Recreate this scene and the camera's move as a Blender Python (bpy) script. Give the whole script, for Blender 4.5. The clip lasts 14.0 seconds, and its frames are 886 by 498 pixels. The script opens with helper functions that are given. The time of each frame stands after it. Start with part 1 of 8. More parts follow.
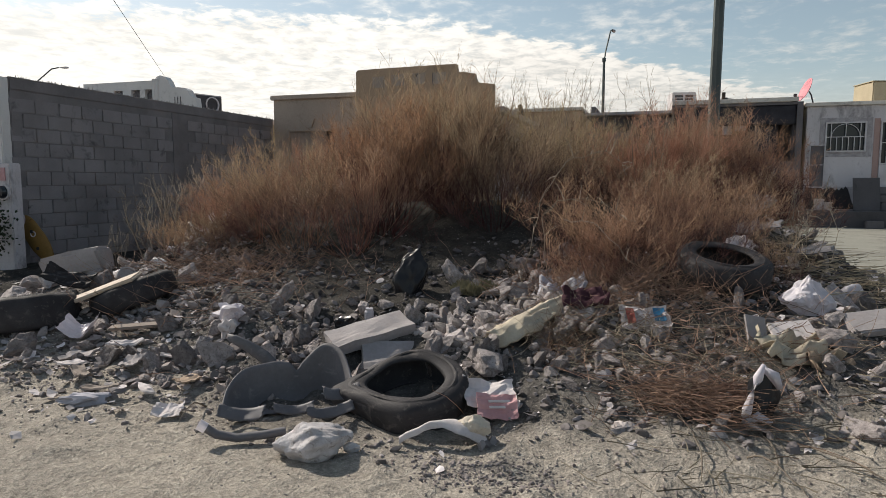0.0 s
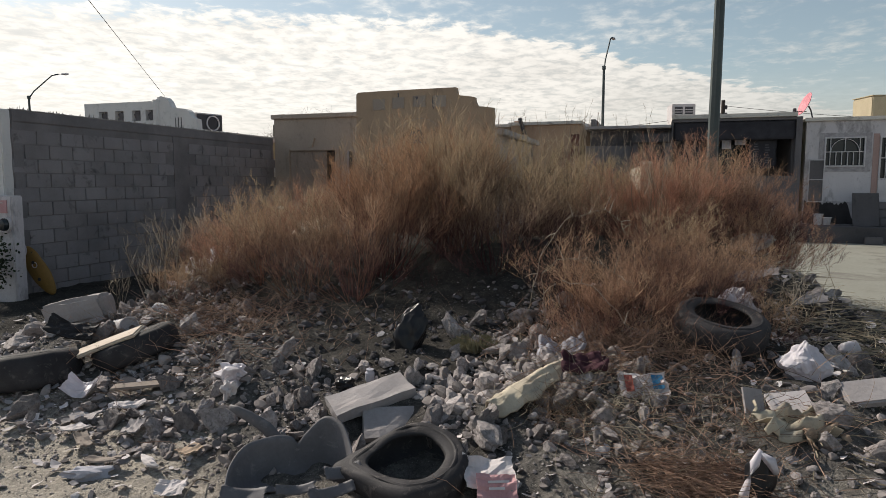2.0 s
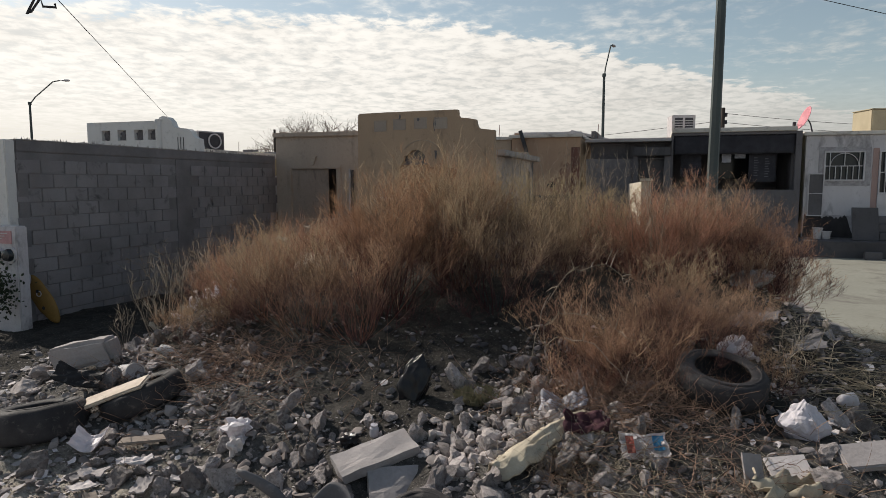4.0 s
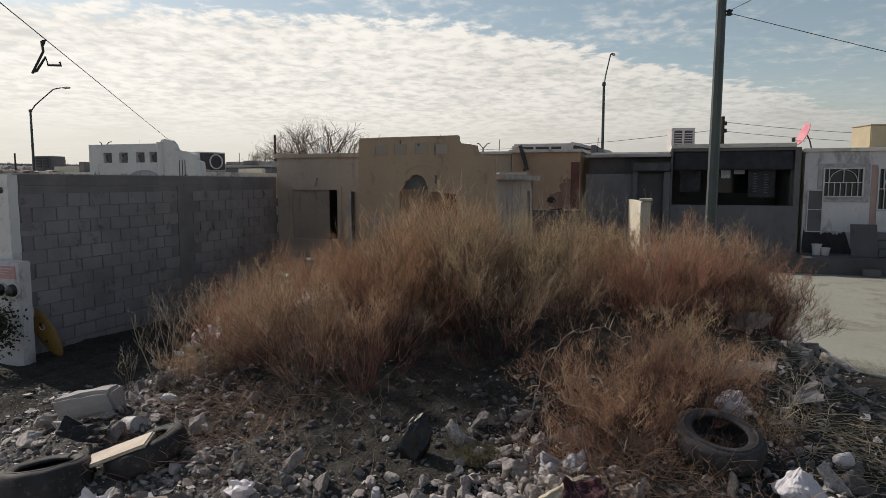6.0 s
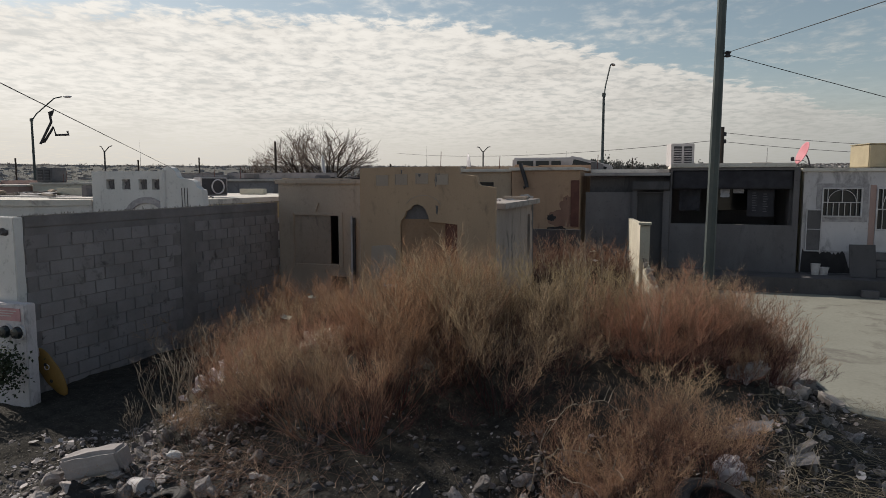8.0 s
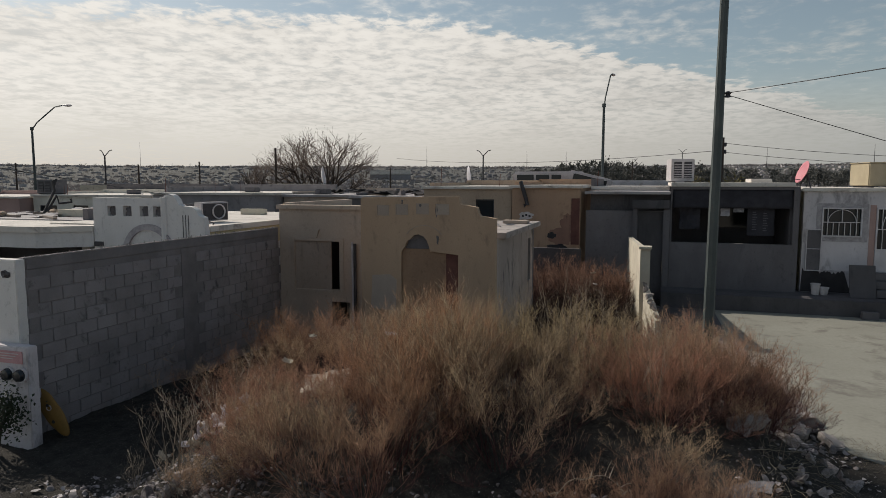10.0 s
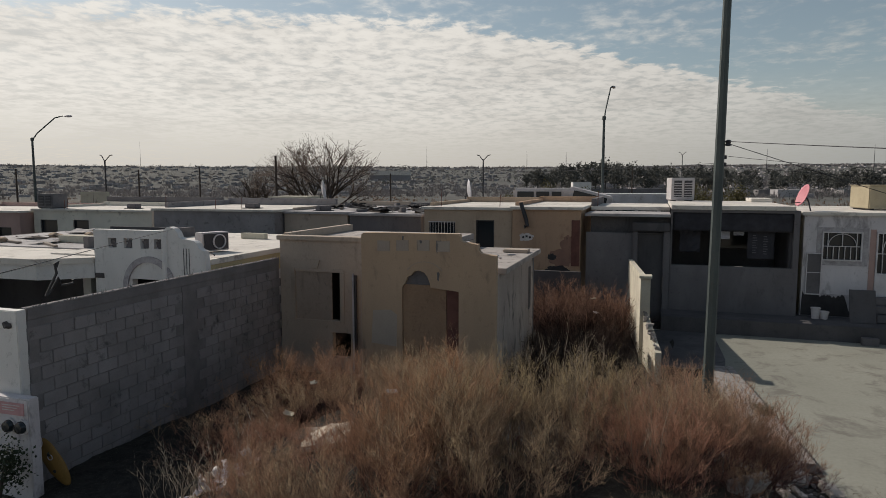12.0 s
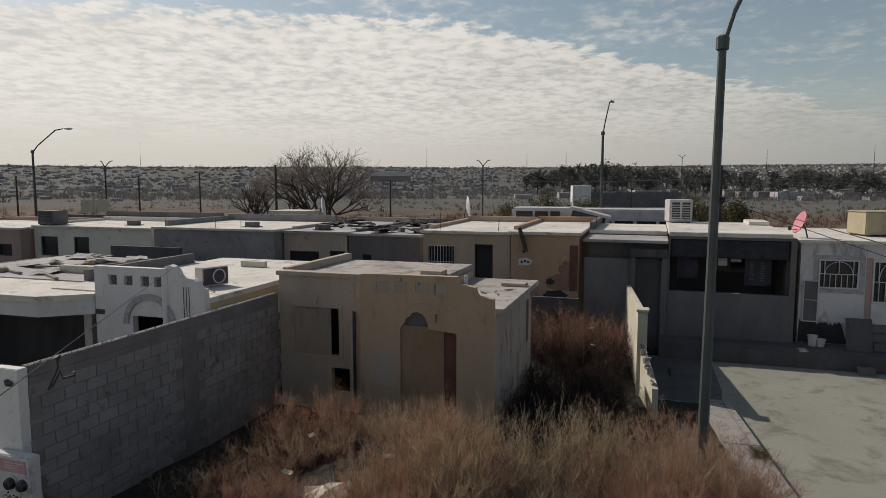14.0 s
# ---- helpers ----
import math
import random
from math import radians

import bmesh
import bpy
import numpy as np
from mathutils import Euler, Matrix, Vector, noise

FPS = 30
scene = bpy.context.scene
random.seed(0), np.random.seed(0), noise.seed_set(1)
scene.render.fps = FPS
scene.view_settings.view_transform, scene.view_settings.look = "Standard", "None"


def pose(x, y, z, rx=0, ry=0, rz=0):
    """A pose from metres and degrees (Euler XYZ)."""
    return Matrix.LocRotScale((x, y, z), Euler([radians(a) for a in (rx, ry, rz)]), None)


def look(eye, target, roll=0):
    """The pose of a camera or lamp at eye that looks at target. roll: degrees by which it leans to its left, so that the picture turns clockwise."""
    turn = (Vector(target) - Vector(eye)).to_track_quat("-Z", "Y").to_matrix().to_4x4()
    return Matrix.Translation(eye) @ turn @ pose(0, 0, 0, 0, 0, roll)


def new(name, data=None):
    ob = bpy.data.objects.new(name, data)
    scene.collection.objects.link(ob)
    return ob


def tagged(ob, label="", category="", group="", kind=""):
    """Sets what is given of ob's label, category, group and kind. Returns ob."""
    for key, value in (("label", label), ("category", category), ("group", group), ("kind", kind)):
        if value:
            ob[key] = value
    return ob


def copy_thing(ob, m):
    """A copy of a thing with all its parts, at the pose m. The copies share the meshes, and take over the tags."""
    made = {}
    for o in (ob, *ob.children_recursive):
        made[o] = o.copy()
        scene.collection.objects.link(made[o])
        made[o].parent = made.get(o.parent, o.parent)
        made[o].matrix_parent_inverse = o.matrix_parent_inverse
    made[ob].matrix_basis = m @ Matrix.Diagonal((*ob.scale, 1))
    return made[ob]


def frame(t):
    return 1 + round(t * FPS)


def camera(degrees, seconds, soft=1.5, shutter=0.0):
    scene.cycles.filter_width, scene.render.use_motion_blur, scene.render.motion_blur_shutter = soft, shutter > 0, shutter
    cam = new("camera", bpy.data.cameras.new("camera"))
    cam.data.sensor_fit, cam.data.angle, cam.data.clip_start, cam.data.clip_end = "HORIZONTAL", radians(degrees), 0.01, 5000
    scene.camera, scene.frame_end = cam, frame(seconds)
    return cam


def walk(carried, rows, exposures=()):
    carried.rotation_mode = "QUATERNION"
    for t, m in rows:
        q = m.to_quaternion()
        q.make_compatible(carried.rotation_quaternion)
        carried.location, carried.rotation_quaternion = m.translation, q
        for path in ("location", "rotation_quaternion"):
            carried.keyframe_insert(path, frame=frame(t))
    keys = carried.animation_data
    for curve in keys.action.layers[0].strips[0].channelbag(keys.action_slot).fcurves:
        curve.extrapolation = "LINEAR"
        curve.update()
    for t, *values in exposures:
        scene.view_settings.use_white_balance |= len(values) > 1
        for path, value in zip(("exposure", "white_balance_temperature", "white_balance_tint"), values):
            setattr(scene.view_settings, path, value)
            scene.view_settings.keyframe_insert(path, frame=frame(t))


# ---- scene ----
cam = camera(67.87, 14.0, soft=0.85)
# seconds, x, y, z of the rising camera; its heading never changes
ROWS = [
    (0.0, 0.000, 0.000, 1.250),
    (0.5, 0.002, 0.004, 1.376),
    (1.0, 0.003, 0.005, 1.483),
    (1.5, -0.001, 0.005, 1.581),
    (2.0, -0.003, 0.008, 1.678),
    (2.5, -0.005, 0.004, 1.779),
    (3.0, -0.011, 0.000, 1.879),
    (5.5, -0.024, -0.035, 2.430),
    (6.0, -0.022, -0.031, 2.560),
    (6.5, -0.019, -0.035, 2.695),
    (7.0, -0.022, -0.044, 2.843),
    (7.5, -0.024, -0.053, 2.991),
    (8.0, -0.027, -0.063, 3.140),
    (10.5, -0.058, -0.021, 3.879),
    (11.0, -0.065, -0.008, 4.049),
    (11.5, -0.072, 0.007, 4.235),
    (12.0, -0.079, 0.020, 4.425),
    (12.5, -0.084, 0.030, 4.618),
    (13.0, -0.072, 0.025, 4.817),
    (13.5, -0.053, 0.022, 5.026),
    (14.0, -0.037, 0.022, 5.250),
]
walk(cam, [(t, pose(x, y, z, 90 - 5.8, 0, 17.8)) for t, x, y, z in ROWS],
     [(0.0, 0.40, 6850, 10), (3.0, 0.28, 6850, 10), (6.5, 0.10, 6850, 10), (8.0, 0.0, 6850, 10), (11.0, -0.12, 6850, 10), (14.0, -0.16, 6850, 10)])

# ---- world, sun ----
SUN_DIR = Vector((-0.938, 0.346, 0.77)).normalized()   # towards the sun
world = bpy.data.worlds.new("sky")
scene.world = world
world.use_nodes = True


class Nodes:
    """Small helper to wire nodes."""

    def __init__(self, tree):
        self.t = tree
        tree.nodes.clear()

    def n(self, kind, **sets):
        node = self.t.nodes.new(kind)
        for key, value in sets.items():
            node.inputs[key].default_value = value
        return node

    def link(self, a, b):
        self.t.links.new(a, b)

    def math(self, op, a, b=None, c=None, clamp=False):
        node = self.t.nodes.new("ShaderNodeMath")
        node.operation, node.use_clamp = op, clamp
        for i, v in enumerate((a, b, c)):
            if v is None:
                continue
            if isinstance(v, (int, float)):
                node.inputs[i].default_value = v
            else:
                self.link(v, node.inputs[i])
        return node.outputs[0]

    def noise(self, vec, scale, detail=3.0, rough=0.55, distort=0.0):
        node = self.t.nodes.new("ShaderNodeTexNoise")
        node.inputs["Scale"].default_value, node.inputs["Detail"].default_value = scale, detail
        node.inputs["Roughness"].default_value, node.inputs["Distortion"].default_value = rough, distort
        if vec is not None:
            self.link(vec, node.inputs["Vector"])
        return node.outputs[0]

    def ramp(self, fac, stops):
        node = self.t.nodes.new("ShaderNodeValToRGB")
        els = node.color_ramp.elements
        while len(els) < len(stops):
            els.new(0.5)
        for e, (p, c) in zip(els, stops):
            e.position = p
            e.color = (*c, 1) if isinstance(c, tuple) else (c, c, c, 1)
        self.link(fac, node.inputs[0])
        return node.outputs[0]

    def mix(self, fac, a, b, blend="MIX"):
        node = self.t.nodes.new("ShaderNodeMixRGB")
        node.blend_type = blend
        for i, v in enumerate((fac, a, b)):
            if isinstance(v, (int, float)):
                node.inputs[i].default_value = v if i == 0 else (v, v, v, 1)
            elif isinstance(v, tuple):
                node.inputs[i].default_value = (*v, 1)
            else:
                self.link(v, node.inputs[i])
        return node.outputs[0]

    def smooth(self, v, lo, hi):
        node = self.t.nodes.new("ShaderNodeMapRange")
        node.interpolation_type = "SMOOTHSTEP"
        self.link(v, node.inputs[0])
        node.inputs[1].default_value, node.inputs[2].default_value = lo, hi
        return node.outputs[0]


SKY_STRENGTH, CLOUD_LIGHT = 0.085, 0.85
w = Nodes(world.node_tree)
geo = w.n("ShaderNodeTexCoord")
sep = w.n("ShaderNodeSeparateXYZ")
w.link(geo.outputs["Generated"], sep.inputs[0])
dx, dy, dz = sep.outputs
high = w.math("ADD", w.math("MAXIMUM", dz, 0.0), 0.08)
cu, cv = w.math("DIVIDE", dx, high), w.math("DIVIDE", dy, high)
flat = w.n("ShaderNodeCombineXYZ")
w.link(cu, flat.inputs[0]), w.link(cv, flat.inputs[1])
# a sheet of small ragged clouds with an edge, and thin wisps beyond the edge
squash = w.n("ShaderNodeMapping")
squash.inputs["Scale"].default_value = (1.0, 0.85, 1.0)
w.link(flat.outputs[0], squash.inputs["Vector"])
puffs = w.noise(squash.outputs[0], 9.0, 6, 0.60, 0.25)
broad = w.noise(squash.outputs[0], 1.3, 4, 0.55)
side = w.math("SUBTRACT", cv, w.math("MULTIPLY", cu, 1.15))
# the sheet's edge bends back towards the sun
bend = w.math("MULTIPLY", w.math("MAXIMUM", w.math("SUBTRACT", -0.8, cu), 0.0), 0.55)
side = w.math("SUBTRACT", side, bend)
side = w.math("ADD", side, w.math("MULTIPLY", w.math("SUBTRACT", puffs, 0.5), 1.2))
side = w.math("ADD", side, w.math("MULTIPLY", w.math("SUBTRACT", broad, 0.5), 0.7))
sheet = w.smooth(side, 3.92, 4.25)
inner = w.math("ADD", 0.80, w.math("MULTIPLY", w.smooth(puffs, 0.32, 0.55), 0.20))
wisp = w.math("MULTIPLY", w.smooth(w.math("ADD", w.math("MULTIPLY", puffs, 0.5), w.math("MULTIPLY", broad, 0.6)), 0.50, 0.78), 0.8)
cover = w.math("MAXIMUM", w.math("MULTIPLY", sheet, inner), wisp)
# thin veil near the horizon, nothing high overhead
low = w.math("SUBTRACT", 1.0, w.smooth(dz, 0.30, 0.55))
cover = w.math("MULTIPLY", cover, low)
veil = w.math("MULTIPLY", w.math("SUBTRACT", 1.0, w.smooth(dz, 0.01, 0.17)), 0.88)
cover = w.math("MAXIMUM", cover, veil)
# clouds glow most round the sun
dot = w.n("ShaderNodeVectorMath")
dot.operation = "DOT_PRODUCT"
w.link(geo.outputs["Generated"], dot.inputs[0])
dot.inputs[1].default_value = SUN_DIR
glow = w.smooth(dot.outputs["Value"], -0.2, 0.86)
bright = w.math("MULTIPLY", w.math("ADD", 0.50, w.math("MULTIPLY", glow, 0.50)), CLOUD_LIGHT)
ripple = w.math("MULTIPLY", w.math("SUBTRACT", w.smooth(puffs, 0.30, 0.62), 0.75), w.smooth(dz, 0.02, 0.14))
patches = w.math("SUBTRACT", w.smooth(w.math("ADD", w.math("MULTIPLY", broad, 0.75), w.math("MULTIPLY", puffs, 0.25)), 0.38, 0.56), 0.8)
ripple = w.math("ADD", ripple, w.math("MULTIPLY", w.math("MULTIPLY", patches, 0.55), w.smooth(dz, 0.03, 0.10)))
grey = w.math("ADD", 0.975, w.math("MULTIPLY", ripple, 0.20))
near_horizon = w.math("ADD", 0.80, w.math("MULTIPLY", w.smooth(dz, 0.0, 0.12), 0.20))
bright = w.math("MULTIPLY", w.math("MULTIPLY", bright, grey), near_horizon)
tint = w.mix(w.smooth(dz, 0.0, 0.15), (1.0, 0.98, 0.935), (1.0, 0.99, 0.965))
tint = w.mix(w.smooth(dot.outputs["Value"], -0.15, 0.5), (0.93, 0.985, 0.995), tint)
sky = w.n("ShaderNodeTexSky")
sky.sky_type, sky.sun_disc, sky.sun_elevation, sky.sun_rotation = "NISHITA", False, math.asin(SUN_DIR.z), math.atan2(SUN_DIR.x, SUN_DIR.y)
sky.air_density, sky.dust_density = 1.0, 1.0
bg_sky, bg_cloud, blend = w.n("ShaderNodeBackground"), w.n("ShaderNodeBackground"), w.n("ShaderNodeMixShader")
haze = w.n("ShaderNodeHueSaturation", Hue=0.485, Saturation=0.80)
w.link(sky.outputs[0], haze.inputs["Color"])
w.link(haze.outputs[0], bg_sky.inputs[0])
bg_sky.inputs[1].default_value = SKY_STRENGTH
w.link(tint, bg_cloud.inputs[0]), w.link(bright, bg_cloud.inputs[1])
w.link(cover, blend.inputs[0]), w.link(bg_sky.outputs[0], blend.inputs[1]), w.link(bg_cloud.outputs[0], blend.inputs[2])
w.link(blend.outputs[0], w.n("ShaderNodeOutputWorld").inputs[0])

sun = new("sun", bpy.data.lights.new("sun", "SUN"))
sun.data.energy, sun.data.angle, sun.data.color = 3.7, radians(0.6), (1.0, 0.95, 0.87)
sun.matrix_basis = look(SUN_DIR * 60, (0, 0, 0))


# ---- materials ----
def dusty_shade(c):
    """The cool mauve tint of shade, put into every surface's base colour."""
    return c[0] * 1.01, c[1] * 0.965, c[2] * 1.05


def surface(name, base, second=None, rough=0.9, patch=0.8, grain=30.0, bump=0.3, depth=0.004, vary=0.0, stain=None, stain_at=0.62,
            metal=0.0, local=False, island=0.0, trans=0.0, streak=False, sheen=0.0):
    """A procedural surface: broad patches, fine grain, stains and bump, in metres."""
    m = bpy.data.materials.new(name)
    m.use_nodes = True
    k = Nodes(m.node_tree)
    second = second or tuple(c * 0.72 for c in base)
    base, second, stain = dusty_shade(base), dusty_shade(second), dusty_shade(stain) if stain else None
    if local:
        at = k.n("ShaderNodeTexCoord").outputs["Object"]
    else:
        at = k.n("ShaderNodeNewGeometry").outputs["Position"]
    if streak:
        mp = k.n("ShaderNodeMapping")
        mp.inputs["Scale"].default_value = (1, 1, 0.45)
        k.link(at, mp.inputs["Vector"])
        at_b = mp.outputs[0]
    else:
        at_b = at
    big = k.noise(at_b, patch, 4, 0.6)
    fine = k.noise(at, grain, 4, 0.65)
    colour = k.mix(k.ramp(big, [(0.36, 0.0), (0.66, 1.0)]), base, second)
    colour = k.mix(0.55, colour, k.ramp(fine, [(0.25, 0.45), (0.75, 0.62)]), "OVERLAY")
    if stain:
        spots = k.noise(at_b, patch * 2.7, 5, 0.7, 0.6)
        colour = k.mix(k.ramp(spots, [(stain_at - 0.05, 0.0), (stain_at + 0.08, 0.85)]), colour, stain)
    if streak:
        runs = k.n("ShaderNodeMapping")
        runs.inputs["Scale"].default_value = (1, 1, 0.05)
        k.link(at, runs.inputs["Vector"])
        drips = k.math("MULTIPLY", k.ramp(k.noise(runs.outputs[0], 5.5, 5, 0.7), [(0.54, 0.0), (0.74, 1.0)]), k.ramp(k.noise(at, 1.1, 4, 0.6), [(0.50, 0.0), (0.70, 0.55)]))
        colour = k.mix(drips, colour, tuple(c * 0.45 for c in second))
        scuffs = k.noise(at, 9.0, 6, 0.75)
        colour = k.mix(k.ramp(scuffs, [(0.57, 0.0), (0.66, 0.45)]), colour, tuple(c * 0.66 for c in second))
    if vary:
        info = k.n("ShaderNodeObjectInfo")
        h = k.n("ShaderNodeHueSaturation")
        k.link(k.math("ADD", 1 - vary, k.math("MULTIPLY", info.outputs["Random"], 2 * vary)), h.inputs["Value"])
        k.link(colour, h.inputs["Color"])
        colour = h.outputs[0]
    if island:
        g = k.n("ShaderNodeNewGeometry")
        h = k.n("ShaderNodeHueSaturation")
        k.link(k.math("ADD", 1 - island, k.math("MULTIPLY", g.outputs["Random Per Island"], 2 * island)), h.inputs["Value"])
        k.link(colour, h.inputs["Color"])
        colour = h.outputs[0]
    b = k.n("ShaderNodeBsdfPrincipled")
    k.link(colour, b.inputs["Base Color"])
    rr = k.math("ADD", rough - 0.08, k.math("MULTIPLY", big, 0.16), clamp=True)
    k.link(rr, b.inputs["Roughness"])
    b.inputs["Metallic"].default_value = metal
    b.inputs["Specular IOR Level"].default_value = 0.3
    if bump:
        bp = k.n("ShaderNodeBump")
        bp.inputs["Strength"].default_value, bp.inputs["Distance"].default_value = bump, depth
        k.link(k.math("ADD", k.math("MULTIPLY", big, 0.6), fine), bp.inputs["Height"])
        k.link(bp.outputs[0], b.inputs["Normal"])
    out = k.n("ShaderNodeOutputMaterial")
    if trans:
        tr = k.n("ShaderNodeBsdfTranslucent")
        k.link(colour, tr.inputs[0])
        mx = k.n("ShaderNodeMixShader")
        mx.inputs[0].default_value = trans
        k.link(b.outputs[0], mx.inputs[1]), k.link(tr.outputs[0], mx.inputs[2]), k.link(mx.outputs[0], out.inputs[0])
    else:
        k.link(b.outputs[0], out.inputs[0])
    return m


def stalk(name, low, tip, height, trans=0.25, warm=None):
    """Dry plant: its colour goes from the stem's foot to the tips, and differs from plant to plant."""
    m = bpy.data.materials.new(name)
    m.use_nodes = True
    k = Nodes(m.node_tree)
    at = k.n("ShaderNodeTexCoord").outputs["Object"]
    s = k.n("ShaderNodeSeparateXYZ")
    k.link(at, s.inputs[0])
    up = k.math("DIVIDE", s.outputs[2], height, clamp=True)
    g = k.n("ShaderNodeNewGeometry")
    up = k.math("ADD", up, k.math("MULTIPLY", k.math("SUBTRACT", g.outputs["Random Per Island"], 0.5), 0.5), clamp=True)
    # low end stays dark longer, standing in for the bush's own shade
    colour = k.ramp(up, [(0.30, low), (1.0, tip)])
    info = k.n("ShaderNodeObjectInfo")
    if warm:
        colour = k.mix(k.ramp(info.outputs["Random"], [(0.5, 0.0), (0.9, 0.75)]), colour, warm)
    h = k.n("ShaderNodeHueSaturation")
    k.link(k.math("MULTIPLY", k.math("ADD", 0.7, k.math("MULTIPLY", g.outputs["Random Per Island"], 0.6)), k.math("ADD", 0.84, k.math("MULTIPLY", info.outputs["Random"], 0.36))), h.inputs["Value"])
    k.link(colour, h.inputs["Color"])
    b = k.n("ShaderNodeBsdfPrincipled", Roughness=0.85)
    b.inputs["Specular IOR Level"].default_value = 0.2
    k.link(h.outputs[0], b.inputs["Base Color"])
    tr = k.n("ShaderNodeBsdfTranslucent")
    k.link(h.outputs[0], tr.inputs[0])
    mx = k.n("ShaderNodeMixShader")
    mx.inputs[0].default_value = trans
    k.link(b.outputs[0], mx.inputs[1]), k.link(tr.outputs[0], mx.inputs[2])
    k.link(mx.outputs[0], k.n("ShaderNodeOutputMaterial").inputs[0])
    return m


def glass_mat(name, colour=(0.02, 0.025, 0.03)):
    m = bpy.data.materials.new(name)
    m.use_nodes = True
    k = Nodes(m.node_tree)
    b = k.n("ShaderNodeBsdfPrincipled", Roughness=0.12)
    b.inputs["Base Color"].default_value = (*colour, 1)
    k.link(b.outputs[0], k.n("ShaderNodeOutputMaterial").inputs[0])
    return m


BLOCK = surface("grey_block", (0.282, 0.273, 0.258), (0.208, 0.201, 0.19), 0.95, 1.3, 60, 0.6, 0.005, vary=0.09, stain=(0.10, 0.098, 0.094))
MORTAR = surface("mortar", (0.222, 0.214, 0.201), None, 0.95, 2, 50, 0.6, 0.005)
TAN = surface("tan_plaster", (0.46, 0.345, 0.22), (0.395, 0.295, 0.19), 0.92, 0.7, 40, 0.3, 0.004, stain=(0.22, 0.17, 0.12), streak=True)
BEIGE = surface("beige_plaster", (0.45, 0.385, 0.295), (0.37, 0.315, 0.24), 0.92, 0.7, 40, 0.3, 0.004, stain=(0.2, 0.175, 0.14), streak=True)
TANDARK = surface("faded_patch", (0.40, 0.35, 0.27), (0.36, 0.31, 0.24), 0.92, 1.4, 40, 0.3, 0.003)
DAMPWALL = surface("damp_plaster", (0.42, 0.37, 0.305), (0.28, 0.245, 0.205), 0.93, 0.8, 40, 0.4, 0.004, stain=(0.085, 0.078, 0.07), stain_at=0.60, streak=True)
BOARDGREY = surface("weathered_board", (0.27, 0.235, 0.185), (0.20, 0.175, 0.14), 0.9, 1.2, 40, 0.3, 0.003, stain=(0.12, 0.105, 0.09), streak=True)
FADEDBOARD = surface("faded_board", (0.36, 0.305, 0.235), (0.29, 0.245, 0.19), 0.9, 1.2, 40, 0.3, 0.003, stain=(0.20, 0.17, 0.135), streak=True)
OLDROOF = surface("dirty_roof_slab", (0.43, 0.40, 0.345), (0.30, 0.28, 0.245), 0.9, 0.8, 30, 0.4, 0.005, stain=(0.15, 0.14, 0.125), stain_at=0.56)
DIRTYWHITE = surface("dirty_whitewash", (0.62, 0.605, 0.575), (0.52, 0.505, 0.48), 0.9, 0.8, 40, 0.3, 0.003, stain=(0.24, 0.23, 0.22), stain_at=0.58, streak=True)
SCUFF = surface("scuffed_band", (0.36, 0.35, 0.335), (0.27, 0.26, 0.25), 0.9, 3.0, 40, 0.3, 0.003, stain=(0.46, 0.45, 0.43), stain_at=0.5)
ROOFTOP = surface("pale_roof_coating", (0.68, 0.655, 0.55), (0.53, 0.51, 0.43), 0.85, 0.6, 25, 0.3, 0.004, stain=(0.30, 0.275, 0.235), stain_at=0.60)
ROOFGREY = surface("grey_roof_coating", (0.42, 0.41, 0.38), (0.30, 0.29, 0.27), 0.85, 0.5, 25, 0.3, 0.004, stain=(0.18, 0.17, 0.16))
WHITEWALL = surface("white_painted_plaster", (0.70, 0.705, 0.635), (0.57, 0.575, 0.515), 0.85, 0.8, 40, 0.3, 0.003, stain=(0.36, 0.34, 0.31), stain_at=0.66, streak=True)
PALEGREEN = surface("pale_green_plaster", (0.68, 0.665, 0.535), (0.57, 0.555, 0.45), 0.9, 0.8, 40, 0.3, 0.003, stain=(0.25, 0.24, 0.2))
PINKWALL = surface("faded_pink_plaster", (0.42, 0.30, 0.25), (0.35, 0.25, 0.21), 0.9, 0.8, 40, 0.3, 0.003)
GREYWALL = surface("grey_cement_plaster", (0.175, 0.17, 0.163), (0.125, 0.12, 0.115), 0.93, 0.9, 35, 0.4, 0.004, stain=(0.10, 0.098, 0.096), streak=True)
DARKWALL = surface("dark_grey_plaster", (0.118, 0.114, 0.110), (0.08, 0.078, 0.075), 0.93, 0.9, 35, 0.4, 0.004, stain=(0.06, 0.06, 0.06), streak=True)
ORANGE = surface("orange_plaster", (0.44, 0.31, 0.195), (0.37, 0.255, 0.165), 0.9, 0.8, 35, 0.3, 0.003, stain=(0.25, 0.15, 0.10), streak=True)
PEACH = surface("peach_plaster", (0.45, 0.36, 0.25), (0.38, 0.30, 0.21), 0.9, 0.8, 35, 0.3, 0.003, stain=(0.28, 0.21, 0.15), streak=True)
YELLOWWALL = surface("pale_yellow_plaster", (0.50, 0.43, 0.24), (0.42, 0.36, 0.2), 0.9, 0.8, 35, 0.3, 0.003)
CREAM = surface("cream_plaster", (0.57, 0.545, 0.41), (0.47, 0.445, 0.335), 0.9, 1.2, 35, 0.3, 0.003, stain=(0.33, 0.29, 0.22))
CONCRETE = surface("street_concrete", (0.262, 0.268, 0.212), (0.226, 0.231, 0.182), 0.92, 0.35, 14, 0.25, 0.003, stain=(0.155, 0.148, 0.12), stain_at=0.57)
KERB = surface("kerb_concrete", (0.31, 0.295, 0.258), (0.225, 0.213, 0.186), 0.92, 1.5, 25, 0.5, 0.005, stain=(0.17, 0.155, 0.13), stain_at=0.56)
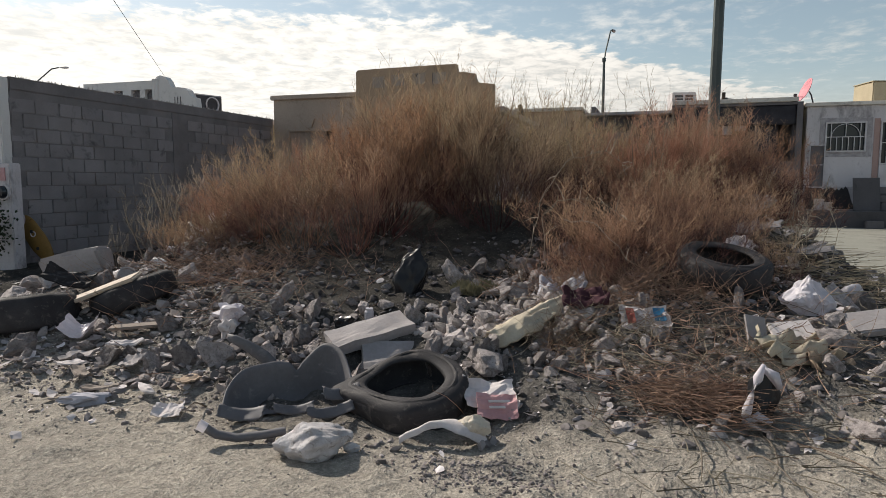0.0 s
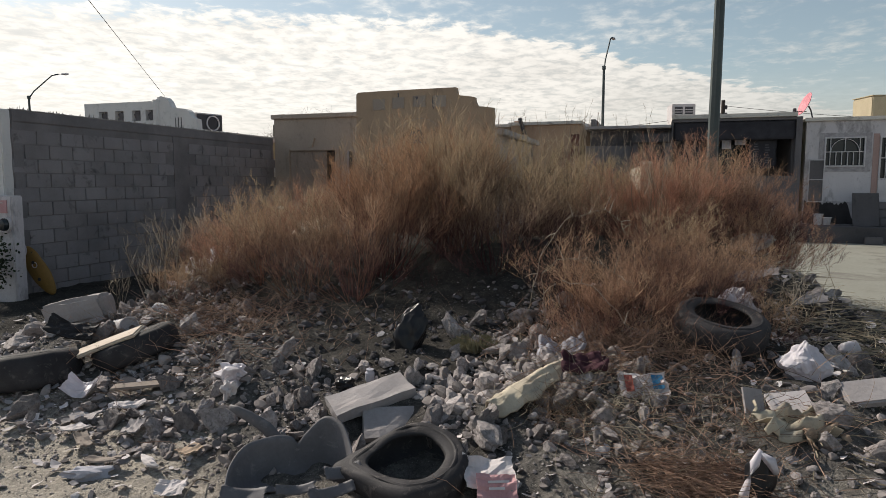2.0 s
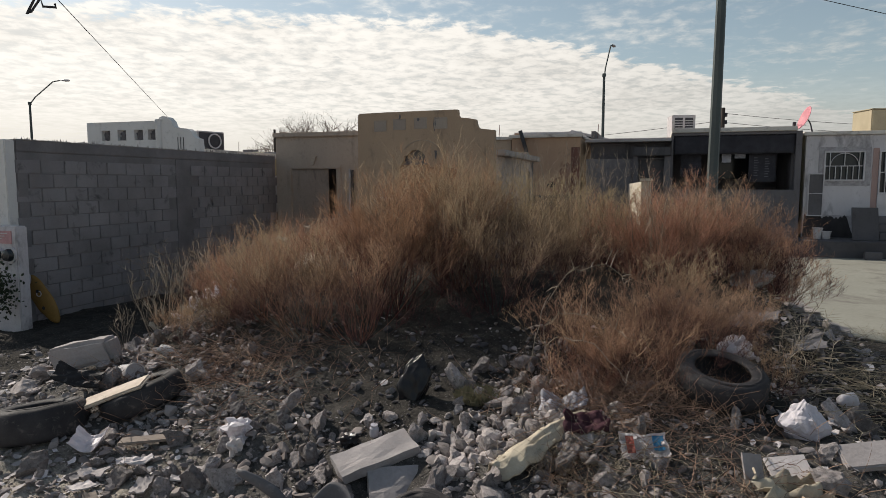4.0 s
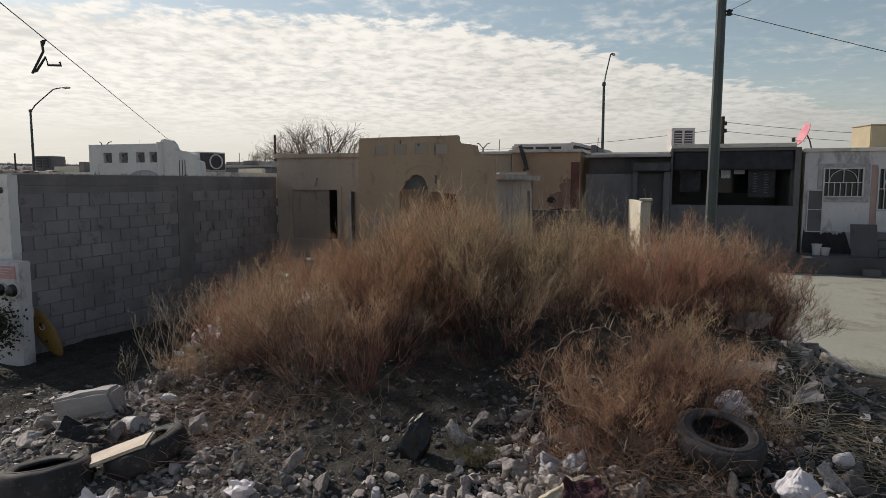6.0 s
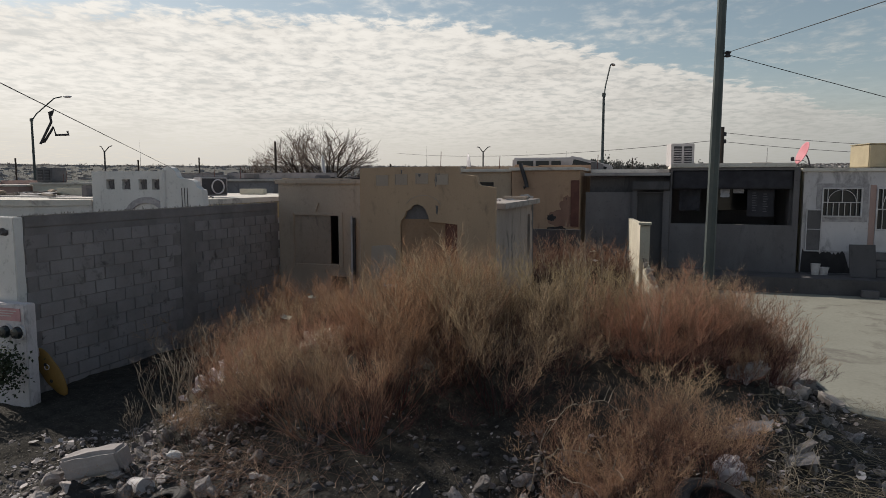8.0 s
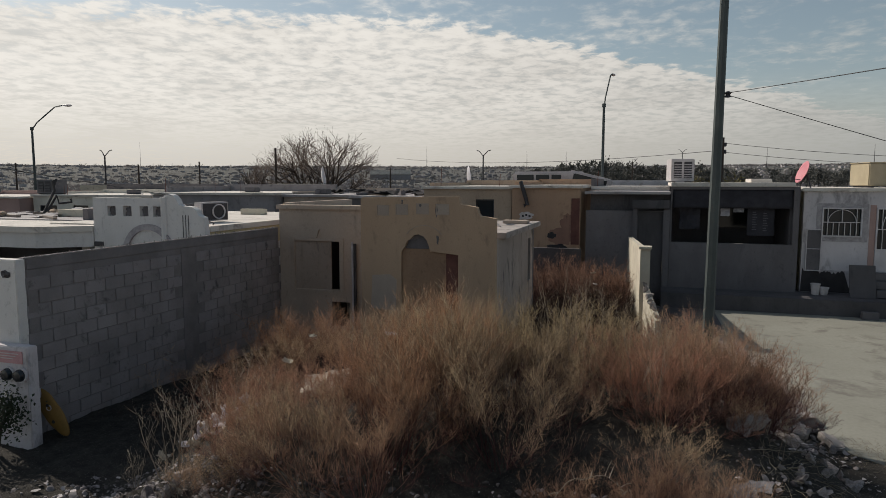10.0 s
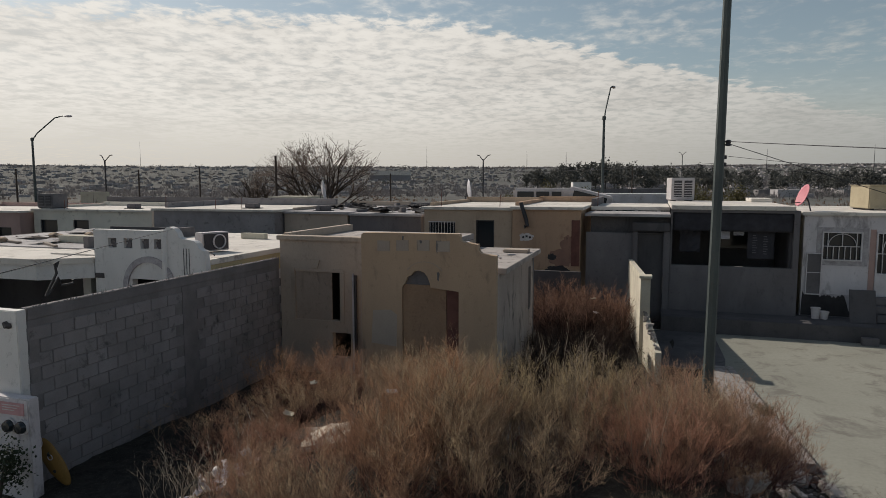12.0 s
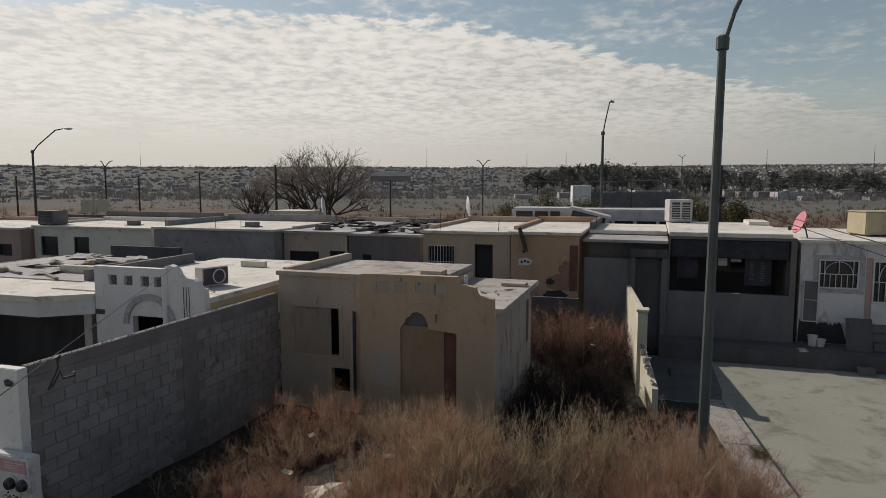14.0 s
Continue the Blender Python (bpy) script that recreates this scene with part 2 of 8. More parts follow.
RUBBLE = surface("rubble_concrete", (0.37, 0.345, 0.31), (0.215, 0.20, 0.18), 0.95, 6, 70, 0.9, 0.008, vary=0.38, local=True, stain=(0.13, 0.12, 0.105), stain_at=0.58)
RUBBLEMIX = surface("rubble_small", (0.285, 0.265, 0.24), (0.165, 0.154, 0.138), 0.95, 5, 60, 0.7, 0.005, island=0.5, stain=(0.11, 0.10, 0.09), stain_at=0.6)
SOILCLOD = surface("soil_clods", (0.30, 0.272, 0.235), (0.18, 0.163, 0.142), 0.97, 3, 60, 0.6, 0.004, island=0.35)
RUBBLEPALE = surface("pale_rubble", (0.385, 0.36, 0.32), (0.235, 0.218, 0.194), 0.95, 7, 60, 0.8, 0.007, island=0.48, stain=(0.14, 0.128, 0.11), stain_at=0.58)
LITTER = surface("litter_bits", (0.55, 0.53, 0.49), (0.36, 0.34, 0.31), 0.8, 5, 60, 0.2, 0.002, island=0.5, trans=0.1)
SLAB = surface("broken_slab", (0.36, 0.345, 0.315), (0.29, 0.275, 0.25), 0.95, 2.5, 45, 0.6, 0.006)
TYREDUST = surface("dusty_rubber", (0.046, 0.044, 0.043), (0.026, 0.025, 0.025), 0.72, 5, 70, 0.6, 0.004, stain=(0.12, 0.11, 0.095), stain_at=0.60, local=True)
TYRE = surface("black_rubber", (0.030, 0.029, 0.029), (0.022, 0.021, 0.021), 0.75, 8, 60, 0.3, 0.002, stain=(0.11, 0.10, 0.09), stain_at=0.60, local=True)
GREYPLASTIC = surface("grey_plastic", (0.135, 0.135, 0.133), (0.105, 0.105, 0.103), 0.6, 4, 50, 0.15, 0.002, stain=(0.24, 0.23, 0.21), local=True)
BAGWHITE = surface("white_plastic_bag", (0.72, 0.71, 0.70), (0.60, 0.59, 0.57), 0.45, 9, 60, 0.3, 0.004, trans=0.25, local=True)
BAGBLACK = surface("black_plastic_bag", (0.018, 0.018, 0.019), None, 0.30, 8, 40, 0.4, 0.006, local=True)
CLOTHYELLOW = surface("pale_yellow_cloth", (0.50, 0.46, 0.33), (0.38, 0.34, 0.25), 0.9, 6, 90, 0.5, 0.005, local=True)
CLOTHMAROON = surface("maroon_cloth", (0.055, 0.022, 0.03), (0.085, 0.038, 0.042), 0.9, 6, 90, 0.4, 0.004, local=True)
CARD = surface("worn_cardboard", (0.40, 0.31, 0.21), (0.32, 0.25, 0.17), 0.9, 6, 60, 0.3, 0.003, local=True)
PINKCARD = surface("faded_pink_card", (0.55, 0.33, 0.31), (0.45, 0.26, 0.25), 0.85, 6, 60, 0.2, 0.002, local=True)
PAPER = surface("dirty_white_paper", (0.62, 0.59, 0.54), (0.5, 0.47, 0.42), 0.85, 6, 60, 0.25, 0.003, local=True)
CEMENT = surface("hardened_cement", (0.58, 0.57, 0.53), (0.40, 0.385, 0.35), 0.9, 9, 70, 0.8, 0.008, local=True, stain=(0.22, 0.20, 0.17), stain_at=0.60)
FOAM = surface("dirty_cream_foam", (0.60, 0.55, 0.42), (0.5, 0.45, 0.34), 0.95, 5, 50, 0.5, 0.004, stain=(0.33, 0.28, 0.2), local=True)
WOODPALE = surface("pale_wood", (0.56, 0.50, 0.39), (0.46, 0.40, 0.30), 0.85, 4, 40, 0.3, 0.003, local=True)
DOORBOARD = surface("tan_door_board", (0.33, 0.225, 0.135), (0.25, 0.165, 0.10), 0.85, 1.2, 20, 0.3, 0.003, stain=(0.2, 0.12, 0.08), streak=True)
RUST = surface("rusted_steel", (0.16, 0.075, 0.055), (0.11, 0.05, 0.04), 0.85, 3, 40, 0.4, 0.003)
# near-black colour stands in for the shade inside unlit rooms
DARKVOID = surface("room_shade_black", (0.03, 0.03, 0.032), None, 0.95, 1, 20, 0.1, 0.002)
GLASS = glass_mat("dark_glass")
POLEGREEN = surface("green_grey_painted_steel", (0.085, 0.105, 0.095), (0.06, 0.075, 0.07), 0.55, 1.5, 40, 0.2, 0.002, metal=0.2, stain=(0.13, 0.11, 0.08), stain_at=0.66)
STEELDARK = surface("dark_steel", (0.07, 0.07, 0.072), None, 0.5, 3, 50, 0.15, 0.002, metal=0.4)
STEELPALE = surface("pale_painted_steel", (0.60, 0.59, 0.56), (0.5, 0.49, 0.46), 0.5, 3, 50, 0.15, 0.002)
ACWHITE = surface("cooler_white_enamel", (0.52, 0.51, 0.48), (0.42, 0.41, 0.38), 0.5, 2, 40, 0.1, 0.002, stain=(0.30, 0.27, 0.22))
ACBEIGE = surface("cooler_beige_enamel", (0.40, 0.355, 0.225), (0.34, 0.30, 0.19), 0.5, 2, 40, 0.1, 0.002)
DISHPINK = surface("faded_pink_dish", (0.55, 0.22, 0.24), (0.48, 0.19, 0.2), 0.55, 3, 40, 0.1, 0.002)
DISHWHITE = surface("white_dish", (0.62, 0.62, 0.60), None, 0.5, 3, 40, 0.1, 0.002)
YELLOWTOY = surface("yellow_plastic_toy", (0.223, 0.136, 0.034), (0.27, 0.16, 0.045), 0.6, 5, 40, 0.15, 0.002, stain=(0.12, 0.08, 0.04), stain_at=0.66, local=True)
BLUEPRINT = surface("blue_print", (0.03, 0.16, 0.28), None, 0.6, 6, 50, 0.1, 0.002, local=True)
REDPRINT = surface("red_print", (0.30, 0.085, 0.06), None, 0.6, 6, 50, 0.1, 0.002, local=True)
CABLE = surface("black_cable", (0.05, 0.05, 0.05), None, 0.6, 3, 40, 0)
CLOTHDARK = surface("dark_laundry", (0.03, 0.03, 0.034), (0.05, 0.05, 0.055), 0.9, 3, 60, 0.3, 0.004)
CLOTHGREY = surface("dull_grey_print", (0.16, 0.16, 0.165), (0.10, 0.10, 0.105), 0.9, 6, 60, 0.2, 0.002)
CLOTHPALE = surface("grey_laundry", (0.40, 0.41, 0.42), (0.30, 0.31, 0.32), 0.9, 3, 60, 0.3, 0.004)
MAROONSTAIN = surface("dull_red_stain", (0.27, 0.165, 0.115), (0.20, 0.12, 0.09), 0.93, 1.6, 40, 0.3, 0.003, stain=(0.07, 0.05, 0.045))
SOOT = surface("soot_stained_plaster", (0.055, 0.052, 0.05), (0.035, 0.034, 0.033), 0.95, 2, 40, 0.3, 0.003)
BARK = surface("grey_brown_bark", (0.085, 0.07, 0.055), (0.06, 0.05, 0.04), 0.95, 2, 20, 0.4, 0.01)
# far trees and house walls: haze put into the colours, paler and greyer
FARTREE = surface("far_evergreen", (0.095, 0.098, 0.082), (0.065, 0.068, 0.056), 0.95, 0.15, 3, 0, island=0.35, trans=0.1)
FARWALL = surface("far_house_walls", (0.37, 0.36, 0.335), (0.24, 0.233, 0.22), 0.95, 0.05, 2, 0, island=0.35)
SHRUBGREEN = surface("olive_shrub", (0.075, 0.075, 0.03), (0.10, 0.085, 0.035), 0.9, 1, 10, 0, island=0.4, trans=0.2)
# low colours of these bushes hold their self-shade besides the stem colour
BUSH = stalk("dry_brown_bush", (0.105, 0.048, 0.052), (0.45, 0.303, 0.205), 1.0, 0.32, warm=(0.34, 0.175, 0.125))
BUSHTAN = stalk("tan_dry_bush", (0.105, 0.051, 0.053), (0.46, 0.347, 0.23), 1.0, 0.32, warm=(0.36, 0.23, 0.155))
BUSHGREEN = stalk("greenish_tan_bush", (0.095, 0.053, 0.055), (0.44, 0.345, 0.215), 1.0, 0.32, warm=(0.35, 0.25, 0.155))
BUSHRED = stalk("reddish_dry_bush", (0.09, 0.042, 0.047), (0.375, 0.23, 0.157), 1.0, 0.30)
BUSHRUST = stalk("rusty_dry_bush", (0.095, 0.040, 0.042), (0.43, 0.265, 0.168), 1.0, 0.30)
# darker copies of the bush colours, with the thickets' shade painted in
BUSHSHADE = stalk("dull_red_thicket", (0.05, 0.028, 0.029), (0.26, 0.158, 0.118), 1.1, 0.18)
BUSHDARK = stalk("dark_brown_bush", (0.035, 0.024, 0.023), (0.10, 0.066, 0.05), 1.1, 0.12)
# far scrub paled in its colour to stand in for haze
FARTWIG = surface("far_bare_scrub", (0.235, 0.225, 0.206), (0.17, 0.162, 0.15), 0.9, 0.01, 3, 0, island=0.3, trans=0.3)
TWIGGREY = surface("bare_twigs", (0.20, 0.165, 0.13), (0.145, 0.12, 0.098), 0.9, 0.05, 3, 0, island=0.45, trans=0.25)
STALKRED = surface("fallen_dry_twigs", (0.37, 0.265, 0.18), (0.20, 0.128, 0.092), 0.9, 2, 30, 0, island=0.5, trans=0.2)
FIELDSCRUB = surface("field_scrub", (0.29, 0.205, 0.135), (0.17, 0.115, 0.08), 0.9, 0.05, 3, 0, island=0.5, trans=0.25)
BUSHPALE = stalk("pale_dry_branches", (0.21, 0.175, 0.14), (0.40, 0.345, 0.28), 0.8, 0.15)
WEEDDUST = surface("dusty_weed", (0.17, 0.165, 0.10), (0.12, 0.12, 0.075), 0.9, 6, 40, 0, trans=0.15)
SOILDARK = surface("dark_soil_clods", (0.25, 0.228, 0.20), (0.17, 0.155, 0.138), 0.97, 3, 60, 0.6, 0.004, island=0.3)
# soot grey, darkened further in colour for the shade under the bushes
RUBBLEDARK = surface("sooty_shaded_rubble", (0.115, 0.109, 0.104), (0.062, 0.059, 0.057), 0.95, 3, 60, 0.5, 0.004, island=0.5)
TWIGDRY = stalk("grey_brown_twigs", (0.16, 0.115, 0.085), (0.33, 0.27, 0.21), 0.9, 0.2)
STRAW = stalk("straw", (0.21, 0.18, 0.135), (0.33, 0.285, 0.215), 0.4, 0.2)


def ground_material():
    """Packed pale dirt along the street, grey rubble soil on the mound, dull scrub far away."""
    m = bpy.data.materials.new("ground_soil")
    m.use_nodes = True
    k = Nodes(m.node_tree)
    at = k.n("ShaderNodeNewGeometry").outputs["Position"]
    s = k.n("ShaderNodeSeparateXYZ")
    k.link(at, s.inputs[0])
    big, mid, fine = k.noise(at, 0.9, 4, 0.6), k.noise(at, 6, 5, 0.65), k.noise(at, 45, 4, 0.7)
    dirt = k.mix(k.ramp(big, [(0.35, 0.0), (0.7, 1.0)]), (0.385, 0.345, 0.295), (0.295, 0.265, 0.23))
    soil = k.mix(k.ramp(mid, [(0.35, 0.0), (0.65, 1.0)]), (0.15, 0.138, 0.127), (0.07, 0.064, 0.06))
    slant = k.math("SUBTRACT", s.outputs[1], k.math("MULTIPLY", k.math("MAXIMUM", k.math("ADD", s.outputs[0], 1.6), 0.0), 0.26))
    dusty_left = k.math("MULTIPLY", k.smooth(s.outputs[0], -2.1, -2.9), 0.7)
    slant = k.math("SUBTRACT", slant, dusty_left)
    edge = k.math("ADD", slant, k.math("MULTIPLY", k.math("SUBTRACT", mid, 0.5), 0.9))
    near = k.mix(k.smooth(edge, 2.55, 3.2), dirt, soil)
    # dark soil higher on the heap, with the bushes' shade mixed into its colour
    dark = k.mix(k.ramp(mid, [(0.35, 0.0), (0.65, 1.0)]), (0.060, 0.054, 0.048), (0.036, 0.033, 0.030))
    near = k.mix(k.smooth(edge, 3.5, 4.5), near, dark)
    near = k.mix(0.85, near, k.ramp(fine, [(0.25, 0.28), (0.75, 0.74)]), "OVERLAY")
    grit, clod = k.noise(at, 150, 3, 0.7), k.noise(at, 16, 5, 0.7)
    near = k.mix(0.6, near, k.ramp(grit, [(0.3, 0.25), (0.7, 0.78)]), "OVERLAY")
    near = k.mix(0.5, near, k.ramp(clod, [(0.32, 0.25), (0.68, 0.72)]), "OVERLAY")
    bits = k.n("ShaderNodeTexVoronoi")
    bits.inputs["Scale"].default_value = 46
    k.link(at, bits.inputs["Vector"])
    near = k.mix(k.ramp(bits.outputs["Distance"], [(0.10, 0.55), (0.17, 0.0)]), near, (0.42, 0.39, 0.34))
    far_a, far_b = k.noise(at, 0.02, 5, 0.6), k.noise(at, 0.12, 4, 0.6)
    # far ground greyed and lightened in colour for distance haze
    far = k.mix(k.ramp(far_a, [(0.38, 0.0), (0.62, 1.0)]), (0.128, 0.125, 0.118), (0.092, 0.09, 0.086))
    field = k.mix(k.ramp(far_b, [(0.42, 0.0), (0.62, 1.0)]), (0.155, 0.112, 0.078), (0.07, 0.052, 0.042))
    far = k.mix(k.smooth(k.math("ADD", s.outputs[1], k.math("MULTIPLY", far_a, 60.0)), 130, 190), field, far)
    colour = k.mix(k.smooth(s.outputs[1], 28, 45), near, far)
    b = k.n("ShaderNodeBsdfPrincipled", Roughness=0.97)
    b.inputs["Specular IOR Level"].default_value = 0.15
    k.link(colour, b.inputs["Base Color"])
    bp = k.n("ShaderNodeBump")
    bp.inputs["Strength"].default_value, bp.inputs["Distance"].default_value = 1.0, 0.03
    k.link(k.math("ADD", k.math("ADD", mid, clod), k.math("ADD", k.math("MULTIPLY", fine, 0.6), k.math("MULTIPLY", grit, 0.15))), bp.inputs["Height"])
    k.link(bp.outputs[0], b.inputs["Normal"])
    k.link(b.outputs[0], k.n("ShaderNodeOutputMaterial").inputs[0])
    return m


GROUND = ground_material()


# ---- building helpers ----
def thing(name, x=0.0, y=0.0, z=0.0, label="", category="", group="", kind="", m=None):
    """An Empty at a thing's base, which parents its parts."""
    ob = new(name)
    ob.matrix_basis = m if m is not None else Matrix.Translation((x, y, z))
    ob.empty_display_size = 0.2
    return tagged(ob, label, category, group, kind)


def mesh_of(name, bm):
    me = bpy.data.meshes.new(name)
    bm.normal_update()
    bm.to_mesh(me)
    bm.free()
    return me


def part(name, bm, material, parent, label="", world_space=False, smooth=False):
    """Links a bmesh as one mesh object under a thing or a part. world_space: its points are in world places."""
    me = mesh_of(name, bm)
    me.materials.append(material)
    if smooth:
        me.polygons.foreach_set("use_smooth", [True] * len(me.polygons))
    ob = new(name, me)
    ob.parent = parent
    if world_space and parent.parent is None:
        ob.matrix_parent_inverse = parent.matrix_basis.inverted()
    return tagged(ob, label)


def solid(name, bm, material, label="", category="", group="", kind="", smooth=False, m=None):
    """Links a bmesh as a top-level thing."""
    me = mesh_of(name, bm)
    me.materials.append(material)
    if smooth:
        me.polygons.foreach_set("use_smooth", [True] * len(me.polygons))
    ob = new(name, me)
    if m is not None:
        ob.matrix_basis = m
    return tagged(ob, label, category, group, kind)


def box(x0, x1, y0, y1, z0, z1, bm=None, bevel=0.0):
    bm = bm or bmesh.new()
    vs = [bm.verts.new((x, y, z)) for z in (z0, z1) for y in (y0, y1) for x in (x0, x1)]
    fs = [bm.faces.new([vs[i] for i in f]) for f in ((0, 2, 3, 1), (4, 5, 7, 6), (0, 1, 5, 4), (2, 6, 7, 3), (0, 4, 6, 2), (1, 3, 7, 5))]
    if bevel:
        edges = list({e for f in fs for e in f.edges})
        bmesh.ops.bevel(bm, geom=edges, offset=bevel, segments=2, affect="EDGES")
    return bm


def extruded(outline, y0, y1, bm=None):
    """A flat outline of (x, z) points, counter-clockwise from the front, made thick from y0 to y1."""
    bm = bm or bmesh.new()
    a = [bm.verts.new((x, y0, z)) for x, z in outline]
    b = [bm.verts.new((x, y1, z)) for x, z in outline]
    bm.faces.new(a)
    bm.faces.new(b[::-1])
    for i in range(len(a)):
        j = (i + 1) % len(a)
        bm.faces.new((a[j], a[i], b[i], b[j]))
    return bm


def pierced(u0, u1, z0, z1, holes, p0, p1, along="x", bm=None):
    """A wall from u0 to u1 with openings (u0, u1, z0, z1) cut right through it, thick from p0 to p1 across."""
    bm = bm or bmesh.new()
    us = sorted({u0, u1, *[v for h in holes for v in h[:2]]})
    zs = sorted({z0, z1, *[v for h in holes for v in h[2:]]})

    def full(i, j):
        if not (0 <= i < len(us) - 1 and 0 <= j < len(zs) - 1):
            return False
        cu, cz = (us[i] + us[i + 1]) / 2, (zs[j] + zs[j + 1]) / 2
        return not any(h[0] < cu < h[1] and h[2] < cz < h[3] for h in holes)

    def at(u, p, z):
        return bm.verts.new((u, p, z) if along == "x" else (p, u, z))

    for i in range(len(us) - 1):
        for j in range(len(zs) - 1):
            if not full(i, j):
                continue
            a, b, c, d = us[i], us[i + 1], zs[j], zs[j + 1]
            bm.faces.new((at(a, p0, c), at(b, p0, c), at(b, p0, d), at(a, p0, d)))
            bm.faces.new((at(a, p1, c), at(a, p1, d), at(b, p1, d), at(b, p1, c)))
            if not full(i - 1, j):
                bm.faces.new((at(a, p0, c), at(a, p0, d), at(a, p1, d), at(a, p1, c)))
            if not full(i + 1, j):
                bm.faces.new((at(b, p0, c), at(b, p1, c), at(b, p1, d), at(b, p0, d)))
            if not full(i, j - 1):
                bm.faces.new((at(a, p0, c), at(a, p1, c), at(b, p1, c), at(b, p0, c)))
            if not full(i, j + 1):
                bm.faces.new((at(a, p0, d), at(b, p0, d), at(b, p1, d), at(a, p1, d)))
    bmesh.ops.remove_doubles(bm, verts=bm.verts, dist=0.0005)
    bmesh.ops.recalc_face_normals(bm, faces=bm.faces)
    return bm


def tube(points, radii, sides=6, bm=None, cap=True):
    """A round rod along points."""
    bm = bm or bmesh.new()
    pts = [Vector(p) for p in points]
    if isinstance(radii, (int, float)):
        radii = [radii] * len(pts)
    rings = []
    for i, p in enumerate(pts):
        t = (pts[min(i + 1, len(pts) - 1)] - pts[max(i - 1, 0)]).normalized()
        a = t.cross(Vector((0, 0, 1)) if abs(t.z) < 0.9 else Vector((1, 0, 0))).normalized()
        b = t.cross(a)
        rings.append([bm.verts.new(p + radii[i] * (math.cos(q) * a + math.sin(q) * b)) for q in (2 * math.pi * s / sides for s in range(sides))])
    for r, s in zip(rings, rings[1:]):
        for i in range(sides):
            j = (i + 1) % sides
            bm.faces.new((r[i], s[i], s[j], r[j]))
    if cap:
        bm.faces.new(rings[0])
        bm.faces.new(rings[-1][::-1])
    return bm


def lathe(profile, sides=48, bm=None, closed=False):
    """A (radius, z) profile turned round the z axis."""
    bm = bm or bmesh.new()
    rings = [[bm.verts.new((r * math.cos(q), r * math.sin(q), z)) for q in (2 * math.pi * s / sides for s in range(sides))] for r, z in profile]
    pairs = list(zip(rings, rings[1:])) + ([(rings[-1], rings[0])] if closed else [])
    for r, s in pairs:
        for i in range(sides):
            j = (i + 1) % sides
            bm.faces.new((r[i], r[j], s[j], s[i]))
    if not closed:
        for ring in (rings[0][::-1], rings[-1]):
            bm.faces.new(ring)
    return bm


def lump(size, seed, rough=0.35, detail=2, freq=1.6):
    """A closed irregular lump about size across each way."""
    bm = bmesh.new()
    bmesh.ops.create_icosphere(bm, subdivisions=detail, radius=0.5)
    o = Vector((seed * 3.7, seed * 1.3, seed * 7.1))
    for v in bm.verts:
        p = v.co.copy()
        k = 1 + rough * 2 * noise.noise(p * freq * 2 + o) + rough * 0.6 * noise.noise(p * freq * 6 + o)
        v.co = Vector((p.x * size[0], p.y * size[1], p.z * size[2])) * k
    return bm


def stone_mesh(seed, cuts=7):
    """An angular broken stone about 1 across: a lump with flat fractures."""
    r = random.Random(seed)
    bm = bmesh.new()
    bmesh.ops.create_icosphere(bm, subdivisions=3, radius=0.5)
    planes = []
    for _ in range(cuts):
        n = Vector((r.uniform(-1, 1), r.uniform(-1, 1), r.uniform(-1, 1))).normalized()
        planes.append((n, r.uniform(0.16, 0.42)))
    for v in bm.verts:
        for n, d in planes:
            s = v.co.dot(n) - d
            if s > 0:
                v.co -= n * s
    bmesh.ops.remove_doubles(bm, verts=bm.verts, dist=0.02)
    for v in bm.verts:
        v.co *= 1 + 0.20 * noise.noise(v.co * 5 + Vector((seed, 0, 0))) + 0.14 * noise.noise(v.co * 13 + Vector((0, seed, 0)))
    bmesh.ops.scale(bm, vec=(r.uniform(0.9, 1.6), r.uniform(0.7, 1.15), r.uniform(0.45, 0.95)), verts=bm.verts)
    return bm


def bent_sheet(w, h, seed, bend=0.3, crease=0.15, nu=8, nv=8, thick=0.004, ragged=0.12):
    """A crumpled sheet w by h, with thickness, lying round z = 0."""
    bm = bmesh.new()
    o = Vector((seed * 5.1, seed * 2.3, seed))
    grid = []
    for i in range(nu + 1):
        for j in range(nv + 1):
            u, v = i / nu - 0.5, j / nv - 0.5
            e = ragged if (i in (0, nu) or j in (0, nv)) else 0.0
            p = Vector((u * 2, v * 2, 0))
            z = bend * w * (u * u * 2) + crease * w * noise.noise(p * 1.7 + o) + crease * 0.5 * w * noise.noise(p * 4 + o)
            grid.append(Vector((u * w * (1 + e * noise.noise(p * 5 + o)), v * h * (1 + e * noise.noise(p * 5 - o)), z)))
    for side in (0, 1):
        vs = [bm.verts.new(p + Vector((0, 0, thick * side))) for p in grid]
        for i in range(nu):
            for j in range(nv):
                a, b, c, d = (i * (nv + 1) + j, (i + 1) * (nv + 1) + j, (i + 1) * (nv + 1) + j + 1, i * (nv + 1) + j + 1)
                bm.faces.new([vs[q] for q in ((a, b, c, d) if side else (d, c, b, a))])
        if side == 0:
            first = vs
    rim = [i * (nv + 1) for i in range(nu + 1)] + [nu * (nv + 1) + j for j in range(1, nv + 1)]
    rim += [i * (nv + 1) + nv for i in range(nu - 1, -1, -1)] + [j for j in range(nv - 1, 0, -1)]
    for a, b in zip(rim, rim[1:] + rim[:1]):
        bm.faces.new((first[a], first[b], vs[b], vs[a]))
    return bm


# ---- ground: one sheet to the horizon, with a mound of dumped rubble ----
def step(v, a, b):
    q = min(max((v - a) / (b - a), 0.0), 1.0)
    return q * q * (3 - 2 * q)


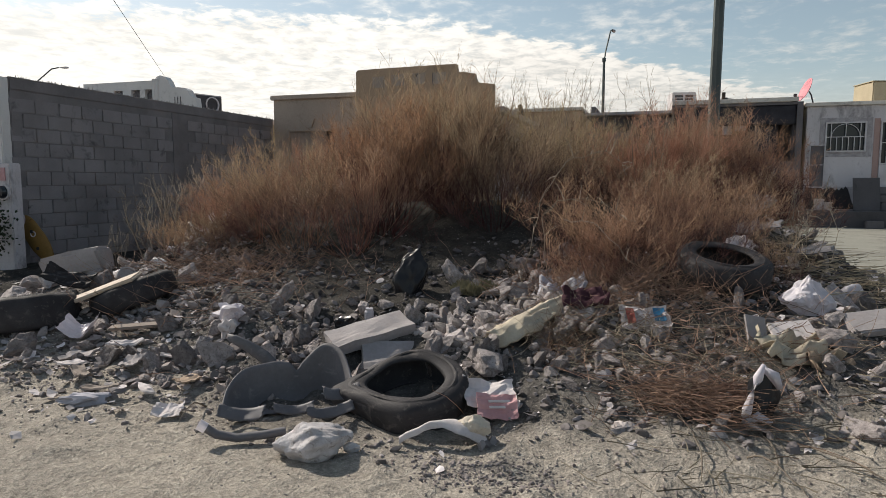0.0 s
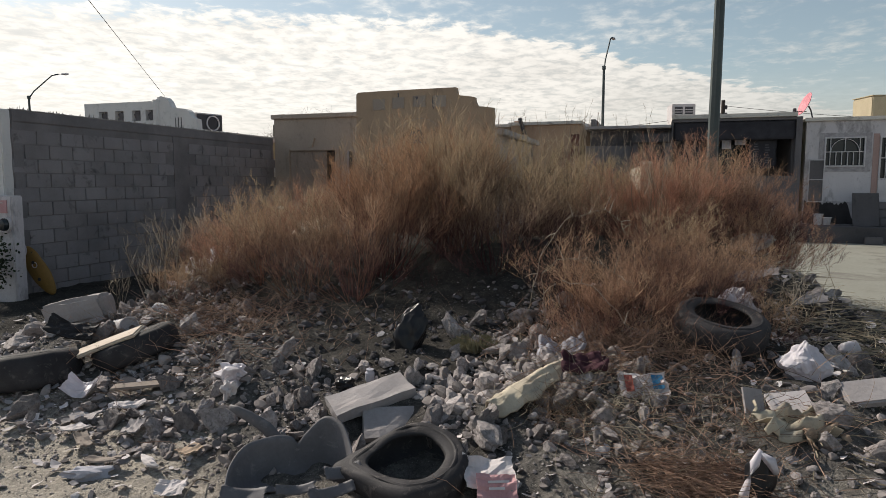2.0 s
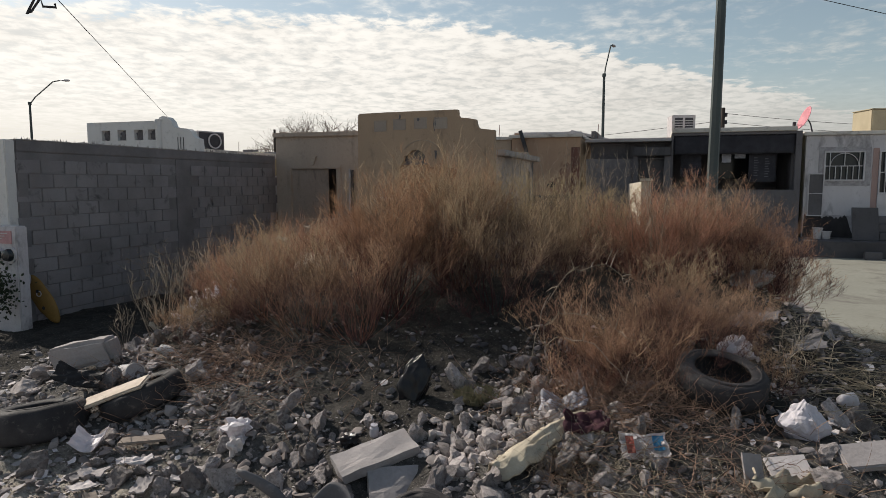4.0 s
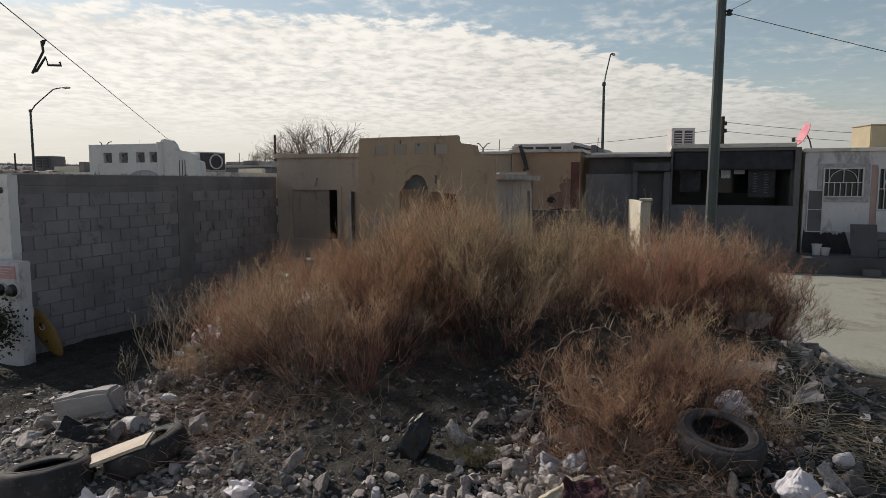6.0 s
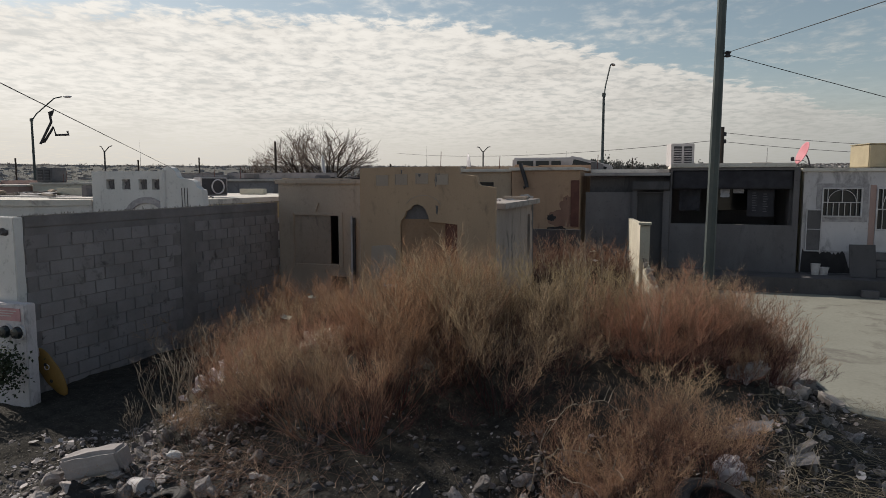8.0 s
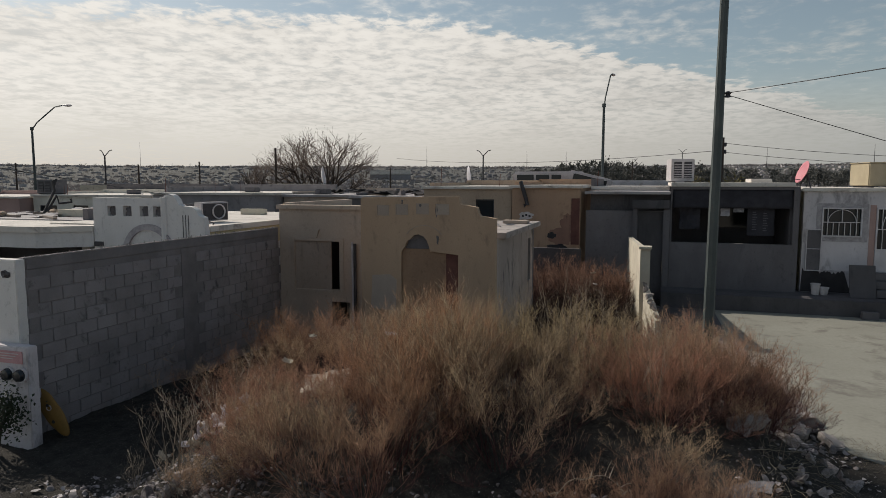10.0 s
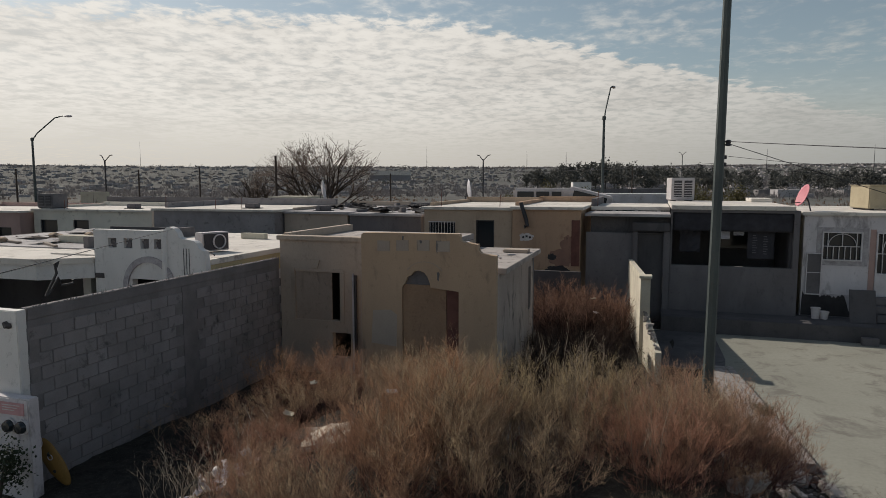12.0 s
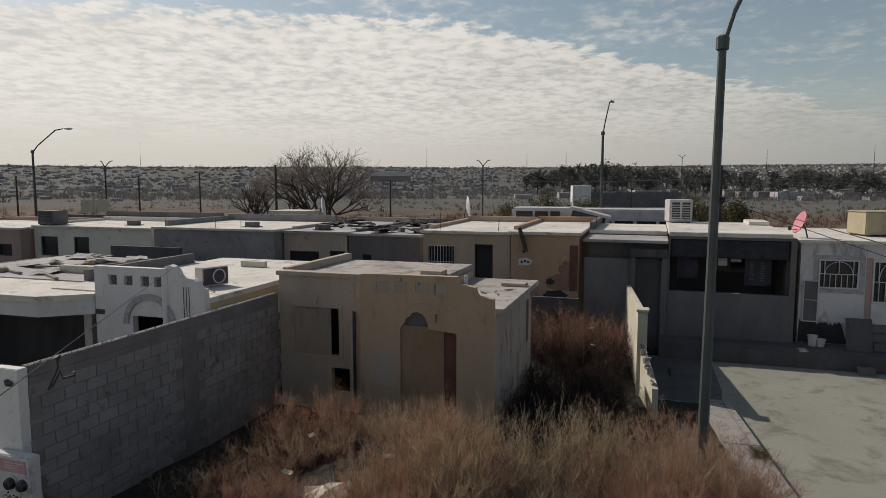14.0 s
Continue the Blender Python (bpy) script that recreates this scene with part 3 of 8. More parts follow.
def kerb_x(y):
    """The street kerb runs nearly straight ahead."""
    return 1.61 + (17.7 - y) * 0.117


def ground_z(x, y):
    far = math.hypot(x, y - 20)
    z = 0.0
    if far > 60:
        z += 34 * step(far, 260, 1500) + (26 + 22 * step(x, -1500, 300)) * step(far, 1200, 3600) + 3.0 * noise.noise(Vector((x / 420, y / 420, 0))) * step(far, 300, 900)
        z -= 0.8 * step(far, 60, 140) * (1 - step(far, 260, 700))
    if -9 < x < 5 and 0 < y < 22:
        front = 2.75 + 0.22 * noise.noise(Vector((x * 0.9, 0.3, 0)))
        rise = 0.46 * step(y, front, front + 2.2) + 0.52 * step(y, 4.9, 7.4)
        rise *= 1 - 0.80 * step(y, 8.4, 11.6)
        rise *= 0.12 + 0.88 * step(x, -6.4, -4.3)
        right = kerb_x(y) - 1.1
        if y < 11:
            right = min(right, 1.6)
        rise *= 0.16 + 0.84 * (1 - step(x, right - 1.0, right + 1.0))
        if y > 11.5:
            rise *= 1 - step(y, 11.5, 14)
        z += rise
        if y > 7.5:
            z *= 1 - step(x, kerb_x(y) - 0.75, kerb_x(y) - 0.25) * step(y, 7.5, 9.0)
        rough = step(y, 2.3, 3.4) * (1 - step(x, kerb_x(y) - 0.8, kerb_x(y) - 0.1))
        z += rough * (0.06 * noise.noise(Vector((x * 2.2, y * 2.2, 1))) + 0.030 * noise.noise(Vector((x * 7, y * 7, 2))))
        z += 0.012 * noise.noise(Vector((x * 5, y * 5, 4))) * (1 - rough) * (1 - step(y, 4, 7))
        # scuffed clods in front of the heap
        z += 0.05 * max(0.0, noise.noise(Vector((x * 6, y * 6, 9)))) * step(y, 1.9, 2.5) * (1 - step(y, 3.0, 3.6))
    return z


def build_ground():
    def spaced(stops):
        out = [stops[0][0]]
        for (a, _), (b, s) in zip(stops, stops[1:]):
            n = max(1, round((b - a) / s))
            out += [a + (b - a) * (i + 1) / n for i in range(n)]
        return out
    xs = spaced([(-4500, 0), (-900, 300), (-200, 50), (-40, 12), (-9, 1.5), (-6.2, 0.12), (1.8, 0.05), (3.6, 0.12), (12, 1.0), (60, 8), (300, 40), (900, 100), (4500, 300)])
    ys = spaced([(-400, 0), (-40, 40), (-4, 4), (1.2, 0.4), (5.6, 0.05), (9.0, 0.1), (14, 0.2), (24, 1.0), (80, 7), (300, 25), (1200, 60), (4800, 200)])
    verts = [(x, y, ground_z(x, y)) for y in ys for x in xs]
    n = len(xs)
    faces = [(j * n + i, j * n + i + 1, (j + 1) * n + i + 1, (j + 1) * n + i) for j in range(len(ys) - 1) for i in range(n - 1)]
    me = bpy.data.meshes.new("ground")
    me.from_pydata(verts, [], faces)
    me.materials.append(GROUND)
    me.polygons.foreach_set("use_smooth", [True] * len(faces))
    return tagged(new("ground", me), "packed pale dirt with a mound of grey rubble soil", "ground", kind="structure")


ground = build_ground()

# concrete street, kerb and pavement beside the lot
bm = bmesh.new()
edge = [(kerb_x(y), y) for y in (16.42, 14, 11, 10.6)] + [(2.62, 10.0), (3.0, 9.6), (3.9, 9.2), (6.0, 8.6), (9, 8.2), (16, 8.0), (16, 20.6), (-0.60, 20.6), (-0.10, 16.43)]
top = [bm.verts.new((x, y, 0.012)) for x, y in edge]
bot = [bm.verts.new((x, y, -0.12)) for x, y in edge]
bm.faces.new(top), bm.faces.new(bot[::-1])
for i in range(len(edge)):
    j = (i + 1) % len(edge)
    bm.faces.new((top[i], bot[i], bot[j], top[j]))
bmesh.ops.recalc_face_normals(bm, faces=bm.faces)
street = solid("road", bm, CONCRETE, "worn pale concrete street with faint stains", "road", kind="structure")

# dark sheet over the street, putting the garden wall's shade into its colour
bm = bmesh.new()
yard = [bm.verts.new((x, y, z)) for z in (0.018, -0.05) for x, y in ((-0.03, 16.45), (1.62, 16.45), (1.72, 17.5), (1.66, 20.44), (-0.60, 20.44))]
bm.faces.new(yard[:5]), bm.faces.new(yard[:4:-1])
for i in range(5):
    bm.faces.new((yard[i], yard[5 + i], yard[5 + (i + 1) % 5], yard[(i + 1) % 5]))
bmesh.ops.recalc_face_normals(bm, faces=bm.faces)
solid("yard", bm, DARKWALL, "concrete apron before the grey house, darkened for the wall's shade", "yard", kind="structure")

pavement = thing("pavement", 1.2, 14, 0, "narrow pale concrete pavement with a kerb along the street", "pavement", kind="structure")
for i in range(4):
    y1, y0 = 16.40 - i * 1.365, 16.40 - (i + 1) * 1.365 + 0.012
    zt = 0.13 + 0.008 * (i % 2)
    bm = bmesh.new()
    low = [bm.verts.new((x, y, -0.1)) for x, y in ((kerb_x(y0) - 0.66, y0), (kerb_x(y0) - 0.17, y0), (kerb_x(y1) - 0.17, y1), (kerb_x(y1) - 0.66, y1))]
    upp = [bm.verts.new((v.co.x, v.co.y, zt)) for v in low]
    bm.faces.new(upp), bm.faces.new(low[::-1])
    for a in range(4):
        bm.faces.new((low[a], low[(a + 1) % 4], upp[(a + 1) % 4], upp[a]))
    part("paving_slab", bm, KERB, pavement, world_space=True)
    bm = bmesh.new()
    low = [bm.verts.new((x, y, -0.1)) for x, y in ((kerb_x(y0) - 0.158, y0), (kerb_x(y0) - 0.004, y0), (kerb_x(y1) - 0.004, y1), (kerb_x(y1) - 0.158, y1))]
    upp = [bm.verts.new((v.co.x, v.co.y, zt + 0.006)) for v in low]
    bm.faces.new(upp), bm.faces.new(low[::-1])
    for a in range(4):
        bm.faces.new((low[a], low[(a + 1) % 4], upp[(a + 1) % 4], upp[a]))
    part("kerb_stone", bm, KERB, pavement, world_space=True)

bm = bmesh.new()
line = [bm.verts.new((kerb_x(y) + o + 0.012 * noise.noise(Vector((y * 1.5, o, 0))), y, 0.017)) for y in [16.3 - 0.25 * k for k in range(23)] for o in (-0.003, 0.075 + 0.05 * noise.noise(Vector((y * 2.3, 1, 0))))]
for i in range(22):
    bm.faces.new((line[2 * i], line[2 * i + 2], line[2 * i + 3], line[2 * i + 1]))
bmesh.ops.recalc_face_normals(bm, faces=bm.faces)
solid("gutter", bm, SOOT, "dark silt lying in the gutter along the kerb", "gutter", kind="structure")

platform = solid("platform", box(0.2, 14, 20.45, 24, -0.1, 0.45, bevel=0.02), DARKWALL, "raised grey cement terrace in front of the houses", "terrace", kind="structure")

# ---- the tall boundary wall of bare concrete blocks ----
WX, WY0, WY1, WTOP = -8.37, 6.86, 13.36, 2.67
wall_left = thing("wall_left", WX, 10, 0, "bare grey concrete block boundary wall with a tie column", "wall", kind="structure")
part("core", box(WX - 0.14, WX - 0.012, WY0, WY1, -0.1, WTOP - 0.17), MORTAR, wall_left, world_space=True)
part("bond_beam", box(WX - 0.15, WX - 0.002, WY0, WY1, WTOP - 0.168, WTOP, bevel=0.012), MORTAR, wall_left, world_space=True)
part("tie_column", box(WX - 0.15, WX + 0.002, 10.02, 10.26, -0.1, WTOP - 0.17, bevel=0.008), MORTAR, wall_left, world_space=True)
part("end_column", box(WX - 0.15, WX + 0.002, WY0 - 0.004, WY0 + 0.16, -0.1, WTOP - 0.17, bevel=0.008), MORTAR, wall_left, world_space=True)
block_meshes = []
for k in range(5):
    bm = box(-0.03, 0.0, -0.193, 0.193, -0.094, 0.094, bevel=0.006)
    for v in bm.verts:
        if v.co.x > -0.01:
            v.co.x += 0.006 * noise.noise(v.co * 9 + Vector((k, 0, 0)))
        v.co.z += 0.004 * noise.noise(v.co * 14 + Vector((0, k * 3, 0)))
    me = mesh_of("block", bm)
    me.materials.append(BLOCK)
    block_meshes.append(me)


# ---- the abandoned tan house ----
house = thing("abandoned_house", -5.6, 14, 0, "empty tan plaster house with broken stepped parapet and boarded door", "house")
left_win = (-7.95, -6.82, 1.27, 2.38)
low_gap = (-7.02, -6.56, 0.42, 1.0)
part("wing_wall", pierced(-8.345, -5.62, -0.1, 3.10, [left_win, low_gap], 13.36, 13.52), BEIGE, house, "plain beige plaster wall", world_space=True)
part("cornice", box(-8.40, -5.64, 13.30, 13.6, 3.10, 3.20, bevel=0.012), BEIGE, house, world_space=True)
board = part("window_board", box(-7.95, -7.03, 13.385, 13.415, 1.27, 2.38), FADEDBOARD, house, "dull beige board closing most of the window", world_space=True)
for nm, bb in (("window_trim", (-8.06, -7.955, 13.335, 13.36, 1.2, 2.46)), ("window_trim", (-7.95, -6.70, 13.335, 13.36, 2.385, 2.46)), ("window_trim", (-6.795, -6.70, 13.335, 13.36, 1.2, 2.38)), ("sill", (-7.95, -6.80, 13.335, 13.36, 1.2, 1.265))):
    part(nm, box(*bb, bevel=0.006), BEIGE, house, world_space=True)
part("keystone", extruded([(-7.49, 2.465), (-7.37, 2.465), (-7.30, 2.66), (-7.56, 2.66)], 13.318, 13.36), BEIGE, house, world_space=True)
part("corner_strip", box(-6.50, -6.455, 13.325, 13.36, 0.1, 2.38, bevel=0.005), DIRTYWHITE, house, "pale bare strip beside the pipe", world_space=True)
part("downpipe", tube([(-6.40, 13.30, 0.1), (-6.40, 13.30, 2.35)], 0.035, 8), STEELDARK, house, world_space=True)
profile = [(-5.64, -0.1), (-2.88, -0.1), (-2.88, 3.04), (-3.10, 3.07)]
profile += [(-3.14 - 0.10 * math.sin(a), 3.07 + 0.19 * (1 - math.cos(a)) * 1.0) for a in (0.3, 0.7, 1.1, 1.5)]
profile += [(-3.40, 3.275), (-3.55, 3.29), (-3.585, 3.33), (-3.60, 3.44), (-4.4, 3.435), (-5.1, 3.43), (-5.60, 3.42), (-5.64, 3.38)]
door_top = 2.33
# facade in three pieces round the doorway: parapet above, and a jamb on each side
facade = bmesh.new()
arch = [(-4.18, 2.38), (-4.20, 2.48), (-4.25, 2.60), (-4.31, 2.67), (-4.42, 2.71), (-4.52, 2.685), (-4.58, 2.61), (-4.66, 2.575), (-4.70, 2.46), (-4.765, 2.38)]
upper = [(-5.64, door_top), (-4.78, door_top)] + arch[::-1] + [(-3.61, door_top), (-2.88, door_top)] + profile[2:]
extruded(upper, 12.0, 12.15, facade)
extruded([(-5.64, -0.1), (-4.78, -0.1), (-4.78, door_top), (-5.64, door_top)], 12.0, 12.15, facade)
extruded([(-3.61, -0.1), (-2.88, -0.1), (-2.88, door_top), (-3.61, door_top)], 12.0, 12.15, facade)
bmesh.ops.remove_doubles(facade, verts=facade.verts, dist=0.001)
part("facade", facade, TAN, house, "tan front wall with a broken stepped parapet", world_space=True)
door = part("door_board", box(-4.775, -3.875, 12.05, 12.08, -0.05, 2.42), DOORBOARD, house, "stained tan board closing the doorway", world_space=True)
part("door_board", box(-3.87, -3.615, 12.06, 12.10, -0.05, 2.42), RUST, house, "dark rusty sheet beside the door board", world_space=True)
part("faded_patch", extruded([(-5.44, 1.20), (-4.90, 1.16), (-4.88, 1.80), (-5.02, 1.90), (-5.40, 1.87)], 11.996, 12.002), TANDARK, house, "paler repainted patch", world_space=True)
part("arch_filling", box(-4.78, -4.16, 12.09, 12.14, 2.33, 2.76), GREYWALL, house, "dark arched fanlight over the door", world_space=True)
relief = bmesh.new()
for i in range(10):
    a, b = math.pi * (0.18 + 0.064 * i), math.pi * (0.18 + 0.064 * (i + 1))
    extruded([(-4.30 + 0.42 * math.cos(a), 2.52 + 0.36 * math.sin(a)), (-4.30 + 0.43 * math.cos(a), 2.52 + 0.37 * math.sin(a)), (-4.30 + 0.43 * math.cos(b), 2.52 + 0.37 * math.sin(b)), (-4.30 + 0.42 * math.cos(b), 2.52 + 0.36 * math.sin(b))], 11.990, 12.002, relief)
part("relief_arch", relief, TANDARK, house, "thin raised arch line over the door", world_space=True)
for x, z in ((-5.29, 3.065), (-4.89, 3.085), (-4.46, 3.10), (-4.05, 3.09)):
    for bb in ((x, x + 0.26, z, z + 0.012), (x, x + 0.26, z + 0.20, z + 0.212), (x, x + 0.014, z + 0.012, z + 0.20), (x + 0.246, x + 0.26, z + 0.012, z + 0.20)):
        part("niche_trim", box(bb[0], bb[1], 11.992, 12.002, bb[2], bb[3]), TANDARK, house, world_space=True)
    part("niche", box(x + 0.016, x + 0.244, 11.997, 12.003, z + 0.014, z + 0.198), TANDARK, house, "paler square niche", world_space=True)
for x, z, w_, h_ in ((-4.045, 3.09, 0.025, 0.17), (-4.0, 3.285, 0.07, 0.018), (-4.02, 2.55, 0.03, 0.14), (-4.75, 3.30, 0.02, 0.08), (-4.38, 3.25, 0.03, 0.05)):
    part("chipped_plaster", lump((w_ * 1.6, 0.012, h_ * 1.3), x + z, 0.5, 2), GREYWALL, house, "chip of missing plaster").matrix_basis = house.matrix_basis.inverted() @ pose(x, 11.998, z + h_ / 2)
part("wall", pierced(12.15, 16.55, -0.1, 2.60, [(15.9, 16.25, 1.3, 2.35)], -3.12, -2.98, along="y"), DAMPWALL, house, "dirty beige side wall streaked by damp", world_space=True)
part("wall", box(-8.345, -2.98, 16.56, 16.7, -0.1, 2.60), GREYWALL, house, world_space=True)
part("wall", box(-8.36, -8.22, 13.53, 16.55, -0.1, 2.9), GREYWALL, house, world_space=True)
part("wall", box(-5.63, -5.49, 12.16, 13.35, -0.1, 3.0), TAN, house, world_space=True)
part("roof_slab", box(-4.62, -2.83, 12.72, 16.85, 2.60, 2.72, bevel=0.015), OLDROOF, house, "sun-bleached flat roof slab", world_space=True)
hi = box(-8.36, -4.64, 13.56, 16.95, 2.92, 3.06, bevel=0.01)
box(-5.62, -4.64, 12.16, 13.55, 2.92, 3.055, hi)
part("roof_slab", hi, OLDROOF, house, "sun-bleached flat roof slab", world_space=True)
part("roof_step", box(-4.66, -4.60, 12.16, 16.9, 2.725, 2.915), BEIGE, house, world_space=True)
part("roof_parapet", box(-8.40, -8.22, 13.61, 17.0, 3.064, 3.24, bevel=0.01), BEIGE, house, world_space=True)
for bb in ((-5.25, -4.72, 14.5, 14.95, 3.064, 3.17), (-3.55, -2.95, 15.6, 15.95, 2.724, 2.80)):
    part("roof_curb", box(*bb, bevel=0.015), BEIGE, house, world_space=True)
part("vent_pipe", tube([(-4.35, 15.3, 2.72), (-4.35, 15.3, 3.0)], 0.045, 8), STEELPALE, house, world_space=True)
for i in range(22):
    q = random.Random(i)
    part("loose_chip", stone_mesh(60 + i, 6), ROOFGREY, house).matrix_basis = house.matrix_basis.inverted() @ pose(q.uniform(-4.5, -3.2), q.uniform(12.3, 15.2), 2.745, q.uniform(0, 360), 0, q.uniform(0, 360)) @ Matrix.Diagonal((q.uniform(0.06, 0.2), 0.08, 0.06, 1))

# ---- the white house behind the block wall ----
white_house = thing("white_house", -11, 13, 0, "white single-storey house with an arched doorway, scalloped parapet and flat roof", "house")
niches = [(x, x + 0.23, 2.98, 3.2) for x in (-11.60, -11.17, -10.72, -10.36)]
doorway = (-10.98, -10.02, -0.1, 2.31)
part("facade", pierced(-12.0, -10.1, -0.1, 3.38, niches + [doorway], 11.6, 11.76), WHITEWALL, white_house, "white plaster front with four small square holes", world_space=True)
curve = [(-10.1, -0.1), (-9.05, -0.1), (-9.05, 2.64), (-9.06, 2.80), (-9.08, 2.98), (-9.16, 3.0), (-9.22, 3.05), (-9.26, 3.14), (-9.34, 3.19), (-9.48, 3.21),
         (-9.62, 3.215), (-9.70, 3.25), (-9.75, 3.36), (-9.83, 3.44), (-9.95, 3.475), (-10.04, 3.45), (-10.1, 3.38)]
part("parapet", extruded(curve, 11.598, 11.762), WHITEWALL, white_house, "white parapet falling in scallops", world_space=True)
part("pilaster", tube([(-10.07, 11.60, -0.1), (-10.07, 11.60, 3.40)], 0.075, 12), WHITEWALL, white_house, world_space=True)
ring = bmesh.new()
outer = [(-10.51 + 0.70 * math.cos(a), 2.12 + 0.70 * math.sin(a)) for a in (math.pi * i / 20 for i in range(21))]
inner_arc = [(-10.51 + 0.57 * math.cos(a), 2.12 + 0.57 * math.sin(a)) for a in (math.pi * i / 20 for i in range(21))]
for i in range(20):
    extruded([inner_arc[i], outer[i], outer[i + 1], inner_arc[i + 1]], 11.56, 11.597, ring)
part("arch_band", ring, SCUFF, white_house, "grey band round the arch", world_space=True)
part("vent", box(-12.0, -11.75, 11.585, 11.605, 2.29, 2.40), STEELDARK, white_house, world_space=True)
part("interior", box(-12.0, -9.22, 13.4, 13.5, -0.1, 2.6), DARKVOID, white_house, "near-black panel standing in for the unlit room behind the doorway", world_space=True)
part("roof_slab", box(-13.5, -9.05, 11.78, 18.3, 2.66, 2.78, bevel=0.012), ROOFTOP, white_house, "sun-bleached flat roof", world_space=True)
part("side_fascia", box(-9.19, -9.08, 11.77, 18.2, 2.25, 2.655), YELLOWWALL, white_house, "pale yellow band under the roof edge", world_space=True)
part("wall", box(-9.21, -9.09, 11.77, 18.2, -0.1, 2.245), WHITEWALL, white_house, world_space=True)
part("parapet", box(-13.68, -13.505, 12.9, 16.9, 2.5, 3.06, bevel=0.01), GREYWALL, white_house, world_space=True)
part("roof_curb", box(-11.55, -10.75, 16.45, 16.62, 2.784, 2.95, bevel=0.01), CREAM, white_house, world_space=True)
for k in range(3):
    x = -9.60 + k * 0.07
    part("groove", box(x, x + 0.015, 11.59, 11.60, 2.35, 3.02), DARKWALL, white_house, world_space=True)
for x in (-11.60, -11.17, -10.72, -10.36):
    part("niche_back", box(x + 0.002, x + 0.228, 11.70, 11.72, 2.983, 3.197), DIRTYWHITE, white_house, "shaded back of a square niche", world_space=True)
    part("niche_ornament", lump((0.19, 0.05, 0.21), x, 0.55, 3, 2.2), GREYWALL, white_house, "grey openwork ornament in the niche").matrix_basis = white_house.matrix_basis.inverted() @ pose(x + 0.115, 11.68, 3.085)

porch_house = thing("porch_house", -14.5, 12, 0, "low white house with a deep shaded porch under a flat slab", "house")
def plan_block(outline, z0, z1):
    """A flat plan outline of (x, y) points made thick from z0 to z1."""
    bm = bmesh.new()
    a, b = [bm.verts.new((x, y, z0)) for x, y in outline], [bm.verts.new((x, y, z1)) for x, y in outline]
    bm.faces.new(a[::-1]), bm.faces.new(b)
    for i in range(len(a)):
        j = (i + 1) % len(a)
        bm.faces.new((a[i], a[j], b[j], b[i]))
    bmesh.ops.recalc_face_normals(bm, faces=bm.faces)
    return bm


part("porch_slab", plan_block([(-19, 10.85), (-12.9, 10.85), (-12.02, 11.55), (-12.02, 12.8), (-19, 12.8)], 2.62, 2.75), ROOFTOP, porch_house, world_space=True)
part("porch_beam", plan_block([(-19, 10.90), (-12.92, 10.90), (-12.03, 11.60), (-12.03, 11.75), (-13.0, 11.06), (-19, 11.06)], 2.28, 2.615), WHITEWALL, porch_house, world_space=True)
part("roof_slab", box(-19, -13.52, 12.82, 17.3, 2.62, 2.78), ROOFGREY, porch_house, "cluttered flat roof", world_space=True)
part("porch_floor", box(-19, -12.05, 11.1, 14.19, -0.05, 0.02), CONCRETE, porch_house, world_space=True)
# dark plaster on these porch walls stands in for the porch's deep shade
part("side_wall", box(-12.2, -12.05, 12.0, 14.19, 0.022, 2.61), DARKWALL, porch_house, world_space=True)
part("porch_pillar", box(-13.75, -13.5, 12.9, 13.1, 0.022, 2.61), WHITEWALL, porch_house, world_space=True)
part("side_wall", box(-19.2, -19.005, 10.9, 16.6, -0.1, 2.78), DARKWALL, porch_house, world_space=True)
part("back_wall", box(-19, -12.05, 14.2, 14.35, -0.1, 2.615), DARKWALL, porch_house, world_space=True)
part("roof_ledge", box(-15.6, -13.72, 13.9, 14.12, 2.784, 2.98, bevel=0.01), CREAM, porch_house, world_space=True)
for i in range(24):
    q = random.Random(300 + i)
    x, y = q.uniform(-18, -13.9), q.uniform(13.0, 17.0)
    nm = ("roof_plank", "roof_sheet", "roof_sack")[i % 3]
    bmx = (box(-0.7, 0.7, -0.05, 0.05, 0, 0.05), bent_sheet(1.0, 0.6, i, 0.03, 0.035), lump((0.45, 0.3, 0.16), i, 0.35, 2))[i % 3]
    solid(nm, bmx, (BOARDGREY, ROOFGREY, CARD)[i % 3], ("old plank lying on the flat roof", "loose grey sheet on the flat roof", "dusty brown bundle lying on the flat roof")[i % 3], "roof clutter", m=pose(x, y, 2.79 + (0.05 if i % 3 else 0.0), 0, q.uniform(-3, 3), q.uniform(0, 360)))

# street end of the boundary wall: white post, meter pillar
gate_post = thing("gate_post", -8.6, 6.8, 0, "white plastered gate post at the end of the block wall", "gate post")
part("shaft", box(-8.86, -8.375, 6.70, 6.855, -0.1, 2.66, bevel=0.012), WHITEWALL, gate_post, world_space=True)
part("bracket", lump((0.16, 0.03, 0.1), 4, 0.5, 2), STEELDARK, gate_post).matrix_basis = gate_post.matrix_basis.inverted() @ pose(-8.55, 6.695, 2.45)
meter_pillar = thing("meter_pillar", -8.3, 6.6, 0, "white plastered pillar with two round electricity meters", "meter pillar")
part("body", box(-8.74, -8.05, 6.52, 6.695, -0.1, 1.50, bevel=0.015), DIRTYWHITE, meter_pillar, world_space=True)
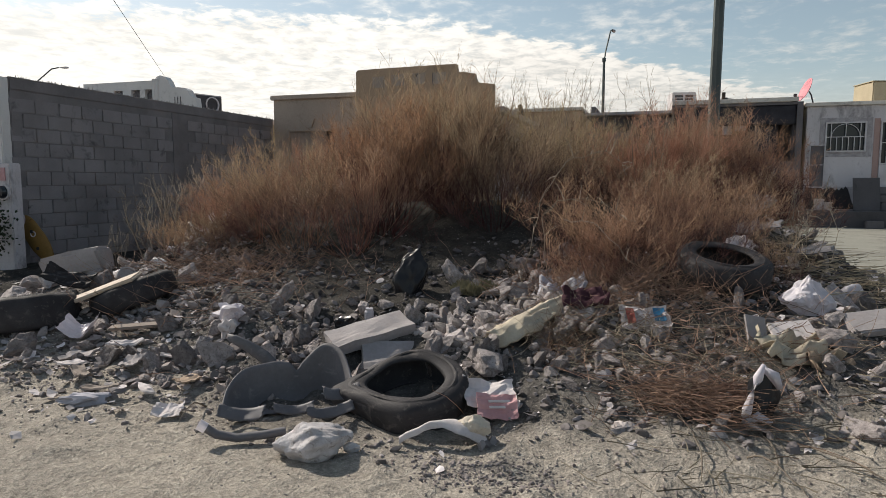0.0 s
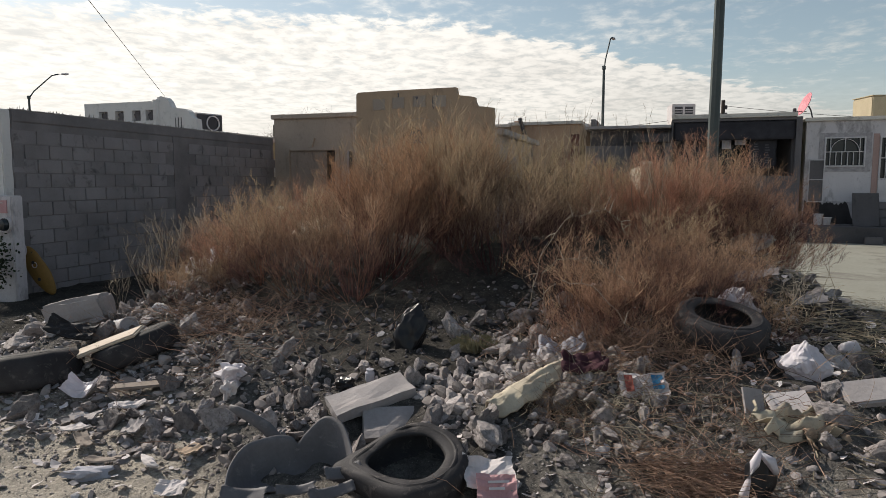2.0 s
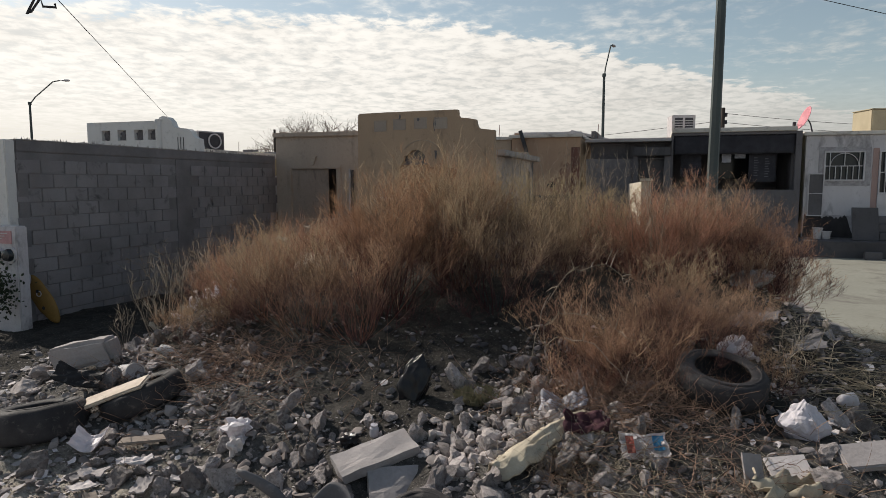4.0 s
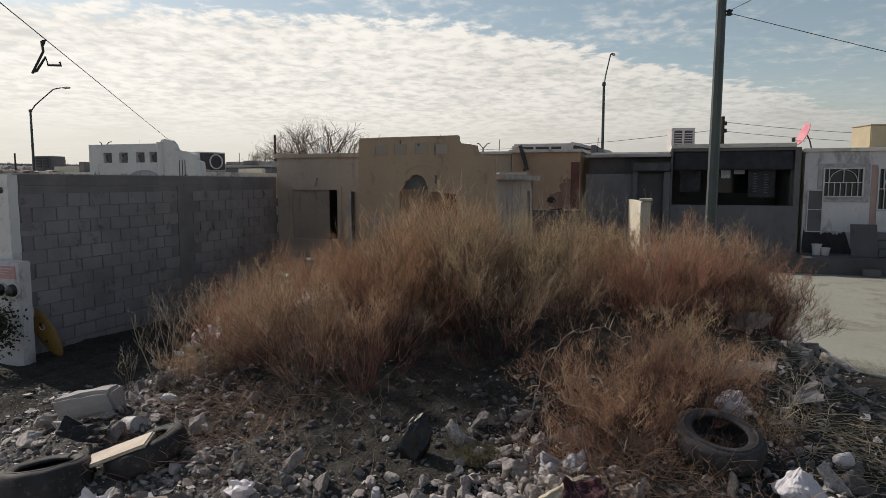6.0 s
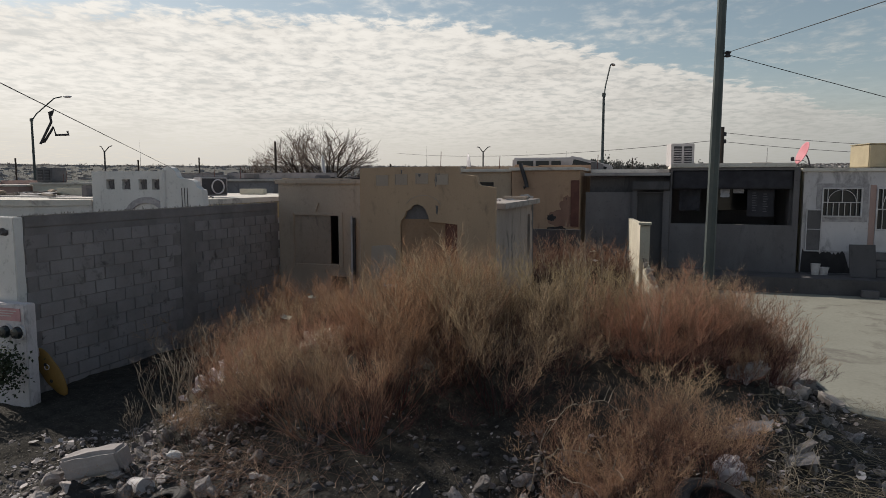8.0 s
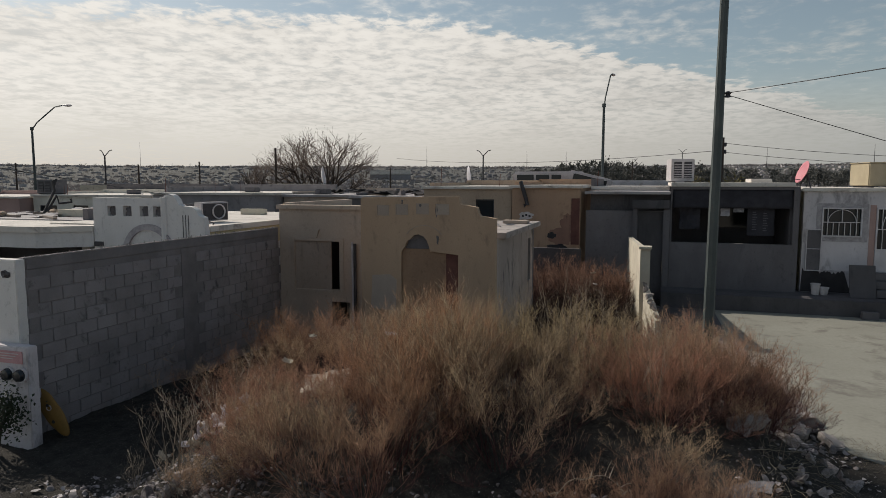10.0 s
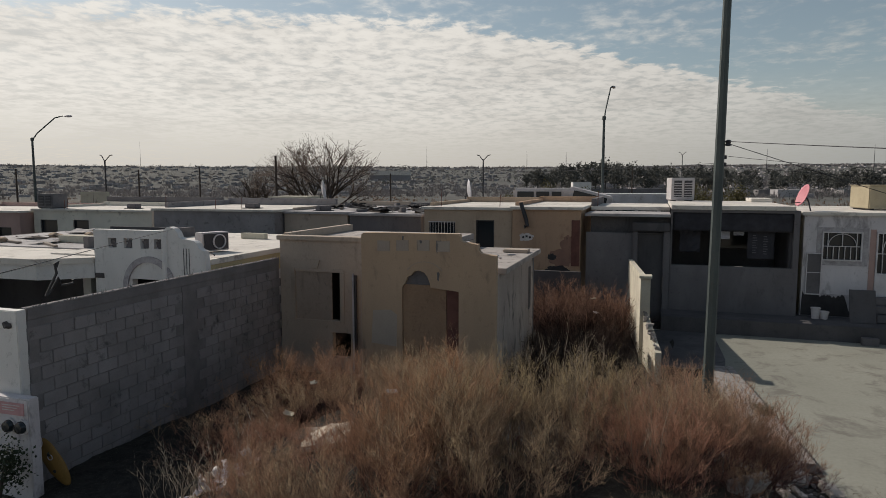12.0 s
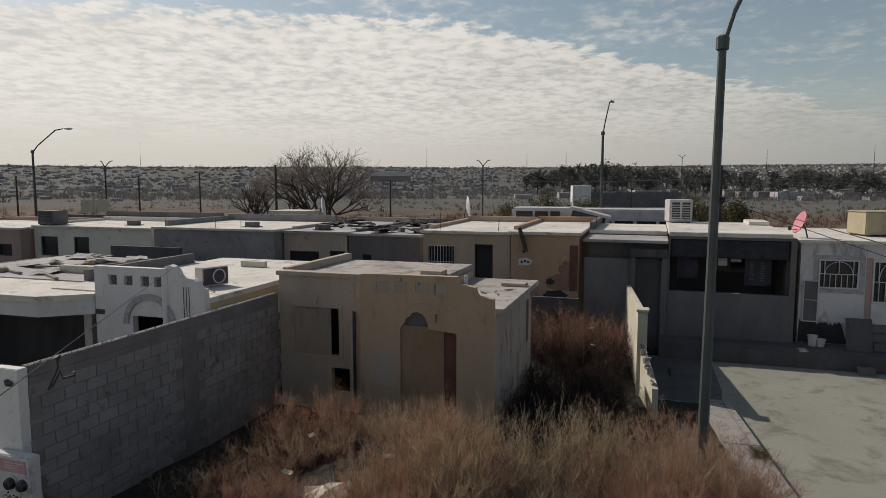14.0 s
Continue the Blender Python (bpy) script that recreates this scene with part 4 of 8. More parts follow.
for x in (-8.37, -8.15):
    mtr = part("meter", lathe([(0.0, 0), (0.085, 0.0), (0.085, 0.05), (0.07, 0.09), (0.03, 0.10)], 24), GLASS, meter_pillar, "round glass electricity meter", smooth=False)
    mtr.matrix_basis = meter_pillar.matrix_basis.inverted() @ pose(x, 6.517, 1.12, 90, 0, 0)
    part("meter_ring", lathe([(0.086, 0.0), (0.105, 0.0), (0.105, 0.03), (0.086, 0.03)], 24, closed=True), STEELPALE, mtr)
plate = part("sign_plate", box(-8.60, -8.12, 6.505, 6.518, 1.27, 1.44), PINKCARD, meter_pillar, "small faded red notice plate", world_space=True)
for i in range(3):
    part("writing_bar", box(-8.50, -8.18 - 0.05 * i, 6.499, 6.504, 1.40 - i * 0.035, 1.412 - i * 0.035), PAPER, plate, world_space=False)

# ---- houses on the right ----
grey_house = thing("grey_house", 1, 22, 0, "unpainted grey house with an open porch hung with laundry", "house")
opening = (0.47, 3.86, 1.86, 3.50)
door_hole = (-0.56, 0.22, -0.1, 2.80)
part("front_wall", pierced(0.42, 4.02, -0.1, 3.58, [opening], 21.66, 21.82), GREYWALL, grey_house, "grey cement front wall with a wide opening", world_space=True)
part("front_wall", pierced(-2.16, 0.416, -0.1, 2.82, [door_hole], 21.70, 21.84), GREYWALL, grey_house, world_space=True)
part("upper_wall", box(-2.05, 0.40, 21.95, 22.05, 2.70, 3.33), DARKWALL, grey_house, world_space=True)
part("door", box(-0.55, 0.21, 21.77, 21.81, 0, 2.79), DARKWALL, grey_house, "dark sheet-metal door", world_space=True)
part("door_hood", box(-0.72, 0.40, 21.50, 21.69, 2.90, 3.16, bevel=0.02), DARKWALL, grey_house, "dark boxed hood over the door", world_space=True)
part("door_jamb", box(-0.70, -0.565, 21.62, 21.695, -0.1, 2.88), GREYWALL, grey_house, world_space=True)
part("door_jamb", box(0.225, 0.41, 21.62, 21.695, -0.1, 2.88), GREYWALL, grey_house, world_space=True)
part("roof_slab", box(-2.2, 0.41, 21.55, 23.6, 3.34, 3.43, bevel=0.01), ROOFGREY, grey_house, "thin grey porch roof", world_space=True)
part("roof_slab", box(-2.2, 0.41, 23.62, 27.5, 3.46, 3.58, bevel=0.01), ROOFTOP, grey_house, world_space=True)
part("roof_slab", box(0.42, 3.88, 21.60, 27.5, 3.585, 3.71, bevel=0.012), ROOFTOP, grey_house, "bleached flat roof", world_space=True)
part("roof_parapet", box(-2.2, -2.05, 23.7, 27.5, 3.585, 3.85), GREYWALL, grey_house, world_space=True)
part("roof_parapet", box(3.2, 3.88, 25.8, 27.4, 3.714, 3.84, bevel=0.01), ROOFTOP, grey_house, world_space=True)
part("side_wall", box(3.88, 4.03, 21.9, 27.5, -0.1, 3.58), CREAM, grey_house, world_space=True)
# added lining hides the cream wall; porch shade is in its dark colour
part("porch_shade_lining", box(3.79, 3.872, 21.83, 24.19, 0.505, 3.575), DARKWALL, grey_house, world_space=True)
valance = bent_sheet(3.36, 0.56, 88, 0.0, 0.006, 40, 8, 0.01, 0.0)
part("valance", valance, CLOTHDARK, grey_house, "dark cloth hung across the top of the opening", smooth=True).matrix_basis = grey_house.matrix_basis.inverted() @ pose(2.165, 21.72, 3.21, 90)
# rear wall and floor are coloured dark for the porch's shade too
part("porch_back_wall", box(0.42, 3.87, 24.2, 24.3, -0.1, 3.58), DARKWALL, grey_house, "rear wall of the porch, its shade put into the colour", world_space=True)
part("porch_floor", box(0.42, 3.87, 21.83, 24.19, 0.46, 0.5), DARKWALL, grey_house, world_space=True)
part("rear_window", box(1.9, 3.0, 24.15, 24.19, 2.2, 3.1), GLASS, grey_house, "dark porch window", world_space=True)
part("wire", tube([(0.5, 21.95, 3.05), (2.2, 21.95, 2.92), (3.85, 21.95, 3.02)], 0.006, 5), CABLE, grey_house, world_space=True)

white_shop = thing("whitewashed_house", 6, 22, 0, "whitewashed house with barred window and door, sooty at the foot", "house")
win_hole, dr_hole = (4.66, 5.71, 2.12, 2.98), (6.06, 6.90, 1.12, 2.98)
part("front_wall", pierced(4.17, 11.0, 0.3, 3.44, [win_hole, dr_hole], 21.9, 22.06), DIRTYWHITE, white_shop, "dirty whitewashed front wall", world_space=True)
part("roof_slab", box(4.10, 11.1, 21.82, 27.5, 3.445, 3.55, bevel=0.012), ROOFTOP, white_shop, "bleached flat roof", world_space=True)
part("side_wall", box(4.17, 4.32, 22.07, 27.5, -0.1, 3.44), CREAM, white_shop, world_space=True)
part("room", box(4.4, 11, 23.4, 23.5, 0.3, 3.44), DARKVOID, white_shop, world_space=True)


def barred(name, hole, y, parent, label):
    """A barred opening: pane, painted frame and bars with an arch."""
    x0, x1, z0, z1 = hole
    fr = part(name, pierced(x0, x1, z0, z1, [(x0 + 0.04, x1 - 0.04, z0 + 0.04, z1 - 0.04)], y - 0.03, y + 0.03), STEELPALE, parent, label, world_space=True)
    part("pane", box(x0 + 0.03, x1 - 0.03, y + 0.06, y + 0.075, z0 + 0.03, z1 - 0.03), GLASS, fr)
    zm = z0 + (z1 - z0) * 0.5
    part("bar", box(x0 + 0.04, x1 - 0.04, y - 0.025, y - 0.005, zm - 0.011, zm + 0.011), STEELPALE, fr)
    n = 7 if x1 - x0 > 0.95 else 5
    for i in range(1, n):
        x = x0 + (x1 - x0) * i / n
        part("bar", box(x - 0.009, x + 0.009, y - 0.03, y - 0.012, z0 + 0.03, zm - 0.012), STEELPALE, fr)
    c, r = (x0 + x1) / 2, (x1 - x0) / 2 - 0.16
    part("arch_bar", tube([(c + r * math.cos(a), y - 0.02, zm + (z1 - zm - 0.06) * math.sin(a)) for a in (math.pi * i / 12 for i in range(13))], 0.011, 5), STEELPALE, fr)
    for x in (x0 + 0.15, c, x1 - 0.15):
        part("bar", box(x - 0.009, x + 0.009, y - 0.03, y - 0.012, zm + 0.012, z1 - 0.04), STEELPALE, fr)
    return fr


barred("window", win_hole, 21.88, white_shop, "pale steel window guard with an arch")
barred("door", (6.06, 6.90, 1.75, 2.98), 21.88, white_shop, "white steel door with a barred arch")
part("door_panel", box(6.06, 6.90, 21.86, 21.90, 1.12, 1.745), STEELPALE, white_shop, world_space=True)
part("window_surround", pierced(4.52, 5.86, 1.98, 3.10, [(4.655, 5.715, 2.115, 2.985)], 21.885, 21.9), SCUFF, white_shop, "scuffed grey band round the window", world_space=True)
part("door_surround", box(5.90, 6.05, 21.885, 21.9, 0.9, 3.06), PINKWALL, white_shop, world_space=True)
grime = bmesh.new()
extruded([(4.18, 0.455), (6.0, 0.455)] + [(6.0 - 0.091 * i, 1.12 + 0.16 * noise.noise(Vector((i * 0.17, 8, 0)))) for i in range(20)], 21.8945, 21.902, grime)
part("grime", grime, SCUFF, white_shop, "grey grime along the foot of the wall", world_space=True)
soot = bmesh.new()
pts = [(4.19, 0.46), (5.50, 0.46)] + [(5.50 - 0.0262 * i, 1.08 + 0.14 * noise.noise(Vector((i * 0.09, 3, 0))) + 0.07 * noise.noise(Vector((i * 0.5, 7, 0))) - 0.5 * step(i, 8, 0)) for i in range(50)] + [(4.19, 0.7)]
extruded(pts, 21.893, 21.90, soot)
part("soot_patch", soot, SOOT, white_shop, "black sooty stain at the wall's foot", world_space=True)
for i in range(3):
    part("step", box(6.0, 7.1, 21.2 + 0.22 * i, 21.89, 0.46 + 0.22 * i, 0.67 + 0.22 * i, bevel=0.01), GREYWALL, white_shop, world_space=True)


# ---- houses behind ----
def plain_house(name, x0, x1, y0, y1, top, wall_mat, roof_mat, label, holes=(), lip=0.12, base=-0.1):
    """A flat-roofed house with openings through its front wall, a dark room behind and a low parapet."""
    h = thing(name, (x0 + x1) / 2, y0, 0, label, "house", group="flat-roofed houses of the next row")
    part("front_wall", pierced(x0, x1, base, top - 0.1, list(holes), y0, y0 + 0.15), wall_mat, h, world_space=True)
    part("side_wall", box(x1 - 0.15, x1 - 0.002, y0 + 0.152, y1, base, top - 0.1), wall_mat, h, world_space=True)
    part("side_wall", box(x0 + 0.002, x0 + 0.15, y0 + 0.152, y1, base, top - 0.1), wall_mat, h, world_space=True)
    part("rear_wall", box(x0 + 0.16, x1 - 0.16, y1 - 0.15, y1 - 0.002, base, top - 0.1), wall_mat, h, world_space=True)
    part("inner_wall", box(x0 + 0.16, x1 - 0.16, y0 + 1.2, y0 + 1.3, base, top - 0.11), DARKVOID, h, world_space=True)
    part("roof_slab", box(x0 - 0.08, x1 + 0.08, y0 - 0.1, y1 + 0.05, top - 0.098, top, bevel=0.01), roof_mat, h, "bleached flat roof", world_space=True)
    part("parapet", box(x0 - 0.06, x1 + 0.06, y1 - 0.14, y1 + 0.04, top + 0.003, top + lip + 0.1), wall_mat, h, world_space=True)
    part("parapet", box(x0 - 0.07, x0 + 0.09, y0 + 0.8, y1 - 0.15, top + 0.003, top + lip), wall_mat, h, world_space=True)
    for hx0, hx1, hz0, hz1 in holes:
        fr = part("window", pierced(hx0, hx1, hz0, hz1, [(hx0 + 0.04, hx1 - 0.04, hz0 + 0.04, hz1 - 0.04)], y0 + 0.05, y0 + 0.10), STEELDARK, h, world_space=True)
        part("pane", box(hx0 + 0.03, hx1 - 0.03, y0 + 0.11, y0 + 0.12, hz0 + 0.03, hz1 - 0.03), GLASS, fr)
    return h


peach = plain_house("peach_house", -7.72, -4.62, 21.7, 27.5, 3.58, PEACH, ROOFTOP, "peach plaster house with a grilled window and dark door", [(-7.55, -6.60, 2.0, 3.06), (-5.86, -5.22, 0.9, 3.14)])
for i in range(9):
    x = -7.50 + i * 0.105
    part("grille_bar", box(x, x + 0.012, 21.64, 21.66, 1.98, 3.08), STEELPALE, peach, world_space=True)
for z in (2.0, 2.5, 3.06):
    part("grille_rail", box(-7.56, -6.58, 21.662, 21.68, z - 0.012, z + 0.012), STEELPALE, peach, world_space=True)
orange = plain_house("orange_house", -4.58, -2.34, 21.6, 27.5, 3.62, ORANGE, ROOFTOP, "orange plaster house blackened by smoke, with a stove pipe")
part("stove_pipe", tube([(-4.15, 21.5, 2.95), (-4.05, 21.5, 2.98), (-4.10, 21.5, 3.2), (-4.28, 21.5, 3.75)], 0.065, 10), STEELDARK, orange, "black stove pipe", world_space=True)


def smear(x, z, w_, h_, seed, depth, n=26):
    """A ragged-edged stain lying a few millimetres proud of a wall."""
    pts = []
    for q in range(n):
        a = 2 * math.pi * q / n
        k = 1 + 0.45 * noise.noise(Vector((math.cos(a) * 2.2, math.sin(a) * 2.2, seed))) + 0.2 * noise.noise(Vector((math.cos(a) * 6, math.sin(a) * 6, seed)))
        pts.append((x + w_ * k * math.cos(a), z + h_ * k * math.sin(a)))
    return extruded(pts, 21.598 - depth, 21.598)


for i, (x, z, w_, h_, mt, lab) in enumerate(((-2.95, 1.95, 0.42, 0.30, MAROONSTAIN, "dull red stain"), (-3.25, 1.98, 0.15, 0.11, SOOT, "black soot mark"), (-2.75, 2.35, 0.20, 0.34, MAROONSTAIN, "dull red stain"), (-3.05, 1.5, 0.4, 0.2, SOOT, "black soot mark"))):
    part("smoke_stain", smear(x, z, w_, h_, i * 3.1, 0.002 + 0.001 * i), mt, orange, lab, world_space=True)
part("rusty_panel", box(-2.62, -2.36, 21.56, 21.597, 1.7, 3.2, bevel=0.006), RUST, orange, "rusty sheet at the corner", world_space=True)
part("scrawl", smear(-4.10, 2.62, 0.24, 0.13, 8.8, 0.004), PAPER, orange, "pale painted patch", world_space=True)
for i in range(3):
    part("scrawl_mark", box(-4.24 + 0.11 * i, -4.17 + 0.11 * i, 21.588, 21.593, 2.57 + 0.03 * (i % 2), 2.64 + 0.03 * (i % 2)), SOOT, orange, world_space=True)
yard_wall = solid("yard_wall", box(-4.6, -2.15, 20.2, 20.32, -0.1, 1.7, bevel=0.01), DARKWALL, "dark grey yard wall", "wall")

plain_house("pink_house", -37, -29.7, 24.4, 29.5, 3.02, PINKWALL, ROOFTOP, "faded pink flat-roofed house", [(-31.2, -30.3, 1.6, 2.2)])
plain_house("green_house", -29.5, -22.3, 25.0, 29.6, 3.12, PALEGREEN, ROOFTOP, "pale green flat-roofed house with two dark windows", [(-29.1, -28.0, 1.62, 2.58), (-27.0, -26.05, 1.55, 2.6)])
plain_house("block_house", -21.3, -15.15, 24.0, 29.6, 3.27, BLOCK, ROOFTOP, "grey block flat-roofed house", [], 0.24)
plain_house("small_house", -15.05, -12.1, 24.6, 32, 3.2, BEIGE, ROOFGREY, "beige flat-roofed house with littered roof", [(-14.8, -13.4, 1.5, 2.35), (-12.9, -12.2, 1.5, 2.4)])
plain_house("stained_house", -12.0, -8.9, 24.6, 32, 3.16, GREYWALL, ROOFGREY, "stained grey flat-roofed house", [(-11.4, -11.0, 1.4, 2.3)])
solid("rear_wall", box(-21.0, -8.6, 21.0, 21.14, -0.1, 2.2, bevel=0.01), DARKWALL, "dark low wall behind the houses", "wall")
solid("rear_wall", box(-40, -9.0, 36.0, 36.15, -0.1, 3.0, bevel=0.01), GREYWALL, "grey wall along the back of the row", "wall")
solid("rear_wall", box(-8.9, 12.0, 33.6, 33.75, -0.1, 2.9, bevel=0.01), GREYWALL, "grey wall along the back of the row", "wall")
solid("rear_wall", box(-29.6, -21.9, 29.75, 29.9, -0.1, 3.62, bevel=0.01), GREYWALL, "grey wall rising behind a flat roof", "wall")
solid("rear_wall", box(-22.2, -18.6, 22.4, 22.55, -0.1, 2.55, bevel=0.01), DARKWALL, "dark low wall in front of the row", "wall")
solid("back_hut", box(-21.2, -18.7, 33.0, 35.0, -0.1, 3.62, bevel=0.01), CREAM, "plain pale roof hut behind the row", "hut")

# rubbish, curbs and rods left on the roofs of the row
for i in range(30):
    q = random.Random(900 + i)
    x, y = q.uniform(-14.9, -9.1), q.uniform(24.9, 31.0)
    z = 3.21 if x < -12.05 else 3.17
    nm, lab = (("roof_plank", "dark weathered plank lying on a flat roof"), ("roof_tarp", "crumpled dark tarpaulin on a flat roof"), ("roof_block", "loose grey block lying on a flat roof"))[i % 3]
    bmx = (box(-0.8, 0.8, -0.06, 0.06, 0, 0.05), bent_sheet(1.2, 0.8, 400 + i, 0.1, 0.08, 8, 8, 0.01, 0.3), box(-0.2, 0.2, -0.1, 0.1, 0, 0.18, bevel=0.01))[i % 3]
    solid(nm, bmx, (BARK, SOOT, GREYWALL)[i % 3], lab, "roof clutter", m=pose(x, y, z + (0.09 if i % 3 == 1 else 0.0), 0, 0, q.uniform(0, 360)))
for i, (x, y, z) in enumerate(((-17.0, 25.2, 3.275), (-24.6, 26.4, 3.125), (-13.6, 25.4, 3.205))):
    bx = thing("roof_vent", x, y, z, "small dark metal box on a flat roof", "roof box")
    part("case", box(-0.26, 0.26, -0.2, 0.2, 0.03, 0.22, bevel=0.015), GREYWALL, bx)
    part("base_frame", box(-0.36, 0.36, -0.28, 0.28, 0, 0.028), STEELDARK, bx)
for i, (x, y, z) in enumerate(((-27.6, 25.1, 3.12), (-27.4, 25.1, 3.12), (-20.8, 24.2, 3.27), (-18.2, 24.2, 3.27), (-16.9, 24.2, 3.27), (-7.2, 22.0, 3.58), (-5.1, 22.0, 3.58), (-2.0, 23.9, 3.58))):
    solid("rebar_stub", tube([(x, y, z), (x + 0.02, y, z + 0.42 + 0.1 * (i % 3))], 0.012, 5), RUST, "rusty rod standing up from a roof edge", "rebar", "rods on the roofs")

# roof coolers, tanks, dishes
def cooler(x, y, z, w, d, h, material, label, turn=0):
    c = thing("air_cooler", label=label, category="air cooler", m=pose(x, y, z, 0, 0, turn))
    part("casing", box(-w / 2, w / 2, -d / 2, d / 2, 0.04, h, bevel=0.02), material, c)
    for sx in (-1, 1):
        part("foot", box(sx * w * 0.35 - 0.04, sx * w * 0.35 + 0.04, -d / 2, d / 2, 0, 0.038), STEELDARK, c)
    for k in (-1, 1):
        fr = part("grille", box(k * w * 0.22 - w * 0.17, k * w * 0.22 + w * 0.17, -d / 2 - 0.012, -d / 2 - 0.002, h * 0.18, h * 0.88), STEELDARK, c, "dark louvred grille")
        for i in range(6):
            z0 = h * (0.22 + 0.105 * i)
            part("louvre", box(k * w * 0.22 - w * 0.16, k * w * 0.22 + w * 0.16, -d / 2 - 0.03, -d / 2 - 0.014, z0, z0 + 0.03), material, fr)
    return c


cooler(0.84, 27.0, 3.71, 0.85, 0.8, 0.88, ACWHITE, "white louvred air cooler on the flat roof", 12)
tank = thing("air_cooler", label="plain beige box air cooler on the flat roof", category="air cooler", m=pose(6.85, 24.3, 3.55, 0, 0, 14))
part("casing", box(-0.75, 0.75, -0.55, 0.55, 0.05, 0.76, bevel=0.025), ACBEIGE, tank)
part("access_panel", box(-0.22, 0.62, -0.558, -0.552, 0.14, 0.68, bevel=0.003), ACBEIGE, tank)
part("lid", box(-0.77, 0.77, -0.57, 0.57, 0.764, 0.79, bevel=0.006), ACBEIGE, tank)
for k in (-0.6, 0.6):
    part("foot", box(k - 0.05, k + 0.05, -0.5, 0.5, 0, 0.048), STEELDARK, tank)
cooler(-28.9, 25.6, 3.12, 1.0, 0.9, 0.72, GREYPLASTIC, "grey air cooler on a far roof")
fan = thing("condenser_unit", label="square white condenser unit with a round fan on the roof", category="air conditioner", m=pose(-10.02, 13.12, 2.785, 0, 0, 72))
part("casing", box(-0.36, 0.36, -0.15, 0.15, 0.03, 0.47, bevel=0.015), ACWHITE, fan)
part("fan_panel", box(-0.33, 0.33, -0.158, -0.152, 0.06, 0.44), STEELDARK, fan, "dark louvred front")
part("fan_ring", lathe([(0.15, 0.0), (0.175, 0.0), (0.175, 0.03), (0.15, 0.03)], 28, closed=True), STEELPALE, fan).matrix_basis = pose(0.08, -0.160, 0.25, 90)
part("cable", tube([(-0.3, -0.2, 0.3), (-0.45, -0.3, 0.1), (-0.5, -0.8, 0.02), (-0.7, -0.75, -0.2)], 0.014, 6), CABLE, fan)


def dish(x, y, z, r, turn, tilt, material, label):
    d = thing("satellite_dish", label=label, category="satellite dish", m=pose(x, y, z, 0, 0, turn))
    prof = [(0.001, 0.0)] + [(r * q / 8, 0.22 * r * (q / 8) ** 2) for q in range(1, 9)]
    prof += [(r * q / 8, 0.22 * r * (q / 8) ** 2 - 0.012) for q in range(8, 0, -1)] + [(0.001, -0.012)]
    bowl = part("reflector", lathe(prof, 28, closed=True), material, d, smooth=True)
    bowl.matrix_basis = pose(0, -0.05, r * 1.25, tilt, 0, 0)
    part("mast", tube([(0.12, 0.1, 0), (0.05, 0.05, r * 0.8), (0, 0, r * 1.15)], 0.022, 8), STEELDARK, d)
    part("feed_arm", tube([(0, -0.05, r * 0.7), (0, -0.45 * r - 0.2, r * 0.72)], 0.012, 6), STEELDARK, d)
    part("feed_horn", box(-0.035, 0.035, -0.45 * r - 0.27, -0.45 * r - 0.18, r * 0.72 - 0.03, r * 0.72 + 0.09, bevel=0.01), STEELDARK, d)
    return d


dish(4.32, 22.6, 3.55, 0.36, -80, 68, DISHPINK, "faded pink satellite dish on the roof edge")
dish(-9.1, 32.0, 3.16, 0.62, 111, 82, DISHWHITE, "white satellite dish on a flat roof")
dish(-16.4, 30.4, 3.27, 0.55, 111, 82, DISHWHITE, "white satellite dish on a flat roof")

# old camper shell and a long pale vehicle behind the orange house
camper = thing("camper_shell", label="old white camper shell with dark windows", category="camper", m=pose(-4.45, 28.6, 2.95, 0, 0, 3))
part("body", box(-1.45, 1.5, -0.8, 0.8, 0, 1.22, bevel=0.08), ACWHITE, camper)
for a, b in ((-1.25, -0.55), (-0.45, 0.1), (0.2, 0.6)):
    part("side_window", box(a, b, -0.83, -0.803, 0.72, 1.08, bevel=0.01), GLASS, camper)
part("stand", box(-1.3, 1.3, -0.7, 0.7, -2.85, -0.01), DARKWALL, camper)
cap = thing("truck_cap", label="tilted white pickup cap with a dark window", category="truck cap", m=pose(-2.75, 28.6, 3.5, 0, 14, 2))
part("body", box(-0.9, 0.9, -0.7, 0.7, 0, 0.55, bevel=0.06), ACWHITE, cap)
part("side_window", box(-0.7, 0.7, -0.73, -0.703, 0.14, 0.44, bevel=0.01), GLASS, cap)
part("stand", box(-0.7, 0.7, -0.6, 0.6, -3.4, -0.01), DARKWALL, cap)
bus = thing("parked_bus", label="long white bus parked behind the houses", category="bus", m=pose(-1.5, 37.0, 0.1, 0, 0, 2))
part("body", box(-3.0, 3.0, -1.2, 1.2, 0.4, 3.72, bevel=0.12), ACWHITE, bus)
for i in range(5):
    part("window", box(-2.8 + i * 1.12, -1.85 + i * 1.12, -1.23, -1.203, 2.5, 3.12, bevel=0.01), GLASS, bus)
for sx in (-1.9, 1.9):
    part("wheel", lathe([(0.02, -0.12), (0.42, -0.12), (0.45, 0), (0.42, 0.12), (0.02, 0.12)], 20), TYRE, bus).matrix_basis = pose(sx, -1.1, 0.45, 90)

# ---- low cream wall and pillar along the path ----
low = thing("garden_wall", -0.4, 18, 0, "cream plastered garden wall, stepped and broken at its end", "wall")
wall = bmesh.new()
